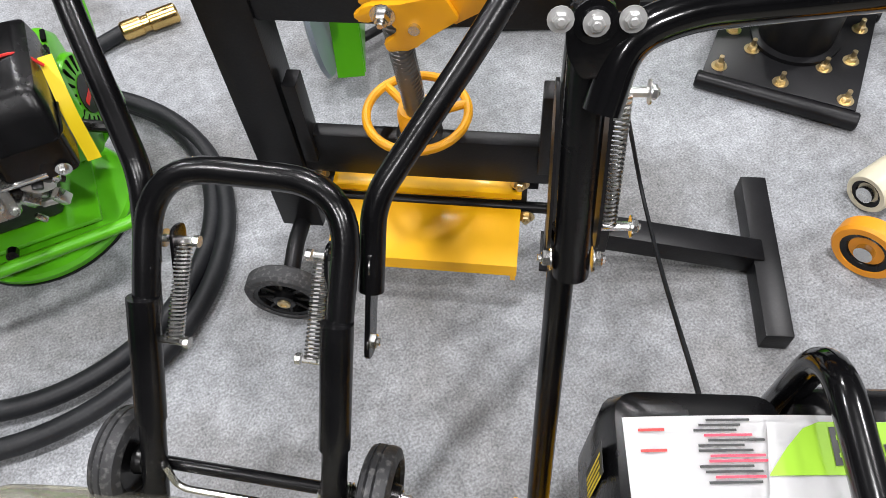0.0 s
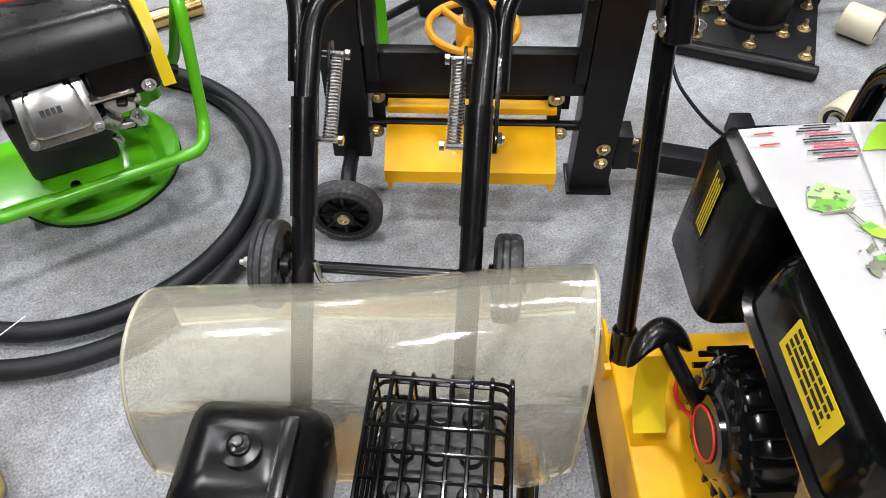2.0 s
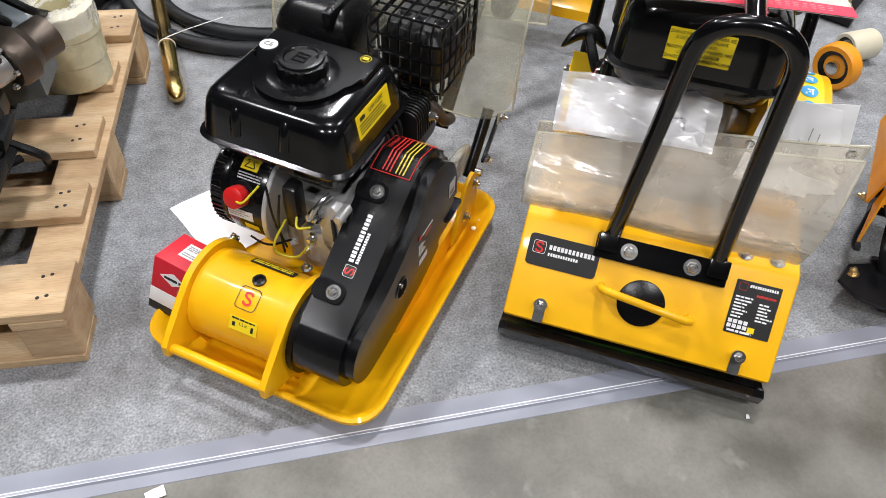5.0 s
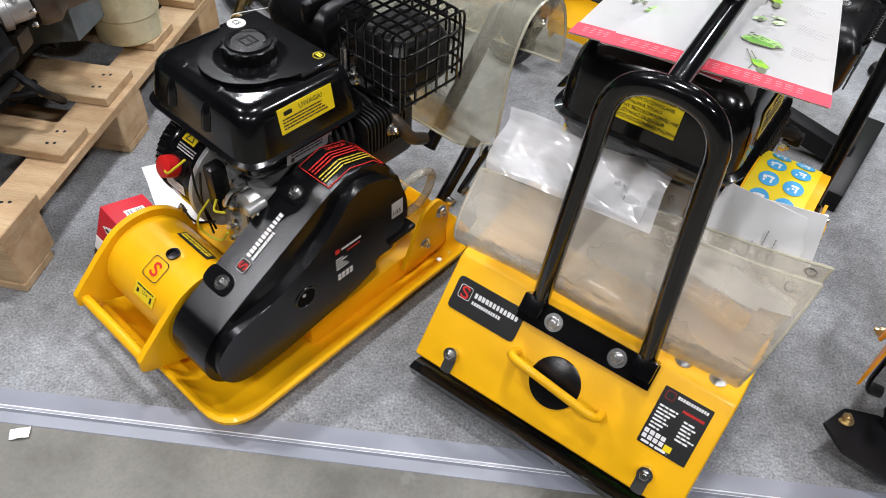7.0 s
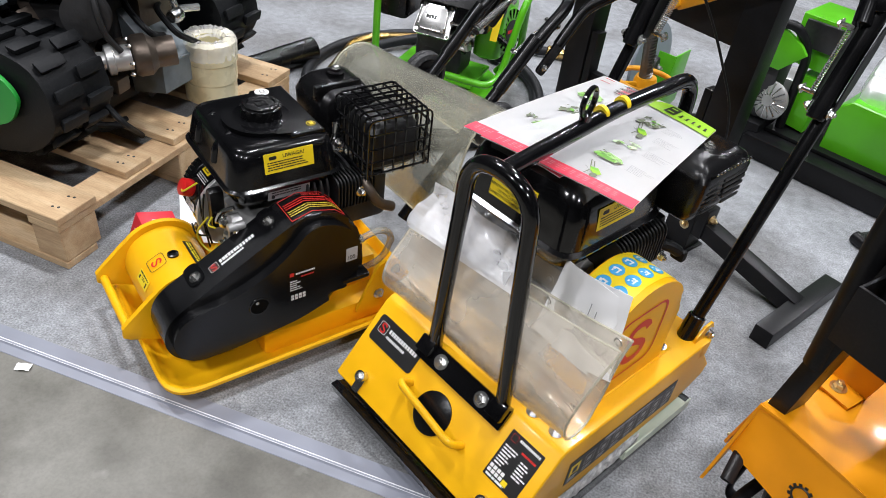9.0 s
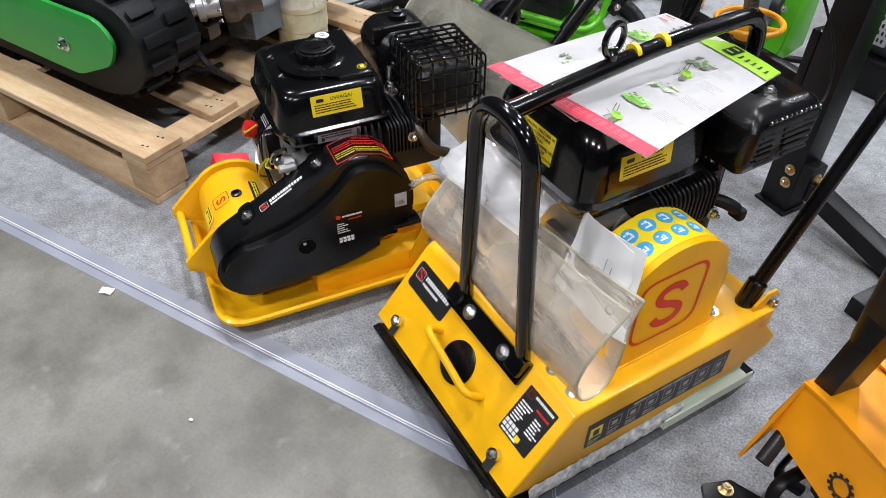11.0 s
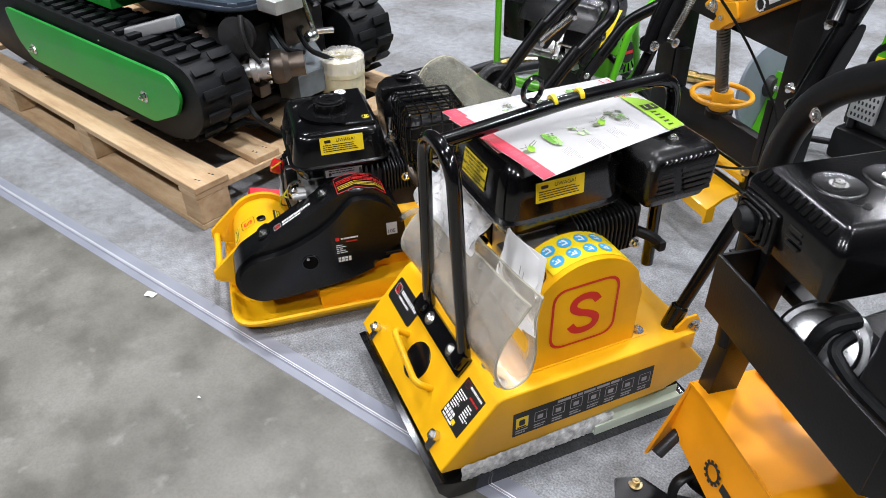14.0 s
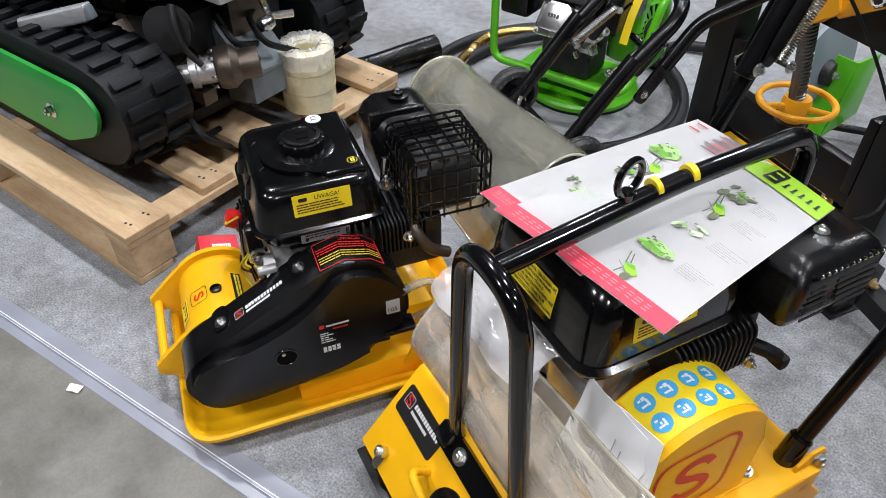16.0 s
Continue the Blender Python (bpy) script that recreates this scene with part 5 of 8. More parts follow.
    part("exhaust_elbow", tube(B(), [(0.020, 0.262, 0.372), (0.046, 0.268, 0.350), (0.052, 0.290, 0.312), (0.048, 0.330, 0.290)], 0.012, 14, 0.02), GREASY, t, "stained metal exhaust elbow")
    bracket_bolt((0.040, 0.25, 0.350), X, t, 0.008, 0.01)
    bracket_bolt((-0.035, 0.232, 0.425), Z, t, 0.010, 0.014)
    part("choke_screw", tube(B(), [(-0.08, 0.235, 0.40), (-0.06, 0.235, 0.44), (-0.065, 0.24, 0.47)], 0.006, 8, 0.01), CHROME, t)
    bm = B()
    cushion(bm, (-0.078, 0.266), (0.044, 0.400), [(0.390, 0.012), (0.405, 0.0), (0.480, 0.0), (0.498, 0.012)], 0.025)
    muf = part("muffler", bm, BLACKFIN, t)
    row_of("muffler_boss", lathe(B(), (0, 0, 0), Z, [(0.014, 0), (0.010, 0.008), (0.004, 0.009)], 12), BLACKFIN, muf, [(-0.05 + 0.035 * i, 0.29 + 0.042 * j, 0.496) for i in range(3) for j in range(3)])
    cx0, cx1, cy0, cy1, cz0, cz1 = -0.088, 0.058, 0.252, 0.412, 0.392, 0.530
    for i in range(8):
        x = cx0 + (cx1 - cx0) * i / 7
        part("cage_hoop", tube(B(), [(x, cy0, cz0), (x, cy0, cz1), (x, cy1, cz1), (x, cy1, cz0)], 0.0024, 7, 0.018, steps=4), BLACKGLOSS, muf)
    for i in range(6):
        y = cy0 + 0.012 + (cy1 - cy0 - 0.024) * i / 5
        part("cage_bar", tube(B(), [(cx0, y, cz1 - 0.008), (cx0, y, cz1), (cx1, y, cz1), (cx1, y, cz0)], 0.0023, 7, 0.016, steps=4), BLACKGLOSS, muf)
    for z in (0.400, 0.430, 0.462, 0.496):
        loop = round_outline([(cx0 - 0.002, cy0 - 0.002), (cx1 + 0.002, cy0 - 0.002), (cx1 + 0.002, cy1 + 0.002), (cx0 - 0.002, cy1 + 0.002)], 0.02, 3)
        part("cage_ring", tube(B(), [(p.x, p.y, z) for p in loop], 0.0026, 7, closed=True), BLACKGLOSS, muf)
    # clear hose loop, rear handle brackets
    part("clear_hose", tube(B(), [(0.085, 0.215, 0.25), (0.11, 0.262, 0.29), (0.10, 0.305, 0.25), (0.085, 0.290, 0.175), (0.06, 0.25, 0.14)], 0.008, 10, 0.05), CLEARHOSE, t, "loop of clear hose")
    part("hose_clip", rod(B(), (0.083, 0.214, 0.248), (0.092, 0.226, 0.262), 0.0105, 12), CHROME, t)
    for x in (-0.275, 0.095):
        bm = B()
        tube(bm, [(x, 0.33, 0.15), (x, 0.39, 0.215), (x, 0.43, 0.262)], 0.012, 12)
        part("handle_bracket", bm, BLACKTUBE, t)
        bm = B()
        prism(bm, round_outline([(0.362, 0.172), (0.378, 0.158), (0.462, 0.228), (0.450, 0.244)], 0.008), "x", x + 0.015, x + 0.020, 0.001)
        part("link_plate", bm, BLACKTUBE, t)
        for q in ((0.380, 0.170), (0.452, 0.235)):
            bracket_bolt((x + 0.024, *q), X, t, 0.008, 0.008)
        part("bracket_pin", rod(B(), (x + 0.012, 0.34, 0.163), (x + 0.030, 0.34, 0.163), 0.009, 12, 0.002), CHROME, t)
    # handle: lower frame with transport wheels, sprung upper tubes
    xl, xr = -0.216, 0.003
    lower = [(xl, 0.395, 0.205), (xl, 0.600, 0.455), (xl, 0.733, 0.613), (xl + 0.006, 0.842, 0.720), (xr + 0.006, 0.842, 0.720), (xr, 0.733, 0.613), (xr, 0.600, 0.455), (xr, 0.395, 0.205)]
    part("handle_frame", tube(B(), lower, 0.0150, 14, 0.075, steps=9), BLACKTUBE, t, "black bent handle frame")
    part("wheel_axle", rod(B(), (-0.280, 0.610, 0.438), (0.070, 0.610, 0.438), 0.008, 12), BLACKTUBE, t)
    part("axle_stay", tube(B(), [(-0.20, 0.600, 0.462), (-0.19, 0.585, 0.430), (-0.02, 0.585, 0.430), (-0.01, 0.600, 0.462)], 0.0045, 8, 0.02), CHROME, t)
    for x, s in ((-0.262, -1), (0.052, 1)):
        w = part("transport_wheel", lathe(B(), (x - 0.019, 0.610, 0.438), X, [(0.044, 0.012), (0.046, 0.0), (0.052, 0.001), (0.058, 0.004), (0.060, 0.009), (0.058, 0.0105), (0.060, 0.012), (0.060, 0.018), (0.058, 0.0195), (0.060, 0.021), (0.060, 0.029), (0.058, 0.034), (0.052, 0.037), (0.046, 0.038), (0.044, 0.026)], 40), TYRE, t, "ribbed black transport wheel")
        part("rim", lathe(B(), (x - 0.015, 0.610, 0.438), X, [(0.038, 0.006), (0.040, 0.0), (0.0455, 0.001), (0.0455, 0.029), (0.040, 0.030), (0.038, 0.024)], 28), PLASTIC, w)
        for q in (-1, 1):
            part("hub", lathe(B(), (x + q * 0.015, 0.610, 0.438), X * q, [(0.020, 0), (0.017, 0.010), (0.010, 0.011)], 20), PLASTIC, w)
        part("wheel_nut", bolt(B(), (x + s * 0.026, 0.610, 0.438), X * s, 0.008, 0.012), CHROME, w)
        part("axle_spring", spring(B(), (x - s * 0.028, 0.610, 0.438), (x - s * 0.046, 0.610, 0.438), 0.011, 0.0016, 4), CHROME, t)
    for x, s in ((xl, -1), (xr, 1)):
        o = x + s * 0.022
        up_ = [(o, 0.788, 0.604), (o, 0.815, 0.640), (o, 0.850, 0.686), (x + s * 0.126, 0.998, 0.805), (x + s * 0.200, 1.130, 0.900)]
        part("upper_tube", tube(B(), up_, 0.0145, 14, 0.06, steps=7), BLACKTUBE, t, "black splayed upper handle tube")
        part("sleeve", tube(B(), [(x, 0.640, 0.505), (x, 0.735, 0.622)], 0.0178, 16), BLACKTUBE, t)
        bm = B()
        prism(bm, round_outline([(0.728, 0.548), (0.752, 0.530), (0.835, 0.635), (0.808, 0.655)], 0.010), "x", o - 0.003, o + 0.003, 0.001)
        part("tube_tongue", bm, BLACKTUBE, t)
        bm = B()
        prism(bm, round_outline([(0.745, 0.580), (0.765, 0.565), (0.825, 0.645), (0.800, 0.662)], 0.012), "x", x - s * 0.022 - 0.002, x - s * 0.022 + 0.002, 0.0008)
        part("pivot_plate", bm, BLACKTUBE, t)
        si = x - s * 0.030
        handle_spring(t, (si, 0.802, 0.640), (si, 0.709, 0.576), X * s)
        for q in ((0.750, 0.556), (0.805, 0.632)):
            bracket_bolt((x + s * 0.022, *q), X * s, t, 0.009, 0.008)
    return t


compactor_round()


# ---- things lying on and beside the two compactors ----
def parts_box():
    t = thing("parts_box", pose(-0.375, -0.249, 0, 0, 0, -33.0) @ pose(-0.315, -0.147, 0.036, -17, 11, 0), "small red, white and black cardboard box on a yellow base plate", "box")
    bm = B()
    slab(bm, (-0.045, -0.045, 0.0), (0.045, 0.045, 0.019), 0.001)
    part("dark_base", bm, INK, t)
    bm = B()
    slab(bm, (-0.0451, -0.0451, 0.0195), (0.0451, 0.0451, 0.053), 0.001)
    part("white_band", bm, LABELWHITE, t)
    bm = B()
    slab(bm, (-0.045, -0.045, 0.0535), (0.045, 0.045, 0.128), 0.002)
    part("red_carton", bm, REDCARD, t)
    m = plane_frame((0.008, 0.004, 0.1284), X, Z)
    lab = part("white_label", card(B(), m, -0.024, -0.020, 0.030, 0.022, 0.0005), LABELWHITE, t)
    bm = B()
    bars(bm, m, -0.020, 0.026, [0.016, 0.011, 0.006, -0.006, -0.012], 0.003, 0.0007, RND, 0.3)
    part("print", bm, INKGREY, lab)
    for p, u, n in (((0.0, -0.0455, 0.092), X, -Y), ((-0.0455, 0.0, 0.092), -Y, -X)):
        m = plane_frame(p, u, n)
        mark = part("white_mark", prism(B(), [(-0.028, 0.0), (0.0, -0.015), (0.028, 0.0), (0.0, 0.015)], "z", 0.0, 0.0006), LABELWHITE, t)
        mark.matrix_local = m
        bm = B()
        bars(bm, Matrix(), -0.018, 0.018, [0.003], 0.006, 0.0008, RND, 0.05)
        part("print", bm, INK, mark)


parts_box()


def crumpled(name, label, w, h, m, seed, amp, material=PAPER, category="paper", n=14, curl=0.0):
    rnd = random.Random(seed)
    ph = [rnd.uniform(0, 6) for _ in range(6)]
    bm = B()
    rows = []
    for i in range(n + 1):
        row = []
        for j in range(n + 1):
            u, v = i / n - 0.5, j / n - 0.5
            z = amp * (math.sin(5 * u + ph[0]) * math.cos(4 * v + ph[1]) + 0.5 * math.sin(11 * u + 7 * v + ph[2]) + 0.25 * math.sin(17 * v - 9 * u + ph[3])) + curl * (v + 0.5) ** 2
            row.append((bm.verts.new((u * w, v * h, z)), bm.verts.new((u * w, v * h, z + 0.0006))))
        rows.append(row)
    for i in range(n):
        for j in range(n):
            for k in (0, 1):
                bm.faces.new((rows[i][j][k], rows[i + 1][j][k], rows[i + 1][j + 1][k], rows[i][j + 1][k]))
    for i in range(n):
        for q in (0, n):
            bm.faces.new((rows[i][q][0], rows[i + 1][q][0], rows[i + 1][q][1], rows[i][q][1]))
            bm.faces.new((rows[q][i][0], rows[q][i + 1][0], rows[q][i + 1][1], rows[q][i][1]))
    ob = part(name, bm, material, sharp=80)
    ob.matrix_world = m
    return tagged(ob, label, category)


A_AT, B_AT = pose(-0.375, -0.249, 0, 0, 0, -33.0), pose(0.118, -0.459, 0, 0, 0, -26.42)
crumpled("paper_sheet", "creased white paper sheet lying beside the engine", 0.15, 0.20, A_AT @ pose(-0.315, 0.045, 0.105, -14, 22, -20), 3, 0.004)


def rolled_mat(name, m, profile, x0, x1, label, corner=0.0, holes=(), warp=None, material=CLEARMAT):
    t = thing(name, m, label, "plastic mat")
    warp = warp or (lambda p: p)
    sheet = part("sheet", curved_sheet(B(), profile, x0, x1, 0.004, 14, corner), material, t)
    for v in sheet.data.vertices:
        v.co = warp(v.co)
    sheet.visible_shadow = False
    for x in (x0, x1):
        edge = part("cut_edge", tube(B(), [warp(Vector((x + (corner * 0.3 if x < 0 else -corner * 0.3) * (i < 4), *p))) for i, p in enumerate(profile)], 0.0026, 6), MATEDGE, t)
        edge.visible_shadow = False
    for q in (profile[0], profile[-1]):
        inset = corner if q is profile[0] else 0.0
        edge = part("cut_edge", tube(B(), [warp(Vector((x0 + inset + (x1 - x0 - 2 * inset) * i / 12, *q))) for i in range(13)], 0.0024, 6), MATEDGE, t)
        edge.visible_shadow = False
    for p, n in holes:
        bm = B()
        ring(bm, warp(Vector(p)), n, 0.0068, 0.0014, 18, 6)
        part("eyelet", bm, CHROME, t)
    return t


def spline(points, n=6):
    """A smooth curve through 2D points."""
    pts = [Vector(p) for p in points]
    out = []
    for i in range(len(pts) - 1):
        p0, p1, p2, p3 = pts[max(i - 1, 0)], pts[i], pts[i + 1], pts[min(i + 2, len(pts) - 1)]
        for k in range(n):
            t = k / n
            out.append(0.5 * ((2 * p1) + (p2 - p0) * t + (2 * p0 - 5 * p1 + 4 * p2 - p3) * t * t + (3 * p1 - p0 - 3 * p2 + p3) * t ** 3))
    out.append(pts[-1])
    return out


def slump_front(p):
    k = (p.x + 0.258) / 0.49
    z = 0.254 + (p.z - 0.254) * (0.62 + 0.38 * k)
    return Vector((p.x + 0.020 * k * max(0.0, z - 0.30) / 0.16, p.y + 0.003 * math.sin(9 * k + 20 * z), z))


def slump_rear(p):
    k = (p.x + 0.415) / 0.58
    return Vector((p.x, p.y - 0.045 * (1 - k) + 0.004 * math.sin(8 * k + 14 * p.z), 0.25 + (p.z - 0.25) * (0.80 + 0.20 * k)))


rolled_mat("rolled_mat", B_AT, spline([(0.198, 0.490), (0.194, 0.44), (0.201, 0.38), (0.204, 0.32), (0.194, 0.276), (0.170, 0.257), (0.144, 0.260), (0.126, 0.290), (0.121, 0.335), (0.134, 0.39), (0.162, 0.445), (0.178, 0.476)], 5), -0.258, 0.232,
           "clear folded plastic mat wedged against the black hoop", 0.0, (((0.205, 0.172, 0.462), (0, -1, 0.7)), ((0.05, 0.172, 0.462), (0, -1, 0.7)), ((-0.20, 0.172, 0.462), (0, -1, 0.7)), ((0.075, 0.196, 0.476), (0, -1, -0.1)), ((0.215, 0.196, 0.476), (0, -1, -0.1))), slump_front, FOLDMAT)
rolled_mat("rolled_mat", A_AT, spline([(0.418, 0.245), (0.424, 0.30), (0.427, 0.37), (0.438, 0.455), (0.472, 0.522), (0.525, 0.545), (0.572, 0.520), (0.598, 0.455), (0.600, 0.385)], 5), -0.392, 0.150,
           "clear yellowish plastic mat curled over behind the engine", 0.085, (), slump_rear)


def manual_bag():
    t = thing("manual_bag", B_AT @ pose(-0.102, 0.194, 0.466, 46, 0, 0) @ pose(0, 0, 0, 0, 0, 4), "white manual in a crumpled clear plastic bag", "manual")
    for k, (w, h, dz, mt, nm) in enumerate(((0.225, 0.085, 0.0, PAPER, "booklet"), (0.262, 0.100, 0.014, CLEARBAG, "bag"))):
        rnd = random.Random(20 + k)
        n = 12
        bm = B()
        top = [[bm.verts.new(((i / n - 0.5) * w, (j / n - 0.5) * h, dz + (0.006 if k == 0 else 0.011) * math.sin(i * (0.55 + 0.35 * k) + j * 0.5) + rnd.uniform(-1, 1) * 0.004 * k)) for j in range(n + 1)] for i in range(n + 1)]
        for i in range(n):
            for j in range(n):
                bm.faces.new((top[i][j], top[i + 1][j], top[i + 1][j + 1], top[i][j + 1]))
        bmesh.ops.solidify(bm, geom=bm.faces[:], thickness=0.0012)
        ob = part(nm, bm, mt, t, sharp=60)
        ob.visible_shadow = k == 0
    words("INSTRUKCJA", 0.013, plane_frame((0.075, 0.005, 0.005), -Y, Z), INK, t, 0.0012)


manual_bag()
for dx, dy, rz, s in ((0.150, 0.202, 6, 31), (0.172, 0.206, -9, 32)):
    sh = crumpled("paper_sheet", "folded white instruction sheet tucked behind the clear mat", 0.125, 0.16, B_AT @ pose(dx, dy, 0.455, 80, rz, 2), s, 0.003)
bm = B()
bars(bm, Matrix.Rotation(math.radians(82), 4, "Z"), -0.03, 0.045, [0.030 - 0.0065 * i for i in range(8)], 0.0016, 0.0, RND, 0.6)
pr = part("print", bm, INKGREY, sh)
pr.matrix_local = pose(0, 0, 0.011)


# ---- printed flyers on the tank ----
def flyer(name, corners, z, label, seed, full):
    rnd = random.Random(seed)
    t = thing(name, B_AT, label, "flyer", "flyers on the tank")
    c = [Vector(p) for p in corners]

    def at(u, v, lift=0.0):
        p = (c[0] * (1 - u) + c[1] * u) * (1 - v) + (c[3] * (1 - u) + c[2] * u) * v
        return Vector((p.x, p.y, z + 0.004 * math.sin(2.6 * v + 0.6) + 0.003 * math.cos(3 * u + seed) - 0.010 * max(0.0, u - 0.75) + lift))

    def patch(bm, u0, v0, u1, v1, lift, n=1):
        grid = [[bm.verts.new(at(u0 + (u1 - u0) * i / n, v0 + (v1 - v0) * j / n, lift)) for j in range(n + 1)] for i in range(n + 1)]
        for i in range(n):
            for j in range(n):
                bm.faces.new((grid[i][j], grid[i + 1][j], grid[i + 1][j + 1], grid[i][j + 1]))
        return bm
    bm = patch(B(), 0, 0, 1, 1, 0, 14)
    bmesh.ops.solidify(bm, geom=bm.faces[:], thickness=0.0006)
    part("sheet", bm, PAPER, t, sharp=80)
    part("pink_band", patch(B(), 0, 0.0, 1, 0.075, 0.0022, 10), PINK, t)
    bm = B()
    for v in (0.024, 0.038, 0.050):
        for i in range(18):
            patch(bm, 0.06 + 0.046 * i + rnd.uniform(0, 0.015), v, 0.096 + 0.046 * i, v + 0.004, 0.003)
    part("band_print", bm, PINKPALE, t)
    if full:
        places = [(0.65, 0.13, 0.085), (0.61, 0.28, 0.095), (0.59, 0.45, 0.090), (0.52, 0.61, 0.100), (0.47, 0.735, 0.105)]
        kinds = ["barrow", "wedge", "pale", "barrow", "tracked"]
    else:
        places = [(0.49, 0.12, 0.095), (0.42, 0.28, 0.110), (0.34, 0.51, 0.100), (0.38, 0.595, 0.105), (0.26, 0.71, 0.130), (0.22, 0.31, 0.045)]
        kinds = ["pale", "wedge", "tracked", "barrow", "wedge", "tracked"]
    for u, v, s in places:
        s *= 1.22
        lean, wide = rnd.uniform(-0.15, 0.15), rnd.uniform(0.85, 1.1)
        jig = [rnd.uniform(-0.12, 0.12) for _ in range(14)]

        def poly(bm, pts, lift):
            bm.faces.new([bm.verts.new(at(u + s * wide * (x + lean * y), v + s * 0.62 * y, lift)) for x, y in pts])
            return bm

        def disc(bm, x, y, r, lift, k=11):
            return poly(bm, [(x + r * math.cos(6.283 * i / k), y + 1.3 * r * math.sin(6.283 * i / k)) for i in range(k)], lift)
        kind = kinds.pop(0)

        def scraps(bm, n, lift, spread, size):
            for _ in range(n):
                x, y = rnd.uniform(-spread, spread), rnd.uniform(-spread, spread) * 0.6
                a, w, h = rnd.uniform(-0.5, 0.7), size * rnd.uniform(0.6, 1.5), size * rnd.uniform(0.3, 0.7)
                ca, sa = math.cos(a), math.sin(a)
                poly(bm, [(x + ca * p - sa * q, y + sa * p + ca * q) for p, q in ((-w, -h), (w * 0.8, -h), (w, h * 0.7), (-w * 0.7, h))], lift)
            return bm
        if kind == "barrow":
            pic = part("machine_picture", poly(B(), [(-0.45, 0.25), (0.10, 0.36), (0.62, -0.12), (0.40, -0.40), (-0.10, -0.28)], 0.0024), LIME, t)
            part("picture_shade", poly(B(), [(-0.40, 0.22), (0.08, 0.31), (0.32, 0.10), (-0.14, 0.02)], 0.0026), MIDGREEN, pic)
            bd = disc(B(), 0.36 + jig[1], -0.62, 0.24, 0.0028)
            for p, q in (((-0.4, 0.15), (-0.85, 1.05)), ((-0.75, 0.05), (0.35, -0.50)), ((-0.26, -0.25), (-0.34, -0.80)), ((-0.2, 0.3), (-0.6, 1.0))):
                poly(bd, [p, (p[0] + 0.07, p[1]), (q[0] + 0.07, q[1]), q], 0.0029)
        elif kind == "tracked":
            pic = tagged(part("machine_picture", scraps(B(), 7, 0.0024, 0.75, 0.24), GREYPRINT, t), kind="stuff")
            tagged(part("picture_shade", scraps(B(), 3, 0.0026, 0.45, 0.16), MIDGREEN, pic), kind="stuff")
            bd = disc(disc(B(), 0.62, -0.32, 0.20, 0.0028), -0.55, -0.40, 0.24, 0.0028)
            scraps(bd, 6, 0.0029, 0.85, 0.10)
        elif kind == "wedge":
            pic = part("machine_picture", poly(B(), [(-0.85, -0.25), (-0.70, 0.20 + jig[0]), (-0.15, 0.48 + jig[1]), (0.70, 0.25), (0.92, -0.10), (0.45, -0.42), (-0.35, -0.45)], 0.0024), FADEDGREEN, t)
            tagged(part("picture_shade", scraps(poly(B(), [(-0.80, -0.25), (-0.35, 0.02), (0.50, -0.12), (0.45, -0.38), (-0.34, -0.42)], 0.0026), 3, 0.0027, 0.5, 0.14), MIDGREEN, pic), kind="stuff")
            bd = scraps(B(), 12, 0.0029, 0.8, 0.10)
            poly(bd, [(-0.6, -0.52), (0.6, -0.50), (0.75, -0.38), (0.45, -0.42), (-0.4, -0.45)], 0.0028)
        else:
            pic = tagged(part("machine_picture", scraps(B(), 5, 0.0024, 0.6, 0.30), PALEPRINT, t), kind="stuff")
            tagged(part("picture_shade", scraps(B(), 5, 0.0026, 0.6, 0.14), FADEDGREEN, pic), kind="stuff")
            bd = disc(scraps(B(), 5, 0.0029, 0.7, 0.08), -0.45, -0.42, 0.15, 0.0028)
        tagged(part("picture_detail", bd, GREYPRINT, pic), kind="stuff")
    bm = B()
    for u, v, s in places:
        for k in range(6):
            w = rnd.uniform(0.10, 0.22)
            if u + 0.16 + w < 0.97:
                patch(bm, u + 0.16, v - 0.04 + 0.011 * k, u + 0.16 + w, v - 0.0382 + 0.011 * k, 0.0024)
    tagged(part("small_print", bm, LABELGREY, t), "", "", "", "stuff")
    if full:
        bm = B()
        n = 10
        lo_, hi_ = [], []
        for i in range(n + 1):
            u = i / n
            lo_.append(bm.verts.new(at(u, 0.885 - 0.012 * u, 0.0024)))
            hi_.append(bm.verts.new(at(u, min(0.997, 0.887 + 0.110 * math.sin(min(1.0, u / 0.30) * math.pi / 2)), 0.0024)))
        for i in range(n):
            bm.faces.new((lo_[i], lo_[i + 1], hi_[i + 1], hi_[i]))
        part("lime_header", bm, LIME, t)
        bm = patch(B(), 0.35, 0.900, 0.50, 0.985, 0.0034, 3)
        for i in range(5):
            patch(bm, 0.555 + 0.085 * i, 0.912, 0.580 + 0.085 * i, 0.945, 0.0034)
            patch(bm, 0.545 + 0.085 * i, 0.912, 0.590 + 0.085 * i, 0.917, 0.0036)
        part("header_mark", bm, INK, t)
        part("header_mark_stroke", patch(patch(B(), 0.38, 0.955, 0.47, 0.965, 0.0040, 1), 0.38, 0.917, 0.47, 0.927, 0.0040, 1), LIME, t)
    else:
        bm, br = B(), B()
        for k in range(13):
            x = 0.32 + 0.03 * math.sin(k * 1.7)
            patch(br if k in (1, 4, 5, 9) else bm, x, 0.85 + 0.0112 * k, x + rnd.uniform(0.17, 0.25), 0.8555 + 0.0112 * k, 0.0026, 2)
        part("list_print", bm, INK, t)
        part("list_print_red", br, PINK, t)
        bm = B()
        for v in (0.965, 0.92):
            patch(bm, 0.06, v, 0.17, v + 0.006, 0.0026)
        part("tool_picture", bm, INKRED, t)


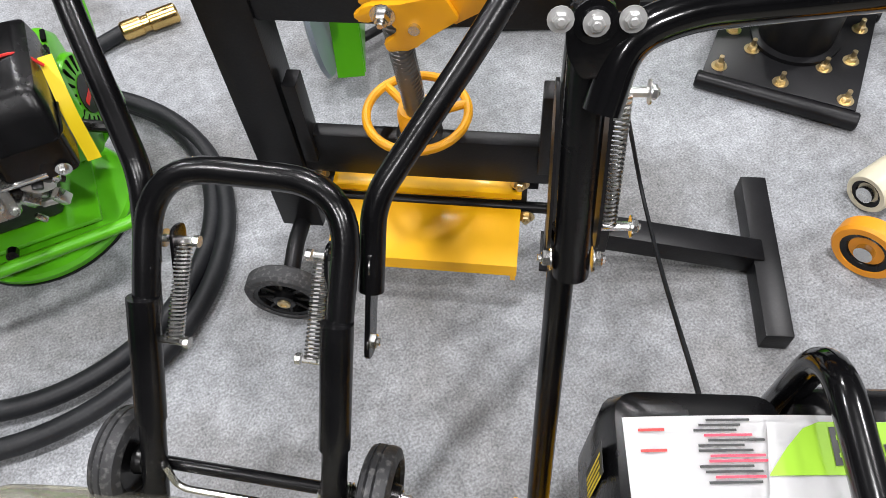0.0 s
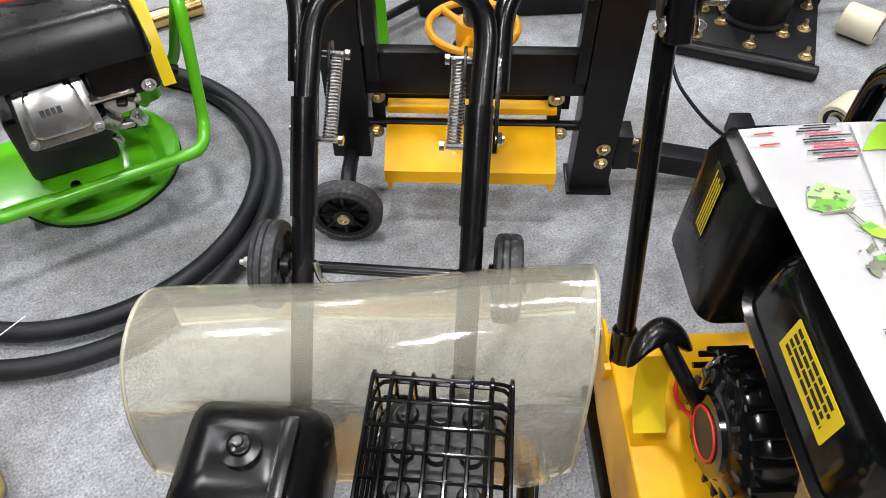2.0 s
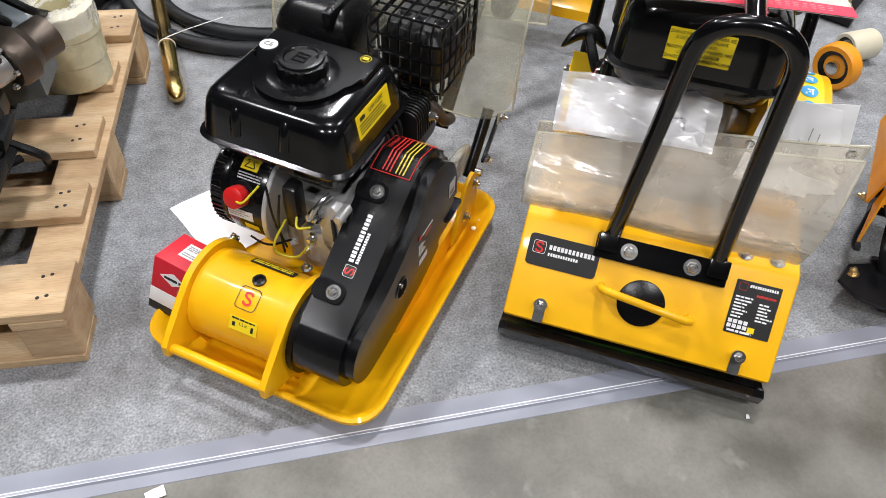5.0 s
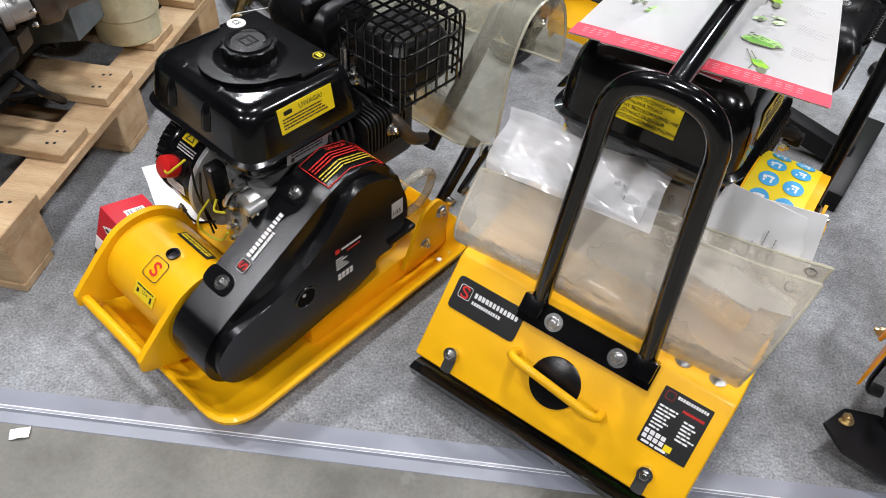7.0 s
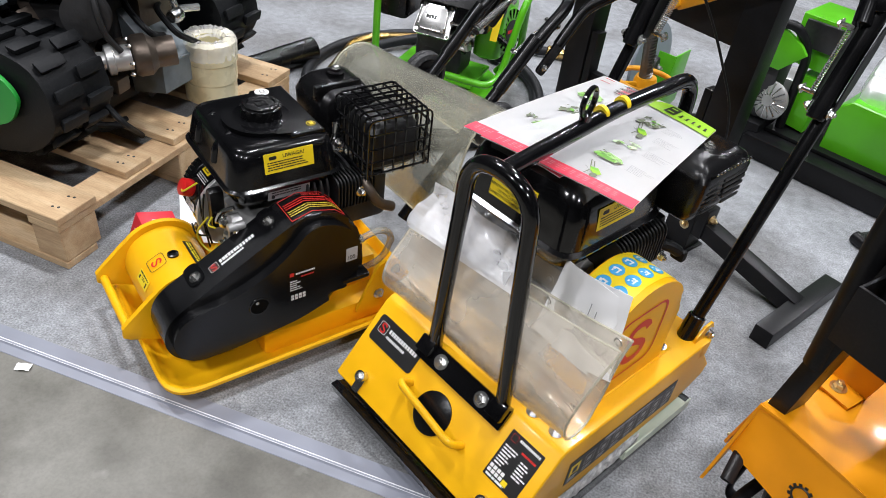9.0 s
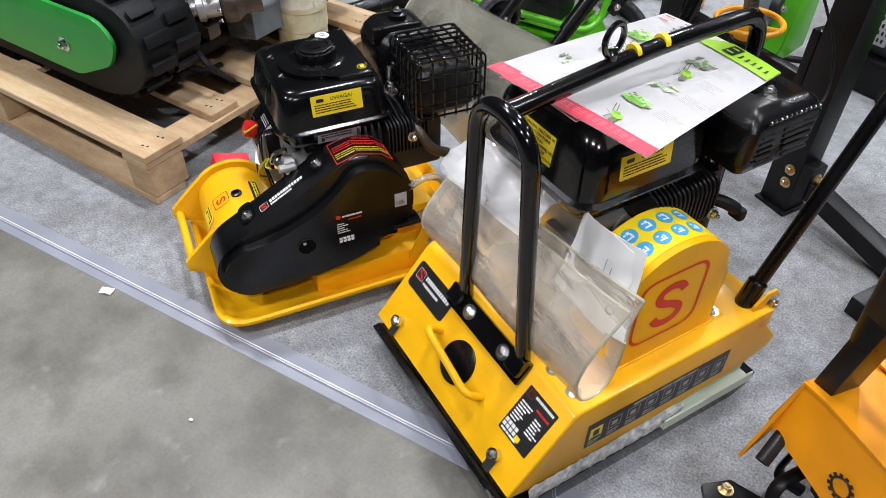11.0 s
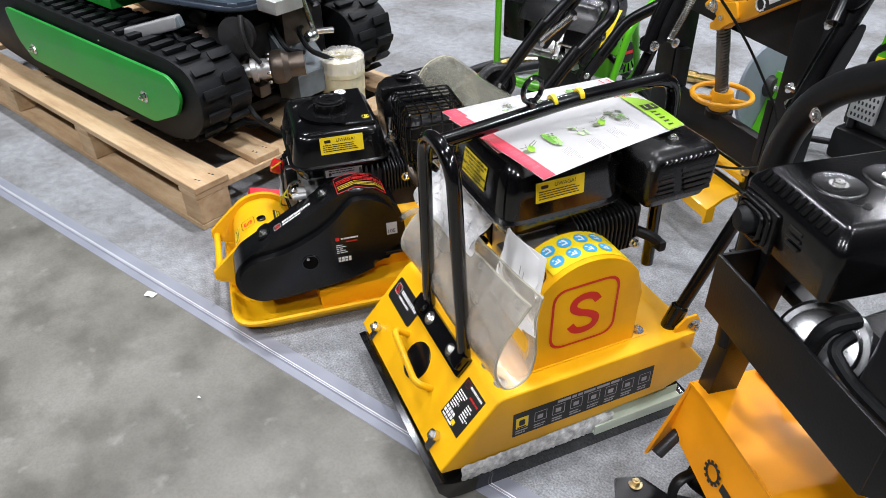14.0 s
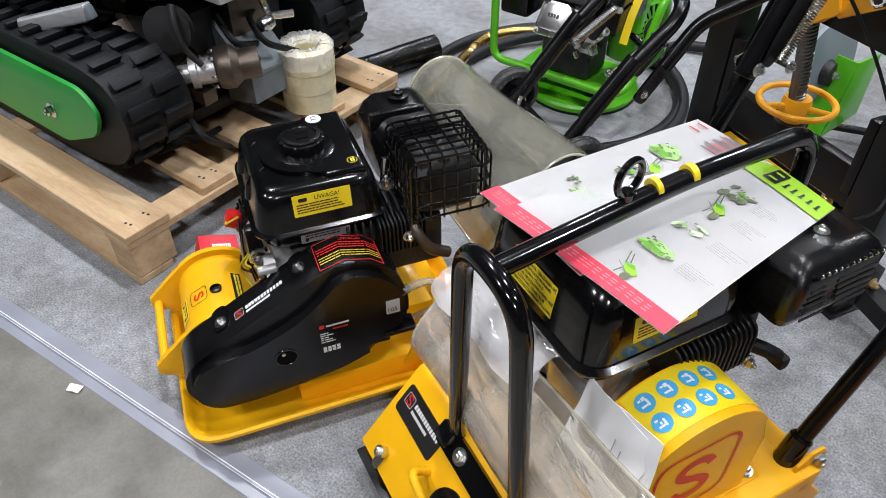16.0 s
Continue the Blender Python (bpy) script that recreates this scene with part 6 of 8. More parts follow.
flyer("flyer", [(-0.157, 0.187), (0.040, 0.215), (0.030, 0.602), (-0.171, 0.592)], 0.6655, "white printed flyer with green machine pictures and pink band", 5, False)
flyer("flyer", [(-0.110, 0.181), (0.163, 0.240), (0.090, 0.597), (-0.050, 0.590)], 0.6705, "white printed flyer with lime header and pink band", 6, True)

for x, y, rz, s in ((-0.742, -0.578, 20, 0.020), (0.328, -0.580, 70, 0.006), (-0.30, -0.72, 10, 0.005)):
    crumpled("paper_scrap", "small torn white paper scrap on the concrete floor", s * 1.6, s, pose(x, y, 0.000, 0, 0, rz), int(s * 5000), 0.0015, PAPER, "paper scrap", 5)

# ---- pallet with the tracked carrier ----
def wooden_pallet():
    t = thing("pallet", pose(-0.888, -0.293, 0, 0, 0, -0.6), "rough pine pallet carrying a tracked machine", "pallet")
    L = 1.95
    for k, (y0, w) in enumerate(((0.0, 0.125), (0.240, 0.100), (0.440, 0.125), (0.680, 0.105), (0.895, 0.130))):
        x1 = (0.0, -0.012, -0.02, -0.018, -0.006)[k]
        part("deck_board", slab(B(), (x1 - L, y0, 0.136), (x1, y0 + w, 0.158), 0.002, 1), WOOD, t)
        for x in (x1 - 0.035, x1 - 0.05):
            for q in (0.3, 0.7):
                part("nail", lathe(B(), (x, y0 + w * (q + 0.03 * (x > x1 - 0.04)), 0.1578), Z, [(0.004, 0), (0.0035, 0.0008)], 8), CASTDARK, t)
    for x in (-0.100, -0.78, -1.42, -1.94):
        part("cross_board", slab(B(), (x, 0.0, 0.114), (x + 0.095, 1.02, 0.1355), 0.002, 1), WOOD, t)
        for y in (0.004, 0.44, 0.905):
            part("block", slab(B(), (x + 0.002, y, 0.0215), (x + 0.094, y + 0.115, 0.1135), 0.003, 1), WOOD, t)
    for y in (0.002, 0.445, 0.905):
        part("skid_board", slab(B(), (-1.94, y, 0.0), (-0.006, y + 0.100, 0.021), 0.002, 1), WOOD, t)


wooden_pallet()


def rubber_track(t, y0, y1, label):
    inner = [(-2.62, 0.255), (-2.50, 0.200), (-2.20, 0.176), (-1.20, 0.176), (-1.06, 0.215), (-0.985, 0.305), (-0.988, 0.385), (-1.03, 0.450), (-1.12, 0.472), (-2.40, 0.478), (-2.58, 0.430), (-2.65, 0.34)]
    o = round_outline(inner, 0.06, 4)
    trk = part("rubber_track", prism(B(), o, "y", y0, y1, 0.004, 2), RUBBER, t, label)
    ring_len = 0.0
    pts = [Vector(p) for p in o] + [Vector(o[0])]
    step, nxt, k = 0.072, 0.0, 0
    for a, b in zip(pts, pts[1:]):
        d = (b - a).length
        while nxt < ring_len + d:
            p = a + (b - a) * ((nxt - ring_len) / d)
            ang = math.atan2((b - a).y, (b - a).x)
            if p.x > -2.45:
                m = pose(0, 0, 0, 0, -math.degrees(ang), 0)
                n = Vector(((b - a).y, -(b - a).x)).normalized() * 0.008
                half = (y1 - y0) / 2
                for q, off in ((0.28, 0.0), (0.72, 0.5)):
                    pp = p
                    lug = part("tread_lug", box(B(), (0, 0, 0), (0.034, half * 0.88, 0.020), 0.006, None, 2, 0.8), RUBBER, trk) if k == 0 else new("tread_lug", lug.data)
                    lug.parent = trk
                    lug.matrix_local = Matrix.Translation((pp.x + n.x + (b - a).normalized().x * step * off, y0 + (y1 - y0) * q, pp.y + n.y + (b - a).normalized().y * step * off)) @ m
                    k += 1
            nxt += step
        ring_len += d
    return trk


def tracked_carrier():
    t = thing("tracked_carrier", pose(0, 0, 0), "green mini tracked carrier with black rubber tracks, on a pallet", "tracked carrier")
    rubber_track(t, -0.150, 0.040, "black rubber crawler track")
    rubber_track(t, 0.520, 0.710, "black rubber crawler track")
    o = [(-2.270, 0.425), (-2.235, 0.300), (-2.150, 0.236), (-1.268, 0.226), (-1.105, 0.298), (-1.060, 0.372), (-1.112, 0.424)]
    cov = part("side_cover", prism(B(), round_outline(o, 0.03, 4), "y", -0.172, -0.160, 0.002), DEEPGREEN, t, "green side cover plate")
    part("cover_seat", prism(B(), round_outline([(-2.2, 0.40), (-2.1, 0.25), (-1.3, 0.25), (-1.15, 0.35), (-1.2, 0.40)], 0.03, 4), "y", -0.1605, -0.1495, 0.0), CASTDARK, t)
    for x, z in ((-1.292, 0.311), (-2.105, 0.288)):
        bm = B()
        lathe(bm, (x, -0.172, z), -Y, [(0.021, 0), (0.021, 0.003)], 20)
        bolt(bm, (x, -0.175, z), -Y, 0.012, 0.012, False)
        part("cover_bolt", bm, CHROME, cov)
    # green body edge above the track, wrapped strut, deck plate
    part("body_panel", slab(B(), (-2.6, -0.05, 0.505), (-1.615, 0.55, 0.75), 0.006), DEEPGREEN, t)
    o = round_outline([(-1.75, -0.075), (-1.392, -0.045), (-1.030, 0.052), (-0.985, 0.180), (-0.985, 0.55), (-1.75, 0.55)], 0.05, 6)
    part("deck_plate", prism(B(), o, "z", 0.585, 0.612, 0.012, 4), NAVY, t, "dark blue-grey deck plate")
    part("deck_lip", tube(B(), [(-1.70, -0.066, 0.592), (-1.392, -0.040, 0.592), (-1.040, 0.054, 0.592), (-0.990, 0.185, 0.592), (-0.990, 0.50, 0.592)], 0.012, 12, 0.06), NAVY, t)
    part("deck_clamp", slab(B(), (-0.995, 0.12, 0.582), (-0.900, 0.23, 0.625), 0.006, 2), CASTING, t, "cast aluminium clamp block")
    for x, y in ((-1.22, 0.05), (-1.12, 0.09), (-1.05, 0.13)):
        part("deck_bolt", bolt(B(), (x, y, 0.612), Z, 0.011, 0.018), CHROME, t)
    d = Vector((0.36, 0.11, 0.115)).normalized()
    side = d.cross(Z).normalized()
    mm = Matrix((d, side, d.cross(side))).transposed().to_4x4()
    st = part("wrapped_strut", box(B(), Vector((-1.385, -0.078, 0.488)), (0.38, 0.034, 0.046), 0.012, mm, 3, 0.9), CLEARBAG, t, "strut wrapped in clear film")
    part("strut_bar", box(B(), Vector((-1.375, -0.076, 0.490)), (0.36, 0.024, 0.034), 0.005, mm), DULLGREY, st)
    part("wrap_end", box(B(), Vector((-1.560, -0.131, 0.425)), (0.030, 0.036, 0.052), 0.012, mm, 2), PALEALU, st)
    # drive unit between the tracks
    part("drive_case", slab(B(), (-1.45, 0.08, 0.24), (-1.12, 0.50, 0.50), 0.03, 3), CASTDARK, t)
    part("track_motor", lathe(B(), (-1.13, 0.03, 0.335), Y, [(0.055, 0), (0.055, 0.10), (0.07, 0.105), (0.07, 0.13), (0.045, 0.135), (0.045, 0.22)], 24), GREASY, t, "oily cast track motor")
    for i in range(8):
        a = 2 * math.pi * i / 8
        part("motor_bolt", bolt(B(), (-1.13 + 0.058 * math.cos(a), 0.165, 0.335 + 0.058 * math.sin(a)), Y, 0.006, 0.008, False), CHROME, t)
    part("pulley", lathe(B(), (-1.060, 0.085, 0.505), (0.62, -1, 0.12), [(0.056, 0), (0.058, 0.006), (0.046, 0.010), (0.046, 0.026), (0.058, 0.030), (0.060, 0.036), (0.052, 0.038), (0.016, 0.034), (0.008, 0.036), (0.0, 0.036)], 36), CASTDARK, t)
    part("pulley_guide", tube(B(), [(-1.02, 0.07, 0.575), (-1.005, 0.055, 0.53), (-0.995, 0.06, 0.47), (-0.975, 0.085, 0.425)], 0.008, 10, 0.03), CASTDARK, t)
    part("drive_shaft", lathe(B(), (-1.090, 0.020, 0.378), (0.62, 0.78, 0.06), [(0.022, 0), (0.024, 0.004), (0.024, 0.085), (0.040, 0.088), (0.042, 0.105), (0.034, 0.108), (0.034, 0.15)], 24), CASTING, t, "machined drive shaft")
    part("shaft_housing", lathe(B(), (-0.995, 0.140, 0.387), (0.62, 0.78, 0.06), [(0.050, 0), (0.056, 0.010), (0.056, 0.040), (0.040, 0.060), (0.040, 0.11)], 24), GREASY, t)
    for i in range(6):
        a = 2 * math.pi * i / 6
        part("flange_bolt", bolt(B(), Vector((-0.996, 0.138, 0.387)) + Vector((-0.78 * math.cos(a), 0.62 * math.cos(a), math.sin(a))) * 0.046, (-0.62, -0.78, -0.06), 0.006, 0.008, False), CHROME, t)
    part("bracket", slab(B(), (-1.17, 0.10, 0.44), (-1.13, 0.14, 0.53), 0.006), CASTDARK, t)
    part("grey_cover", prism(B(), [(-1.10, 0.215), (-0.985, 0.240), (-0.985, 0.325), (-1.01, 0.350), (-1.12, 0.455)], "y", 0.235, 0.385, 0.004), DULLGREY, t, "dull grey sheet steel cover")
    part("cover_seam", slab(B(), (-0.986, 0.230, 0.318), (-0.980, 0.388, 0.326), 0.001), DULLGREY, t)
    part("grey_panel", slab(B(), (-1.22, 0.26, 0.40), (-1.06, 0.40, 0.53), 0.02), GREASY, t)
    part("control_rod", tube(B(), [(-1.04, 0.33, 0.58), (-1.02, 0.36, 0.445), (-0.99, 0.42, 0.440)], 0.011, 10, 0.01), CHROME, t)
    part("rod_end", lathe(B(), (-0.99, 0.30, 0.445), Y, [(0.016, 0), (0.020, 0.01), (0.020, 0.03), (0.016, 0.04)], 16), CHROME, t)
    rnd = random.Random(11)
    for i in range(26):
        c = (rnd.uniform(-1.38, -1.05), rnd.uniform(0.04, 0.40), rnd.uniform(0.22, 0.57))
        if i % 3:
            part("engine_part", box(B(), c, (rnd.uniform(0.03, 0.09), rnd.uniform(0.03, 0.08), rnd.uniform(0.03, 0.08)), 0.008, pose(0, 0, 0, rnd.uniform(0, 60), rnd.uniform(0, 60), 0)), (CASTDARK, GREASY, CASTDARK, GREASY, CASTING)[i % 5], t)
        else:
            d = Vector((rnd.uniform(-1, 1), -1, rnd.uniform(-0.6, 0.6))).normalized()
            part("fluid_hose", tube(B(), [c, Vector(c) + d * 0.09, Vector(c) + d * 0.12 + Vector((0.08, 0, -0.05)), Vector(c) + Vector((0.10, 0.02, -0.12))], 0.009, 8, 0.04), RUBBER, t)
    part("cross_tube", rod(B(), (-1.30, 0.03, 0.30), (-1.30, 0.53, 0.30), 0.03, 16), CASTDARK, t)
    part("belly_pan", slab(B(), (-2.3, 0.10, 0.20), (-1.1, 0.48, 0.24), 0.01), BLACKFRAME, t)


tracked_carrier()


def tape_rolls():
    for i in range(3):
        z = 0.1585 + 0.062 * i
        bm = B()
        lathe(bm, (-0.980 + 0.004 * i, 0.432, z), Z, [(0.042, 0.0), (0.078, 0.0), (0.079, 0.0012), (0.079, 0.0602), (0.078, 0.0614), (0.042, 0.0614), (0.041, 0.040), (0.041, 0.003)], 40)
        ob = part("tape_roll", bm, TAPEROLL)
        tagged(ob, "cream roll of packing tape stacked on the pallet", "tape roll", "stack of tape rolls")
    bm = B()
    rnd = random.Random(4)
    rings = []
    for r, z in ((0.0815, 0.300), (0.0825, 0.345), (0.074, 0.356), (0.05, 0.354), (0.035, 0.335)):
        rings.append([(-0.974 + (r + rnd.uniform(-1, 1) * 0.0016) * math.cos(2 * math.pi * i / 72), 0.432 + (r + rnd.uniform(-1, 1) * 0.0016) * math.sin(2 * math.pi * i / 72), z + rnd.uniform(-1, 1) * 0.0025) for i in range(72)])
    loft(bm, rings, False)
    bmesh.ops.solidify(bm, geom=bm.faces[:], thickness=0.0008)
    ob = part("film_wrap", bm, CLEARBAG, sharp=20)
    ob.visible_shadow = False
    tagged(ob, "crinkled clear film over the stacked tape rolls", "plastic film")


tape_rolls()
bm = B()
tube(bm, [(-1.26, 0.62, 0.062), (-1.12, 0.81, 0.055), (-1.075, 1.00, 0.052), (-1.02, 1.12, 0.060)], 0.046, 18, 0.15)
tagged(part("suction_pipe", bm, PLASTIC), "black bent plastic pipe lying on the carpet", "pipe")


# ---- poker vibrator: hose coil and brass needle ----
def poker():
    t = thing("concrete_vibrator", pose(0, 0, 0), "black coiled vibrator hose with brass needle on carpet", "vibrator")
    c = Vector((-0.535, 1.175, 0))
    pts = []
    n = 170
    for i in range(n + 1):
        a, k = 1.30 - 2 * math.pi * 1.93 * i / n, i / n
        q = min(1.0, max(0.0, (k - 0.36) / 0.28))
        r = 0.392 + 0.030 * math.sin(a * 0.5 + 0.4) + 0.046 * q * q * (3 - 2 * q)
        pts.append(c + Vector((r * math.cos(a) * 1.02, r * math.sin(a) * 1.04, 0.021 + 0.034 * math.exp(-((k - 0.51) / 0.075) ** 2) + 0.008 * math.sin(a) ** 2)))
    part("hose", tube(B(), pts, 0.0205, 14), HOSE, t, "coiled black rubber hose")
    part("hose_tail", tube(B(), [pts[0], pts[0] + Vector((0.09, 0.10, 0.0)), (-0.32, 1.74, 0.024), (-0.22, 1.775, 0.027)], 0.0195, 14, 0.08), HOSE, t)
    part("coupling", lathe(B(), (-0.225, 1.772, 0.028), (1, 0.10, 0), [(0.022, 0), (0.026, 0.005), (0.026, 0.055), (0.022, 0.058), (0.022, 0.075), (0.027, 0.078), (0.027, 0.15), (0.021, 0.155)], 24), BRASS, t, "brass hose coupling")
    bm = B()
    path = rounded([pts[-1], (-0.90, 1.44, 0.034), (-0.944, 1.33, 0.033), (-0.935, 1.26, 0.032)], 0.08)
    tube(bm, path, 0.019, 14)
    for p, q in zip(path, path[1:]):
        ring(bm, (p + q) / 2, q - p, 0.019, 0.0025, 14, 6)
    part("ferrule", bm, BRASS, t)
    a, b = Vector((-0.935, 1.26, 0.031)), Vector((-0.787, 0.492, 0.026))
    d = (b - a).normalized()
    h = (b - a).length
    part("needle", lathe(B(), a, d, [(0.019, 0), (0.021, 0.004), (0.021, 0.05), (0.018, 0.055), (0.018, 0.075), (0.022, 0.08), (0.022, h - 0.11), (0.0215, h - 0.10), (0.0235, h - 0.095), (0.0235, h - 0.035), (0.020, h - 0.018), (0.010, h - 0.004), (0.004, h)], 28), BRASS, t, "polished brass vibrator needle")
    tie = a + d * h * 0.66
    part("tie_string", tube(B(), [tie + Vector((0.0, 0, 0.025)), tie + Vector((0.05, 0.03, 0.028)), tie + Vector((0.16, 0.07, 0.04))], 0.0012, 6, 0.02), PAPER, t)
    part("string_loop", ring(B(), tie, d, 0.0235, 0.0014, 20, 6), PAPER, t)


poker()


# ---- green engine unit on a round base ----
def green_unit():
    t = thing("power_unit", pose(-0.49, 1.235, 0), "green engine drive unit with round base and tube frame", "engine unit")
    part("round_base", lathe(B(), (0.008, 0.022, 0.0), Z, [(0.178, 0), (0.193, 0.010), (0.196, 0.025), (0.189, 0.034), (0.145, 0.046), (0.06, 0.058), (0.0, 0.060)], 48), GREEN, t, "glossy green round base")
    part("base_edge", lathe(B(), (0.008, 0.022, 0.0), Z, [(0.192, 0.0), (0.195, 0.004), (0.1965, 0.010)], 48), RUBBER, t)
    part("engine_plate", slab(B(), (-0.19, -0.12, 0.075), (0.14, 0.10, 0.088), 0.004), GREEN, t)
    for x, y in ((-0.14, -0.08), (0.09, -0.08), (-0.14, 0.06), (0.09, 0.06)):
        part("rubber_mount", rod(B(), (x, y, 0.04), (x, y, 0.076), 0.014, 14), RUBBER, t)
    r = 0.013
    part("guard_tube", tube(B(), [(-0.20, 0.16, 0.58), (-0.20, -0.24, 0.55), (-0.195, -0.250, 0.172), (0.235, -0.222, 0.155), (0.258, -0.165, 0.180), (0.290, -0.105, 0.430), (0.296, 0.02, 0.475), (0.270, 0.20, 0.56)], r, 14, 0.045, steps=8), GREEN, t, "bent green guard tube")
    part("rear_tube", tube(B(), [(0.16, 0.13, 0.06), (0.26, 0.06, 0.20), (0.291, -0.085, 0.430)], r, 12, 0.05), GREEN, t)
    part("crankcase", slab(B(), (-0.11, -0.085, 0.09), (0.075, 0.05, 0.26), 0.02, 3), CASTDARK, t)
    part("cylinder_head", slab(B(), (-0.062, -0.195, 0.262), (0.080, -0.085, 0.385), 0.012, 3), CASTDARK, t)
    m = plane_frame((0.010, -0.212, 0.342), X, (0, -0.84, 0.54))
    cover = part("rocker_cover", prism(B(), round_outline([(-0.068, -0.060), (0.068, -0.060), (0.060, 0.056), (-0.060, 0.056)], 0.014), "z", -0.012, 0.006, 0.003), CHROME, t, "bright pressed rocker cover")
    cover.matrix_local = m
    part("cover_dome", prism(B(), round_outline([(-0.052, -0.044), (0.052, -0.044), (0.044, 0.042), (-0.044, 0.042)], 0.016), "z", 0.005, 0.024, 0.007, 3), CHROME, cover)
    bm = B()
    glyph_row(bm, Matrix.Translation((0, 0, 0.024)), -0.026, -0.006, 0.012, 4, 0.0003, RND)
    part("embossed_print", bm, CASTDARK, cover)
    for x, y in ((-0.058, -0.050), (0.058, -0.050), (-0.050, 0.047), (0.050, 0.047)):
        part("cover_bolt", bolt(B(), (x, y, 0.006), Z, 0.006, 0.008), CHROME, cover)
    fins(t, (0.010, -0.120, 0.285), (0.16, 0.07, 0.15), 8, "y", CASTDARK)
    rnd = random.Random(9)
    for i in range(16):
        c = Vector((0.07 + 0.09 * rnd.random(), -0.225 + 0.07 * rnd.random(), 0.24 + 0.11 * rnd.random()))
        part("linkage", box(B(), c, (rnd.uniform(0.012, 0.035), rnd.uniform(0.012, 0.03), rnd.uniform(0.010, 0.03)), 0.004, pose(0, 0, 0, rnd.uniform(0, 70), rnd.uniform(0, 70), 0)), (CASTING, CASTDARK, CHROME, PLASTIC)[i % 4], t)
    part("governor_arm", slab(B(), (0.070, -0.235, 0.345), (0.150, -0.205, 0.352), 0.002), CHROME, t)
    bm = B()
    rings = []
    for z, x0, x1, y0, y1 in ((0.400, -0.128, 0.197, -0.215, 0.020), (0.408, -0.134, 0.203, -0.222, 0.026), (0.445, -0.132, 0.205, -0.200, 0.030), (0.478, -0.126, 0.200, -0.180, 0.026), (0.490, -0.110, 0.184, -0.164, 0.010)):
        rings.append([(x, y, z) for x, y in round_outline([(x0, y0), (x1, y0), (x1, y1), (x0, y1)], 0.022, 5)])
    loft(bm, rings)
    tank = part("fuel_tank", bm, PLASTIC, t, "black fuel tank and cover")
    bm = B()
    rings = []
    for z, x0, x1, y0, y1 in ((0.334, 0.085, 0.196, -0.224, 0.000), (0.340, 0.078, 0.203, -0.232, 0.006), (0.404, 0.078, 0.204, -0.216, 0.010)):
        rings.append([(x, y, z) for x, y in round_outline([(x0, y0), (x1, y0), (x1, y1), (x0, y1)], 0.020, 5)])
    loft(bm, rings)
    part("carburettor_cover", bm, PLASTIC, t)
    part("tank_seam", tube(B(), [(-0.12, -0.220, 0.406), (0.195, -0.220, 0.406), (0.2055, -0.205, 0.406), (0.2065, 0.02, 0.408)], 0.0025, 6, 0.01), PLASTIC, tank)
    part("air_box", slab(B(), (-0.215, -0.19, 0.300), (-0.112, 0.00, 0.45), 0.014, 2), PLASTIC, t)
    part("filler_knob", lathe(B(), (0.06, -0.06, 0.488), Z, [(0.028, 0), (0.028, 0.012), (0.018, 0.018)], 18), PLASTIC, tank)
    part("red_cord", tube(B(), [(-0.06, -0.06, 0.493), (0.04, -0.10, 0.500), (0.13, -0.09, 0.496), (0.186, -0.08, 0.490), (0.212, -0.09, 0.455)], 0.0028, 6, 0.03), INKRED, t)
    part("warning_tag", curved_sheet(B(), spline([(-0.075, 0.462), (-0.105, 0.435), (-0.150, 0.385), (-0.185, 0.305)], 4), 0.205, 0.230, 0.001, 2), LABELYELLOW, t, "yellow paper warning tag")
    axis = Vector((0.96, -0.26, 0.10)).normalized()
    fan = part("fan_cover", cushion(B(), (0.100, -0.045), (0.205, 0.165), [(0.165, 0.02), (0.180, 0.0), (0.345, 0.0), (0.368, 0.012), (0.376, 0.03)], 0.035), GREEN, t, "green slotted fan cover")
    for x in (0.118, 0.140, 0.162, 0.184):
        for y in (-0.005, 0.045, 0.095):
            part("shroud_slot", slab(B(), (x, y, 0.370), (x + 0.010, y + 0.034, 0.378), 0.003), HOLEBLACK, fan)
    u, v, w = axis_frame(axis)
    c0 = Vector((0.190, 0.045, 0.268))
    part("fan_grille", lathe(B(), c0, w, [(0.086, 0), (0.086, 0.018), (0.080, 0.026), (0.050, 0.030), (0.0, 0.030)], 36), GREEN, fan)
    cc = c0 + w * 0.027
    for i in range(18):
        a = 2 * math.pi * i / 18
        d = u * math.cos(a) + v * math.sin(a)
        part("fan_slot", rod(B(), cc + d * 0.046, cc + d * 0.078, 0.0045, 6), HOLEBLACK, fan)
    part("fan_badge", lathe(B(), cc + w * 0.004, w, [(0.040, 0), (0.040, 0.002)], 28), INK, fan)
    part("badge_stripe", card(B(), plane_frame(cc + w * 0.0065, u, w), -0.030, -0.006, 0.030, 0.006, 0.0006), INKRED, fan)
    part("carburettor", slab(B(), (0.085, -0.215, 0.29), (0.145, -0.15, 0.345), 0.015, 2), CASTING, t)
    part("oil_plug", lathe(B(), (-0.03, -0.155, 0.115), (0, -1, 0.3), [(0.012, 0), (0.012, 0.02)], 10), PLASTIC, t)
    part("throttle_lever", tube(B(), [(0.16, -0.03, 0.28), (0.21, -0.045, 0.26), (0.250, -0.055, 0.245)], 0.012, 10, 0.02), PLASTIC, t)
    part("cover_bolt", bolt(B(), (0.178, -0.233, 0.352), -Y, 0.009, 0.008), CHROME, t)


green_unit()


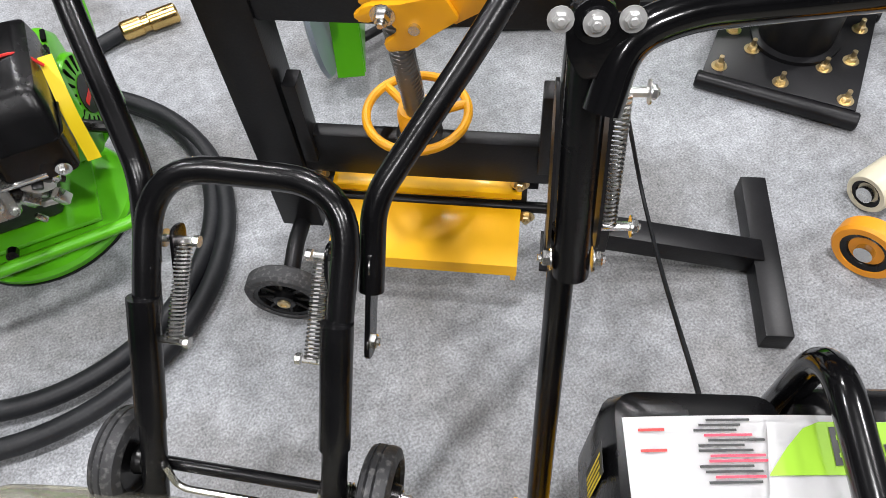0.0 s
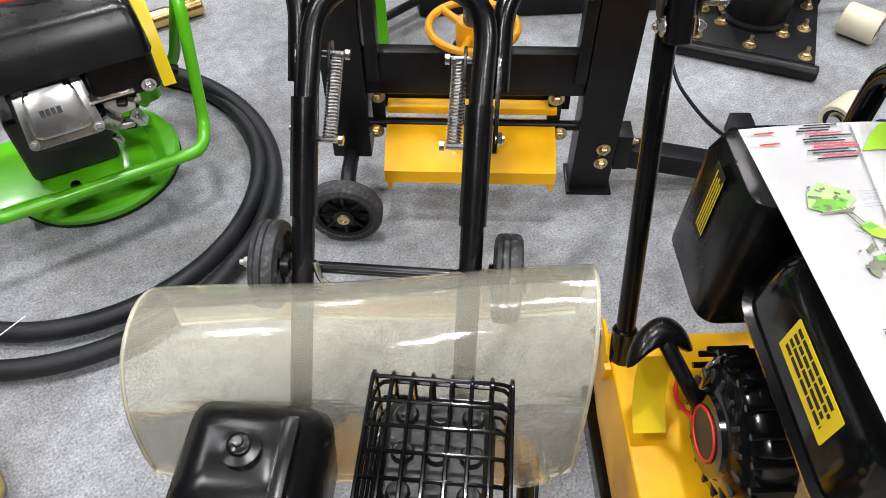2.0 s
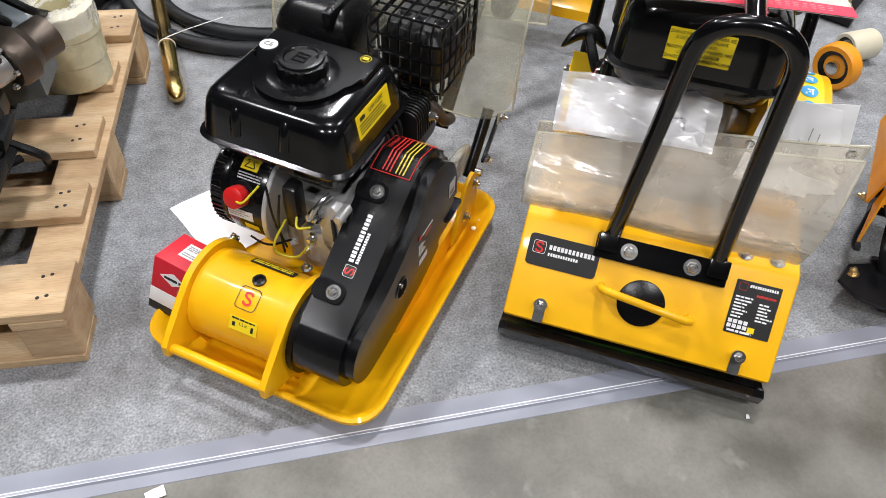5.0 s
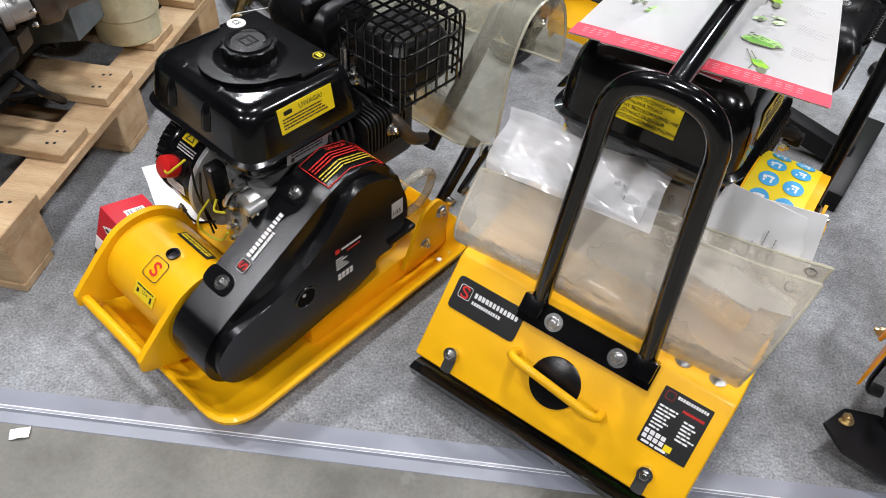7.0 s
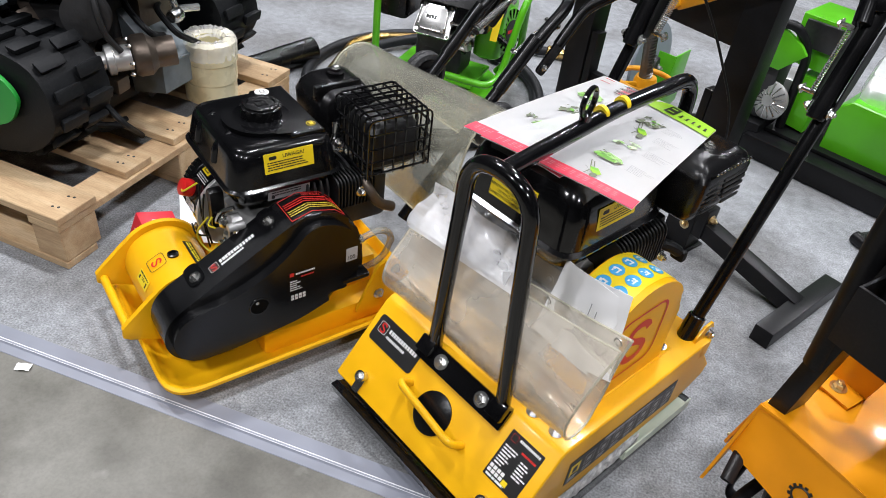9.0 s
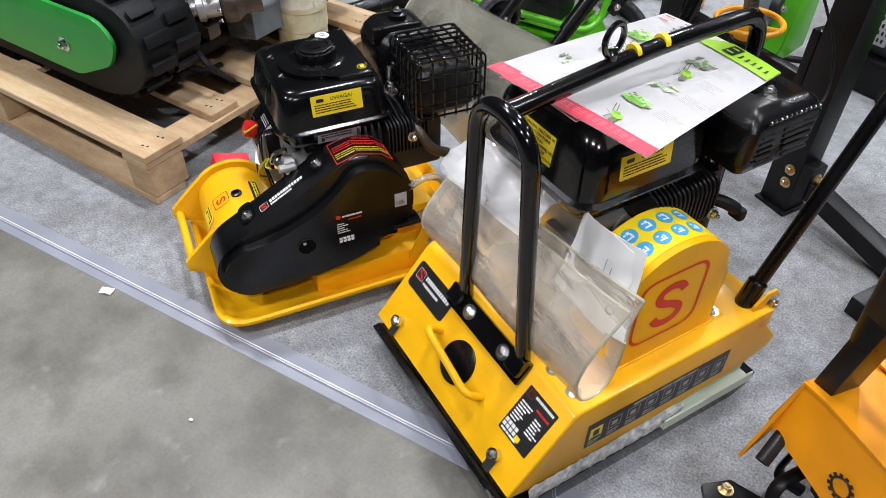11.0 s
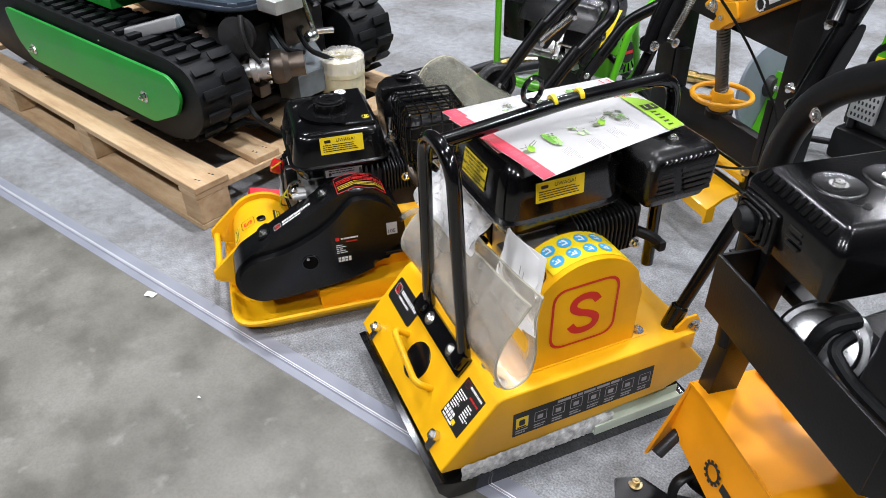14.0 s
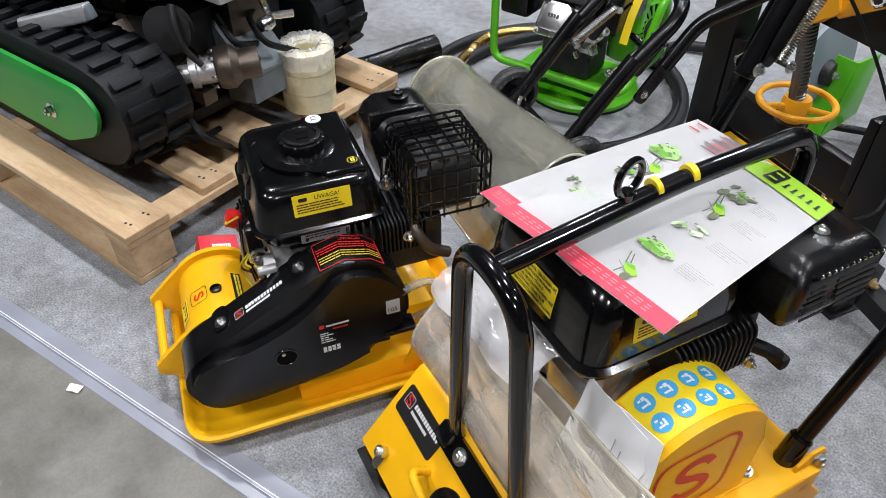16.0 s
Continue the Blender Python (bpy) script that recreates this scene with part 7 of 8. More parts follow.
# ---- black press frame with handwheel ----
def press_frame():
    t = thing("log_splitter", pose(0.25, 0.78, 0, 0, 0, -29.9), "black steel splitter frame with yellow handwheel and step", "splitter")
    part("left_post", slab(B(), (-0.290, 0.0, 0.095), (-0.205, 0.070, 0.80), 0.004), BLACKFRAME, t, "black box-section post")
    part("right_post", slab(B(), (0.240, 0.0, 0.008), (0.328, 0.070, 0.80), 0.004), BLACKFRAME, t, "black box-section post")
    part("post_foot", slab(B(), (0.234, -0.012, 0.0), (0.336, 0.085, 0.008), 0.002), BLACKFRAME, t)
    part("top_beam", slab(B(), (-0.205, 0.004, 0.610), (0.240, 0.066, 0.80), 0.004), BLACKFRAME, t)
    part("top_cap", slab(B(), (-0.30, -0.004, 0.80), (0.336, 0.074, 0.812), 0.002), BLACKFRAME, t)
    part("cross_beam", slab(B(), (-0.205, 0.010, 0.262), (0.240, 0.040, 0.362), 0.004), BLACKFRAME, t)
    for x in (-0.198, 0.214):
        part("guide_plate", slab(B(), (x, 0.0, 0.30), (x + 0.024, 0.040, 0.485), 0.003), BLACKFRAME, t)
    part("lower_rail", rod(B(), (-0.235, 0.020, 0.178), (0.250, 0.020, 0.178), 0.011, 12), BLACKFRAME, t)
    part("rear_rail", slab(B(), (-0.20, 0.045, 0.20), (0.22, 0.070, 0.235), 0.003), BLACKFRAME, t)
    for x in (-0.184, 0.186):
        part("beam_bolt", bolt(B(), (x, 0.018, 0.250), -Y, 0.011, 0.010), GOLDZINC, t)
        part("rail_bolt", bolt(B(), (x + (0.014 if x > 0 else -0.006), 0.005, 0.168), -Y, 0.011, 0.010), GOLDZINC, t)
        part("spacer", slab(B(), (x - 0.014, 0.02, 0.19), (x + 0.014, 0.06, 0.262), 0.003), BLACKFRAME, t)
    # folded yellow step
    prof = [(0.034, 0.182), (0.030, 0.186), (-0.040, 0.172), (-0.092, 0.142), (-0.094, 0.112), (-0.088, 0.112), (-0.086, 0.136), (-0.036, 0.164), (0.032, 0.178)]
    st = part("step_plate", prism(B(), prof, "x", -0.168, 0.190, 0.001), YELLOW, t, "folded yellow steel step")
    for x in (-0.162, 0.178):
        part("step_lip", slab(B(), (x, -0.092, 0.092), (x + 0.010, -0.060, 0.140), 0.001), YELLOW, st)
    part("upper_plate", slab(B(), (-0.165, 0.010, 0.212), (0.190, 0.042, 0.228), 0.002), YELLOW, t)
    # handwheel and screw
    c = Vector((0.010, 0.030, 0.410))
    hw = part("handwheel", ring(B(), c, Z, 0.085, 0.0078, 40, 10), GOLDPAINT, t, "yellow cast handwheel")
    part("wheel_boss", lathe(B(), c - Z * 0.045, Z, [(0.030, 0), (0.033, 0.01), (0.034, 0.045), (0.030, 0.058), (0.0, 0.058)], 24), GOLDPAINT, hw)
    for i in range(3):
        a = 0.3 + 2 * math.pi * i / 3
        part("spoke", rod(B(), c + Vector((0.026 * math.cos(a), 0.026 * math.sin(a), -0.008)), c + Vector((0.083 * math.cos(a), 0.083 * math.sin(a), 0)), 0.0075, 10), GOLDPAINT, hw)
    bm = B()
    rod(bm, (0.010, 0.030, 0.362), (0.004, -0.020, 0.650), 0.0150, 14)
    spring(bm, (0.0097, 0.027, 0.42), (0.0045, -0.017, 0.640), 0.0165, 0.0036, 24)
    part("screw", bm, SCREW, t, "threaded steel spindle")
    part("screw_seat", lathe(B(), (0.010, 0.032, 0.345), Z, [(0.040, 0), (0.040, 0.018), (0.032, 0.022)], 24), RUBBER, t)
    # yellow lever with fork
    d = Vector((0.848, 0, 0.530)).normalized()
    p0 = Vector((0.050, -0.035, 0.658))
    arm = part("lever_arm", box(B(), p0 + d * 0.235, (0.40, 0.026, 0.046), 0.004, pose(0, 0, 0, 0, -32, 0)), GOLDPAINT, t, "orange-yellow steel lever arm")
    for y in (-0.056, -0.026):
        o = round_outline([(0.100, 0.672), (0.080, 0.711), (0.025, 0.694), (-0.022, 0.690), (-0.042, 0.672), (-0.028, 0.661), (-0.004, 0.671), (0.016, 0.662), (0.018, 0.646), (-0.006, 0.630), (0.0, 0.614), (0.034, 0.620), (0.062, 0.646)], 0.007, 3)
        part("fork", prism(B(), o, "y", y, y + 0.010, 0.003), GOLDPAINT, arm)
    part("fork_bolt", bolt(B(), (0.000, -0.056, 0.677), -Y, 0.011, 0.014), CHROME, arm)
    part("fork_pin", rod(B(), (0.040, -0.062, 0.658), (0.040, -0.012, 0.658), 0.008, 12), CHROME, arm)
    m = plane_frame(p0 + d * 0.16 + Vector((0, -0.0136, 0.0)), d, -Y)
    part("arm_sticker", card(B(), m, -0.04, -0.019, 0.14, 0.019, 0.0006), INK, arm)
    bm = B()
    for i in range(10):
        a = 2 * math.pi * i / 10
        card(bm, m @ Matrix.Translation((-0.03 + 0.0155 * math.cos(a), 0.0155 * math.sin(a), 0)), -0.003, -0.003, 0.003, 0.003, 0.0005, 0.001)
    tube(bm, circle_pts(m @ Vector((-0.03, 0, 0.001)), m.to_3x3() @ Z, 0.015, 20), 0.0018, 5, closed=True)
    bars(bm, m, 0.0, 0.12, [0.010], 0.019, 0.001, RND, 0.02)
    part("arm_print", bm, INKWHITE, arm)
    # transport wheel
    w = Vector((-0.250, -0.150, 0.080))
    wh = part("wheel", lathe(B(), w + Y * 0.020, -Y, [(0.058, 0.014), (0.062, 0), (0.074, 0.002), (0.080, 0.008), (0.080, 0.032), (0.074, 0.038), (0.062, 0.040), (0.058, 0.026)], 44), GREYTYRE, t, "grey rubber wheel with black spoked rim")
    part("rim", lathe(B(), w + Y * 0.020, -Y, [(0.050, 0.014), (0.053, 0.005), (0.0615, 0.003), (0.0615, 0.037), (0.053, 0.035), (0.050, 0.026)], 36), PLASTIC, wh)
    part("hub", lathe(B(), w + Y * 0.012, -Y, [(0.022, 0), (0.022, 0.034), (0.018, 0.036)], 24), PLASTIC, wh)
    for i in range(8):
        a = 2 * math.pi * i / 8
        dd = Vector((math.cos(a), 0, math.sin(a)))
        part("spoke", rod(B(), w - Y * 0.009 + dd * 0.02, w - Y * 0.011 + dd * 0.054, 0.0045, 6), PLASTIC, wh)
    part("hub_cap", lathe(B(), w - Y * 0.024, -Y, [(0.013, 0), (0.013, 0.004), (0.007, 0.005), (0.007, 0.002), (0.0, 0.002)], 18), GOLDZINC, wh)
    part("axle", rod(B(), w + Y * 0.06, w - Y * 0.022, 0.009, 12), BLACKFRAME, t)
    part("axle_arm", tube(B(), [(-0.248, 0.035, 0.10), (-0.250, -0.05, 0.105), (-0.250, -0.110, 0.085)], 0.017, 12, 0.03), BLACKFRAME, t)
    # outrigger with T foot
    inv = t.matrix_world.inverted()
    a, b = inv @ Vector((0.555, 0.640, 0.100)), inv @ Vector((0.848, 0.485, 0.030))
    dd = (b - a)
    mm = dd.to_track_quat("X", "Z").to_matrix().to_4x4()
    part("outrigger_arm", box(B(), (a + b) / 2, (dd.length, 0.050, 0.050), 0.003, mm), BLACKFRAME, t)
    a, b = inv @ Vector((0.767, 0.315, 0.026)), inv @ Vector((0.945, 0.644, 0.026))
    dd = (b - a)
    mm = dd.to_track_quat("X", "Z").to_matrix().to_4x4()
    part("foot_bar", box(B(), (a + b) / 2, (dd.length, 0.052, 0.052), 0.003, mm), BLACKFRAME, t)
    part("arm_hinge", slab(B(), (0.328, 0.0, 0.070), (0.360, 0.055, 0.165), 0.003), BLACKFRAME, t)
    for z in (0.090, 0.130):
        part("hinge_bolt", bolt(B(), (0.360, 0.028, z), X, 0.010, 0.012), GOLDZINC, t)
        part("hinge_bolt", bolt(B(), (0.300, -0.001, z), -Y, 0.010, 0.010), GOLDZINC, t)


press_frame()


# ---- bolted column base, castor and roller beyond it ----
def column_base():
    t = thing("column_base", pose(1.256, 0.897, 0, 0, 0, -48), "black steel column base plate with gold bolts", "machine base")
    part("base_plate", slab(B(), (-0.195, -0.118, 0.030), (0.150, 0.250, 0.042), 0.002), BLACKFRAME, t)
    part("base_tube", rod(B(), (-0.205, -0.122, 0.021), (0.162, -0.130, 0.021), 0.021, 16, 0.003), BLACKFRAME, t)
    part("base_tube", rod(B(), (-0.205, 0.26, 0.021), (0.162, 0.26, 0.021), 0.021, 16, 0.003), BLACKFRAME, t)
    part("column", lathe(B(), (-0.020, 0.080, 0.042), Z, [(0.105, 0), (0.105, 0.010), (0.088, 0.012), (0.088, 0.62)], 36), BLACKFRAME, t)
    for x, y in ((-0.163, -0.087), (-0.021, -0.090), (0.123, -0.095), (0.062, -0.006), (0.115, 0.040), (-0.105, -0.002), (-0.160, 0.05), (0.118, 0.16), (-0.160, 0.20)):
        bm = B()
        bolt(bm, (x, y, 0.042), Z, 0.012, 0.012)
        rod(bm, (x, y, 0.05), (x, y, 0.072), 0.006, 10)
        part("anchor_bolt", bm, GOLDZINC, t)
    part("rear_bar", rod(B(), (0.06, 0.16, 0.09), (0.32, 0.30, 0.09), 0.013, 12), CHROME, t)


column_base()


def castor(p, yaw, label, tyre, r=0.062, wd=0.042):
    t = thing("castor_wheel", pose(*p, 0, 0, yaw), label, "wheel", "trolley wheels")
    part("tyre", lathe(B(), (0, wd / 2, r), -Y, [(r * 0.70, 0.010), (r * 0.72, 0), (r * 0.92, 0.0), (r, 0.006), (r, wd - 0.006), (r * 0.92, wd), (r * 0.72, wd), (r * 0.70, wd - 0.010)], 40), tyre, t)
    part("rim", lathe(B(), (0, wd / 2 - 0.003, r), -Y, [(r * 0.5, 0.008), (r * 0.55, 0.003), (r * 0.715, 0.0), (r * 0.715, wd - 0.006), (r * 0.55, wd - 0.009), (r * 0.5, wd - 0.014)], 32), PLASTIC, t)
    part("hub", lathe(B(), (0, wd / 2 + 0.004, r), -Y, [(0.018, 0), (0.018, wd + 0.008), (0.008, wd + 0.009)], 20), CHROME, t)
    return t


castor((1.028, 0.398, 0), -68, "orange-tyred castor wheel with black rim on carpet", TYREORANGE, 0.066)
castor((1.175, 0.520, 0), -80, "white polyurethane roller behind an orange wheel", BEIGE, 0.045, 0.10)
castor((1.52, 0.78, 0), 20, "beige polyurethane roller beside a black column base", BEIGE, 0.045, 0.10)


# ---- tiller with orange hood and black engine ----
def tiller():
    t = thing("tiller", pose(0.748, -0.347, 0, 0, 0, -36.7), "garden tiller with orange hood and black engine", "tiller")
    # hood: bent sheet with a skirt
    prof = [(-0.128, 0.205), (-0.104, 0.336), (-0.060, 0.343), (0.10, 0.340), (0.46, 0.318), (0.46, 0.313), (0.10, 0.335), (-0.060, 0.338), (-0.100, 0.331), (-0.122, 0.203)]
    hood = part("hood", prism(B(), prof, "y", 0.024, 0.330, 0.001), ORANGE, t, "orange sheet steel tine hood")
    bm = B()
    front = [(-0.104, 0.028, 0.338), (0.10, 0.026, 0.341), (0.46, 0.026, 0.319), (0.46, -0.022, 0.190), (0.095, -0.004, 0.205), (-0.110, 0.012, 0.214)]
    a = [bm.verts.new(p) for p in front]
    b = [bm.verts.new(Vector(p) + Vector((0, 0.004, -0.003))) for p in front]
    bm.faces.new(a), bm.faces.new(b)
    for i in range(6):
        bm.faces.new((a[i], a[(i + 1) % 6], b[(i + 1) % 6], b[i]))
    part("front_skirt", bm, ORANGE, hood)
    bm = B()
    flap = [(-0.105, 0.028, 0.337), (-0.114, 0.022, 0.208), (-0.112, -0.031, 0.145)]
    a = [bm.verts.new(p) for p in flap]
    b = [bm.verts.new(Vector(p) + Vector((0.005, 0.004, 0))) for p in flap]
    bm.faces.new(a), bm.faces.new(b)
    for i in range(3):
        bm.faces.new((a[i], a[(i + 1) % 3], b[(i + 1) % 3], b[i]))
    part("side_flap", bm, ORANGE, hood)
    part("flap_bolt", bolt(B(), (-0.122, 0.060, 0.190), -X, 0.009, 0.012), GOLDZINC, hood)
    bm = B()
    m = plane_frame((0.033, 0.0095, 0.255), (1.0, 0, -0.02), (0, -0.99, 0.14))
    for i in range(12):
        q = 2 * math.pi * i / 12
        card(bm, m @ Matrix.Translation((0.020 * math.cos(q), 0.020 * math.sin(q), 0)) @ Matrix.Rotation(q, 4, "Z"), -0.003, -0.003, 0.003, 0.003, 0.0006, 0.001)
    tube(bm, circle_pts(m @ Vector((0, 0, 0.001)), m.to_3x3() @ Z, 0.0165, 20), 0.002, 5, closed=True)
    bars(bm, m, 0.028, 0.15, [0.008], 0.018, 0.001, RND, 0.02)
    part("hood_print", bm, INK, hood)
    part("hood_bracket", prism(B(), [(-0.098, 0.338), (-0.02, 0.342), (-0.01, 0.40), (-0.045, 0.43), (-0.098, 0.40)], "y", 0.200, 0.206, 0.001), ORANGE, hood)
    part("hood_bracket", slab(B(), (-0.098, 0.150, 0.343), (-0.020, 0.206, 0.349), 0.001), ORANGE, hood)
    part("hood_bolt", bolt(B(), (-0.060, 0.178, 0.349), Z, 0.010, 0.010), GOLDZINC, hood)
    # tines and gear case
    part("gear_case", slab(B(), (-0.04, 0.06, 0.10), (0.10, 0.28, 0.30), 0.03, 3), CASTDARK, t)
    part("tine_shaft", rod(B(), (-0.10, 0.10, 0.15), (0.30, 0.10, 0.15), 0.020, 16), BLACKFRAME, t)
    for x, a0 in ((-0.095, 0.2), (-0.05, 1.3), (0.14, 0.7), (0.21, 2.0)):
        for j in range(3):
            a = a0 + 2 * math.pi * j / 3
            d = Vector((0, math.cos(a), math.sin(a)))
            e = Vector((0, math.cos(a + 0.5), math.sin(a + 0.5)))
            o = Vector((x, 0.10, 0.15))
            part("tine", tube(B(), [o + d * 0.02, o + d * 0.10, o + e * 0.145 + X * 0.03], 0.012, 8, 0.03, flat=0.4), BLACKFRAME, t, "black curved tiller tine")
    blade = [(-0.050, -0.042), (0.000, -0.058), (0.105, -0.030), (0.130, 0.030), (0.110, 0.075), (0.010, 0.050), (-0.040, 0.010)]
    part("tine_plate", prism(B(), round_outline(blade, 0.004), "z", -0.004, 0.004, 0.0015), BLACKFRAME, t).matrix_local = pose(-0.064, -0.042, 0.068, 6, 16, 0)
    part("tine_plate", prism(B(), round_outline(blade, 0.004), "z", -0.004, 0.004, 0.0015), BLACKFRAME, t).matrix_local = pose(-0.010, 0.030, 0.080, -30, 35, 60)
    part("tine_bolt", bolt(B(), (-0.090, -0.049, 0.079), Z, 0.009, 0.010), GOLDZINC, t)
    # engine mount, leg and guard plate
    part("leg_bar", box(B(), (-0.064, 0.066, 0.49), (0.034, 0.056, 0.40), 0.002, pose(0, 0, 0, 0, 7, 0)), BLACKFRAME, t)
    part("mount_plate", slab(B(), (0.02, 0.14, 0.50), (0.34, 0.36, 0.515), 0.004), BLACKFRAME, t)
    part("mount_post", slab(B(), (0.08, 0.20, 0.29), (0.20, 0.32, 0.50), 0.01), BLACKFRAME, t)
    part("guard_plate", slab(B(), (-0.049, -0.030, 0.572), (0.300, -0.024, 0.674), 0.002), BLACKFRAME, t, "flat black steel guard plate")
    part("guard_return", slab(B(), (-0.049, -0.024, 0.572), (-0.043, 0.130, 0.674), 0.002), BLACKFRAME, t)
    part("guard_end", prism(B(), [(0.296, -0.030), (0.300, -0.027), (0.387, 0.096), (0.382, 0.099)], "z", 0.572, 0.674, 0.001), BLACKFRAME, t)
    part("guard_stay", slab(B(), (-0.043, 0.10, 0.572), (0.02, 0.16, 0.596), 0.002), BLACKFRAME, t)
    part("guard_stay", slab(B(), (0.285, 0.10, 0.572), (0.375, 0.12, 0.596), 0.002), BLACKFRAME, t)
    # engine
    part("crankcase", slab(B(), (0.10, 0.08, 0.515), (0.32, 0.30, 0.66), 0.02, 3), CASTDARK, t)
    valve = part("valve_cover", lathe(B(), (0.108, 0.052, 0.612), (0.35, -0.66, 0.66), [(0.062, 0), (0.064, 0.016), (0.058, 0.024), (0.050, 0.026), (0.046, 0.036), (0.030, 0.042), (0.0, 0.043)], 36), STEELDULL, t, "polished steel valve cover")
    bm = B()
    glyph_row(bm, plane_frame((0.120, 0.0240, 0.6405), X, (0.35, -0.66, 0.66)), -0.020, -0.005, 0.010, 3, 0.0004, RND)
    part("embossed_print", bm, STEELDULL, valve)
    part("cover_nut", bolt(B(), (0.103, 0.011, 0.616), (0.35, -0.66, 0.66), 0.011, 0.010), CHROME, t)
    cov = part("muffler_cover", cushion(B(), (-0.022, -0.040), (0.166, 0.172), [(0.736, 0.026), (0.746, 0.010), (0.790, 0.002), (0.818, 0.0), (0.826, 0.003), (0.843, 0.018), (0.846, 0.024)], 0.016, 5), COVERBLACK, t, "black pressed muffler cover")
    row_of("vent_slot", box(B(), (0, 0, 0), (0.0072, 0.018, 0.004), 0.0019, pose(0, 0, 0, 45), 2), HOLEBLACK, cov, [(0.006 + 0.0138 * i, -0.0288, 0.8355) for i in range(10)])
    for x, y in ((0.061, 0.029), (0.062, 0.103)):
        part("pressed_dish", lathe(B(), (x, y, 0.8455), Z, [(0.0345, 0.0), (0.0335, 0.0012), (0.0310, 0.0018), (0.0280, 0.0014), (0.0200, 0.0008), (0.0120, 0.0006), (0.0, 0.0006)], 36), COVERBLACK, cov)
        part("cover_screw", bolt(B(), (x, y, 0.8462), Z, 0.0075, 0.005), CHROME, cov)
    bm = B()
    m = plane_frame((0.105, 0.025, 0.8462), (1, 0.3, 0), Z)
    for i in range(3):
        card(bm, m, -0.016 + 0.011 * i, -0.006, -0.008 + 0.011 * i, 0.006, 0.0006, 0, 0.002)
    part("embossed_mark", bm, BLACKGLOSS, cov)
    part("vent_face", slab(B(), (-0.010, -0.045, 0.752), (0.062, -0.036, 0.812), 0.004, 2), PLASTIC, cov)
    for i, w in enumerate((0.030, 0.023)):
        part("vent_rib", tube(B(), [(0.022 + q[0], -0.047 - 0.004 * i, 0.782 + q[1]) for q in [(-w, -w * 0.8), (w, -w * 0.8), (w, w * 0.8), (-w, w * 0.8), (-w, -w * 0.8)]], 0.0035, 8, 0.012), PLASTIC, cov)
    part("outlet", lathe(B(), (0.018, -0.044, 0.780), (-0.2, -1, 0.05), [(0.020, 0), (0.019, 0.012), (0.014, 0.020), (0.0, 0.022)], 20), RUBBER, cov)
    bm = B()
    for i in range(3):
        slab(bm, (0.080, -0.0415, 0.785 + 0.011 * i), (0.104, -0.0385, 0.790 + 0.011 * i), 0.001)
    tagged(part("vent_slit", bm, INK, cov), "", "", "", "stuff")
    part("engine_cover", cushion(B(), (0.172, 0.045), (0.46, 0.32), [(0.58, 0.02), (0.60, 0.0), (0.745, 0.004), (0.768, 0.012), (0.776, 0.024)], 0.02, 5), ENGINEMATT, t)
    part("cable_loop", tube(B(), [(0.150, 0.04, 0.70), (0.150, -0.005, 0.70), (0.140, -0.010, 0.63), (0.19, 0.0, 0.60), (0.24, 0.02, 0.61)], 0.011, 10, 0.05), RUBBER, t)
    part("cable_loop", tube(B(), [(0.160, 0.03, 0.685), (0.165, 0.0, 0.675), (0.20, 0.005, 0.655), (0.27, 0.03, 0.63)], 0.009, 10, 0.05), RUBBER, t)
    part("chrome_clip", slab(B(), (0.255, -0.015, 0.585), (0.285, 0.0, 0.625), 0.006), CHROME, t)
    part("linkage", rod(B(), (0.30, -0.01, 0.56), (0.36, -0.015, 0.49), 0.006, 8), CHROME, t)
    # roll bar
    part("roll_bar", tube(B(), [(-0.070, 0.05, 0.46), (-0.083, 0.05, 0.74), (-0.076, 0.05, 0.845), (-0.030, 0.05, 0.925), (0.06, 0.05, 0.985), (0.30, 0.05, 1.09), (0.50, 0.05, 1.13)], 0.0205, 18, 0.07, steps=8), BLACKFRAME, t, "thick black roll bar tube")
    part("roll_bar_bolt", bolt(B(), (-0.010, 0.030, 0.905), -Y, 0.0065, 0.005), CHROME, t)


tiller()


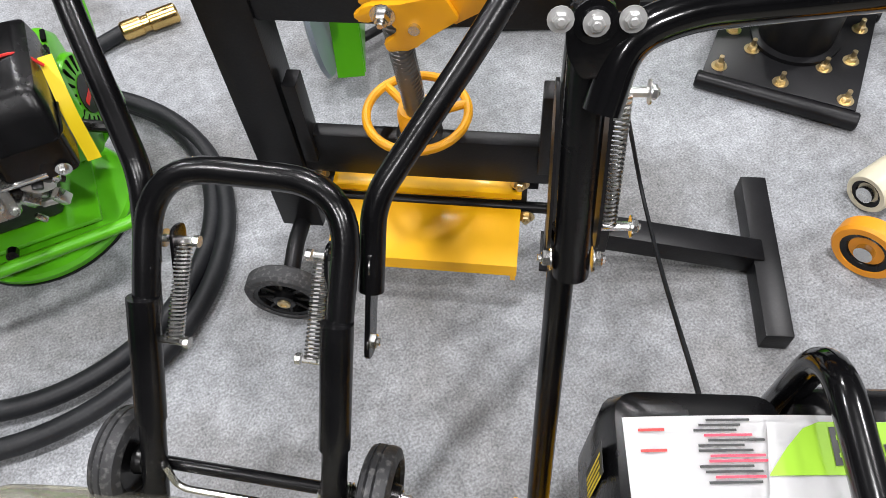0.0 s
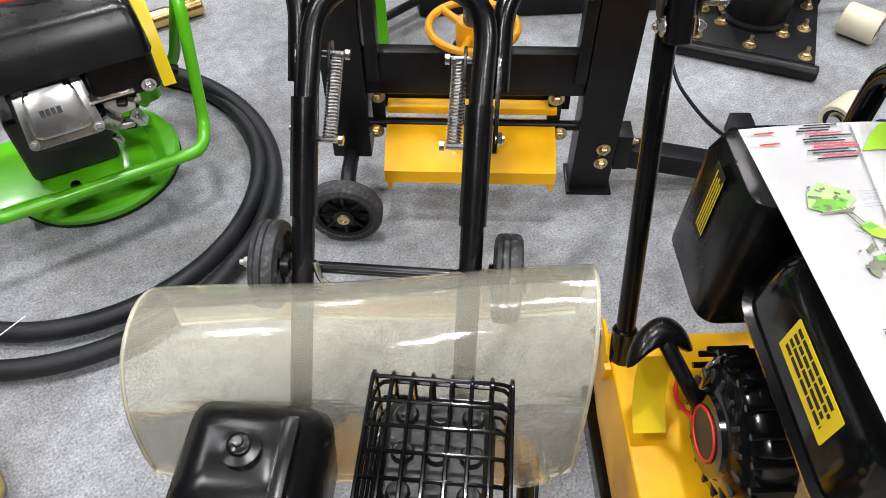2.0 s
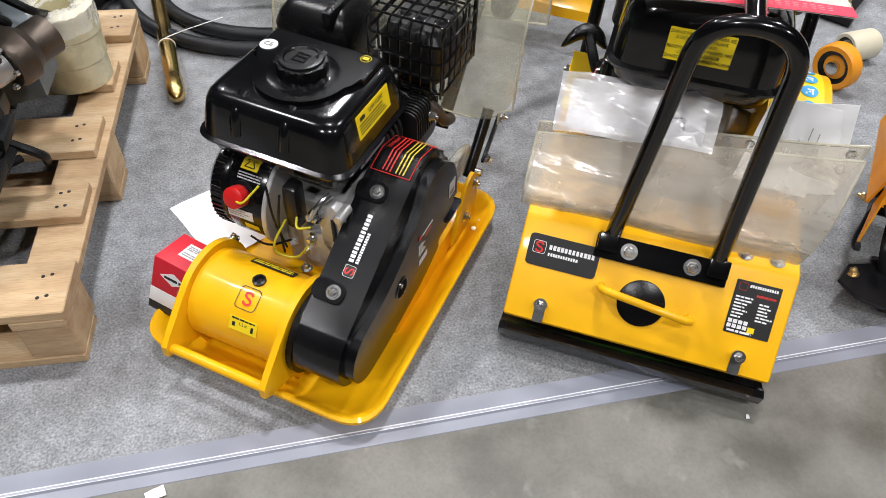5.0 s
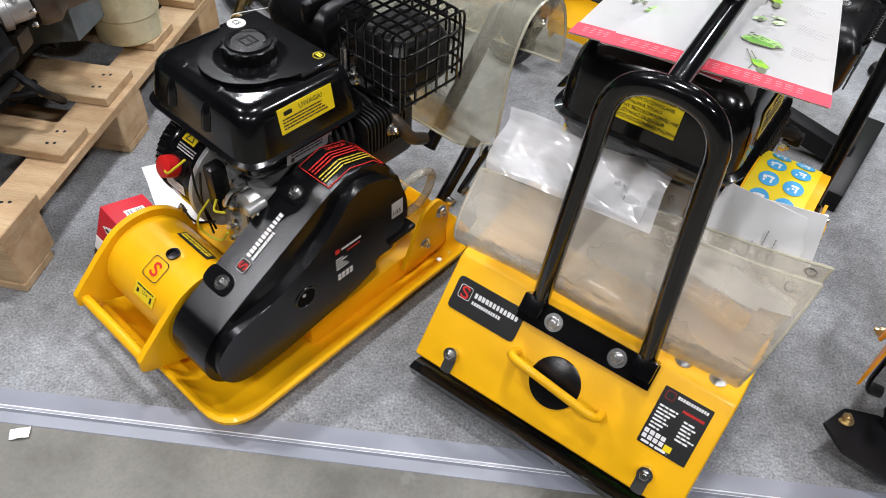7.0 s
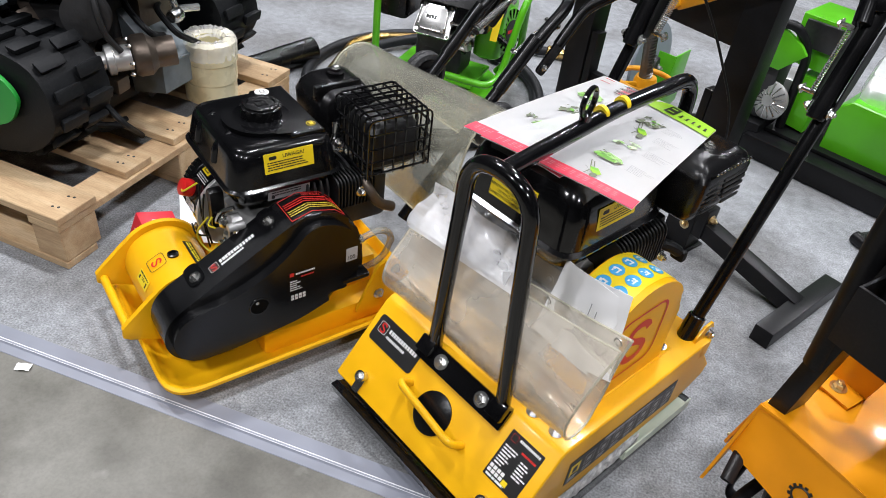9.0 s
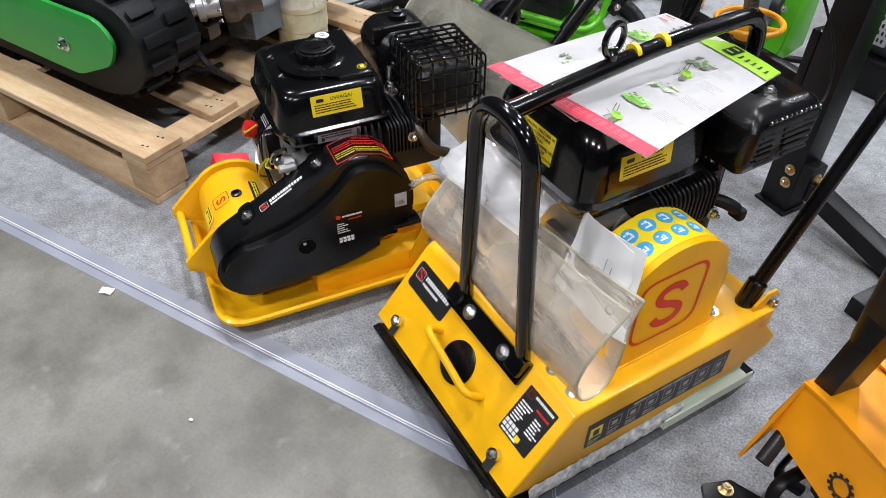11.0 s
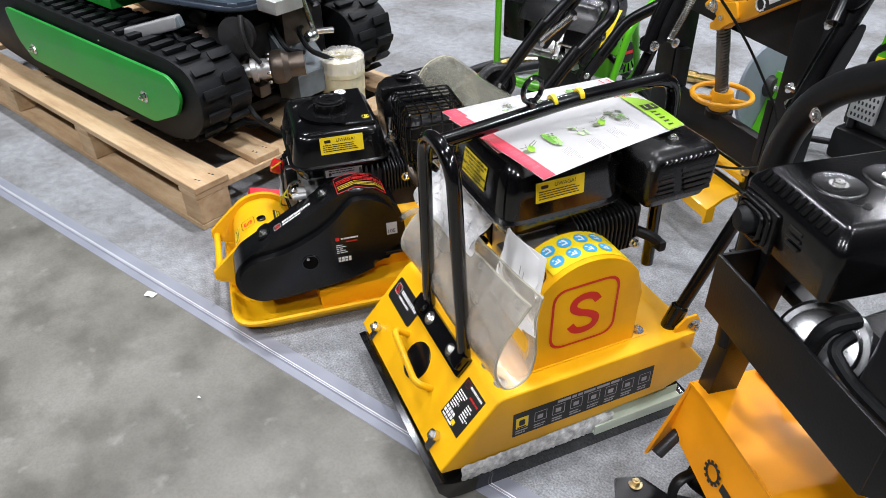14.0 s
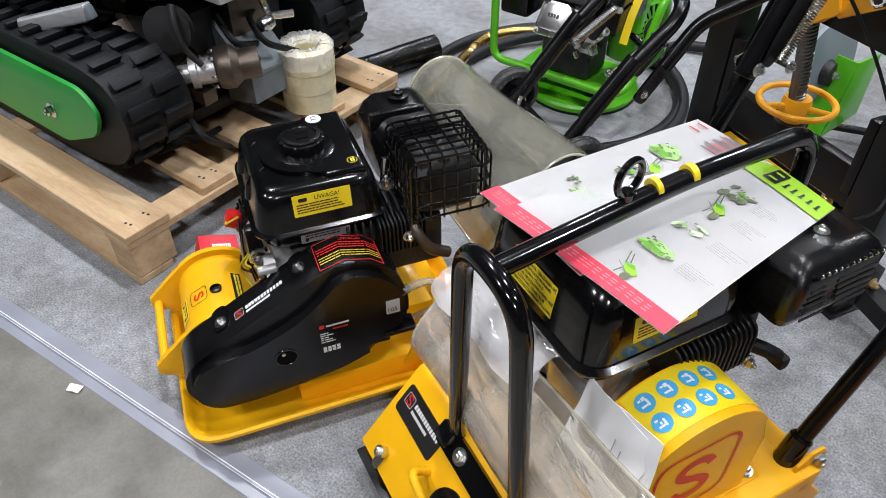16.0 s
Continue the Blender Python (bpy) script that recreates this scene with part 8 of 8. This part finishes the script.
# ---- green machines further back ----
def green_hopper():
    t = thing("chipper", pose(1.02, 1.50, 0, 0, 0, -24), "green chipper with chute and black base, partly in clear film", "chipper")
    part("base_rail", slab(B(), (-0.30, -0.28, 0.0), (0.66, -0.14, 0.085), 0.02, 2), BLACKFRAME, t)
    part("base_rail", slab(B(), (-0.28, 0.20, 0.0), (0.45, 0.32, 0.085), 0.02, 2), BLACKFRAME, t)
    part("deck", slab(B(), (-0.26, -0.20, 0.085), (0.64, 0.30, 0.10), 0.004), BLACKFRAME, t)
    part("chute", prism(B(), [(-0.250, 0.115), (-0.150, 0.105), (-0.150, 0.285), (-0.170, 0.302), (-0.235, 0.300), (-0.250, 0.280)], "y", -0.135, 0.02, 0.006), GREEN, t)
    box_ = part("feed_box", prism(B(), [(-0.300, 0.330), (-0.140, 0.325), (-0.120, 0.500), (-0.310, 0.500)], "y", -0.130, 0.090, 0.006), GREEN, t)
    part("feed_flap", slab(B(), (-0.285, -0.150, 0.400), (-0.160, -0.130, 0.490), 0.004), CASTDARK, box_)
    part("hood", prism(B(), [(-0.070, 0.095), (0.66, 0.075), (0.66, 0.27), (-0.03, 0.29), (-0.070, 0.255)], "y", -0.160, 0.135, 0.012, 3), GREEN, t)
    part("top_slit", slab(B(), (-0.225, -0.1375, 0.25), (-0.175, -0.1345, 0.258), 0.001), INK, t)
    part("gear", slab(B(), (-0.36, 0.0, 0.05), (-0.26, 0.16, 0.22), 0.015), CASTING, t)
    part("engine_block", slab(B(), (0.10, 0.14, 0.10), (0.40, 0.34, 0.44), 0.02), CASTDARK, t)
    ob = part("film", box(B(), (0.08, -0.02, 0.345), (0.26, 0.22, 0.12), 0.04, pose(0, 0, 0, 8, 6, 10), 2), CLEARBAG, t, "loose clear plastic film")
    ob.visible_shadow = False


green_hopper()


def disc_cutter():
    t = thing("brush_cutter_unit", pose(0.232, 1.370, 0, 0, 0, -20), "green machine with round grey side guard and perforated cover", "garden machine")
    axis = (1, 0.04, 0.08)
    part("side_guard", lathe(B(), (0, 0, 0.235), axis, [(0.155, 0), (0.165, 0.006), (0.160, 0.014), (0.11, 0.018), (0.0, 0.018)], 44), GREYPAINT, t, "round grey guard disc")
    part("hub", lathe(B(), (0.014, 0.0, 0.240), axis, [(0.040, 0), (0.036, 0.03), (0.018, 0.034)], 24), CASTDARK, t)
    part("hub_bolt", bolt(B(), (0.048, 0.0, 0.243), axis, 0.012, 0.010), CHROME, t)
    part("green_fender", curved_sheet(B(), spline([(-0.06, 0.07), (-0.03, 0.14), (0.0, 0.23), (0.01, 0.30)], 5), 0.030, 0.095, 0.006, 2), GREEN, t)
    part("fender_side", prism(B(), [(-0.05, 0.07), (-0.02, 0.14), (0.01, 0.30), (0.12, 0.30), (0.12, 0.10)], "x", 0.092, 0.097, 0.001), GREEN, t)
    part("frame_box", slab(B(), (0.20, 0.16, 0.0), (0.42, 0.36, 0.12), 0.02), BLACKFRAME, t)
    part("frame_bar", rod(B(), (-0.02, 0.02, 0.05), (0.30, 0.25, 0.05), 0.012, 12), BLACKFRAME, t)
    part("frame_tube", tube(B(), [(0.24, 0.20, 0.10), (0.25, 0.18, 0.42), (0.40, 0.16, 0.50), (0.46, 0.22, 0.40), (0.46, 0.26, 0.08)], 0.016, 12, 0.06), BLACKFRAME, t)
    part("cover_grille", slab(B(), (0.228, 0.170, 0.165), (0.328, 0.190, 0.325), 0.006), LABELGREY, t, "perforated silver cover")
    row_of("grille_slot", box(B(), (0, 0, 0), (0.007, 0.004, 0.014), 0.002, None, 1), INK, t, [(0.243 + 0.0140 * i + 0.007 * (j % 2), 0.1695, 0.184 + 0.0235 * j) for i in range(6) for j in range(6)])
    fan = part("cooling_fan", lathe(B(), (0.405, 0.215, 0.200), (-0.2, -1, 0.1), [(0.066, 0), (0.070, 0.012), (0.050, 0.022), (0.018, 0.026), (0.0, 0.026)], 32), CASTING, t)
    u, v, w = axis_frame((-0.2, -1, 0.1))
    for i in range(16):
        a = 2 * math.pi * i / 16
        d = u * math.cos(a) + v * math.sin(a)
        part("fan_blade", rod(B(), Vector((0.405, 0.215, 0.20)) + w * 0.026 + d * 0.020, Vector((0.405, 0.215, 0.20)) + w * 0.018 + d * 0.064, 0.003, 6), CHROME, fan)
    part("green_top", prism(B(), [(0.26, 0.330), (0.40, 0.325), (0.47, 0.400), (0.44, 0.430), (0.30, 0.50), (0.27, 0.50)], "y", 0.165, 0.185, 0.004), GREEN, t)
    part("top_sticker", slab(B(), (0.268, 0.162, 0.34), (0.30, 0.1645, 0.40), 0.001), LABELYELLOW, t)
    part("engine_block", slab(B(), (0.20, 0.20, 0.12), (0.40, 0.34, 0.32), 0.02), CASTDARK, t)


disc_cutter()
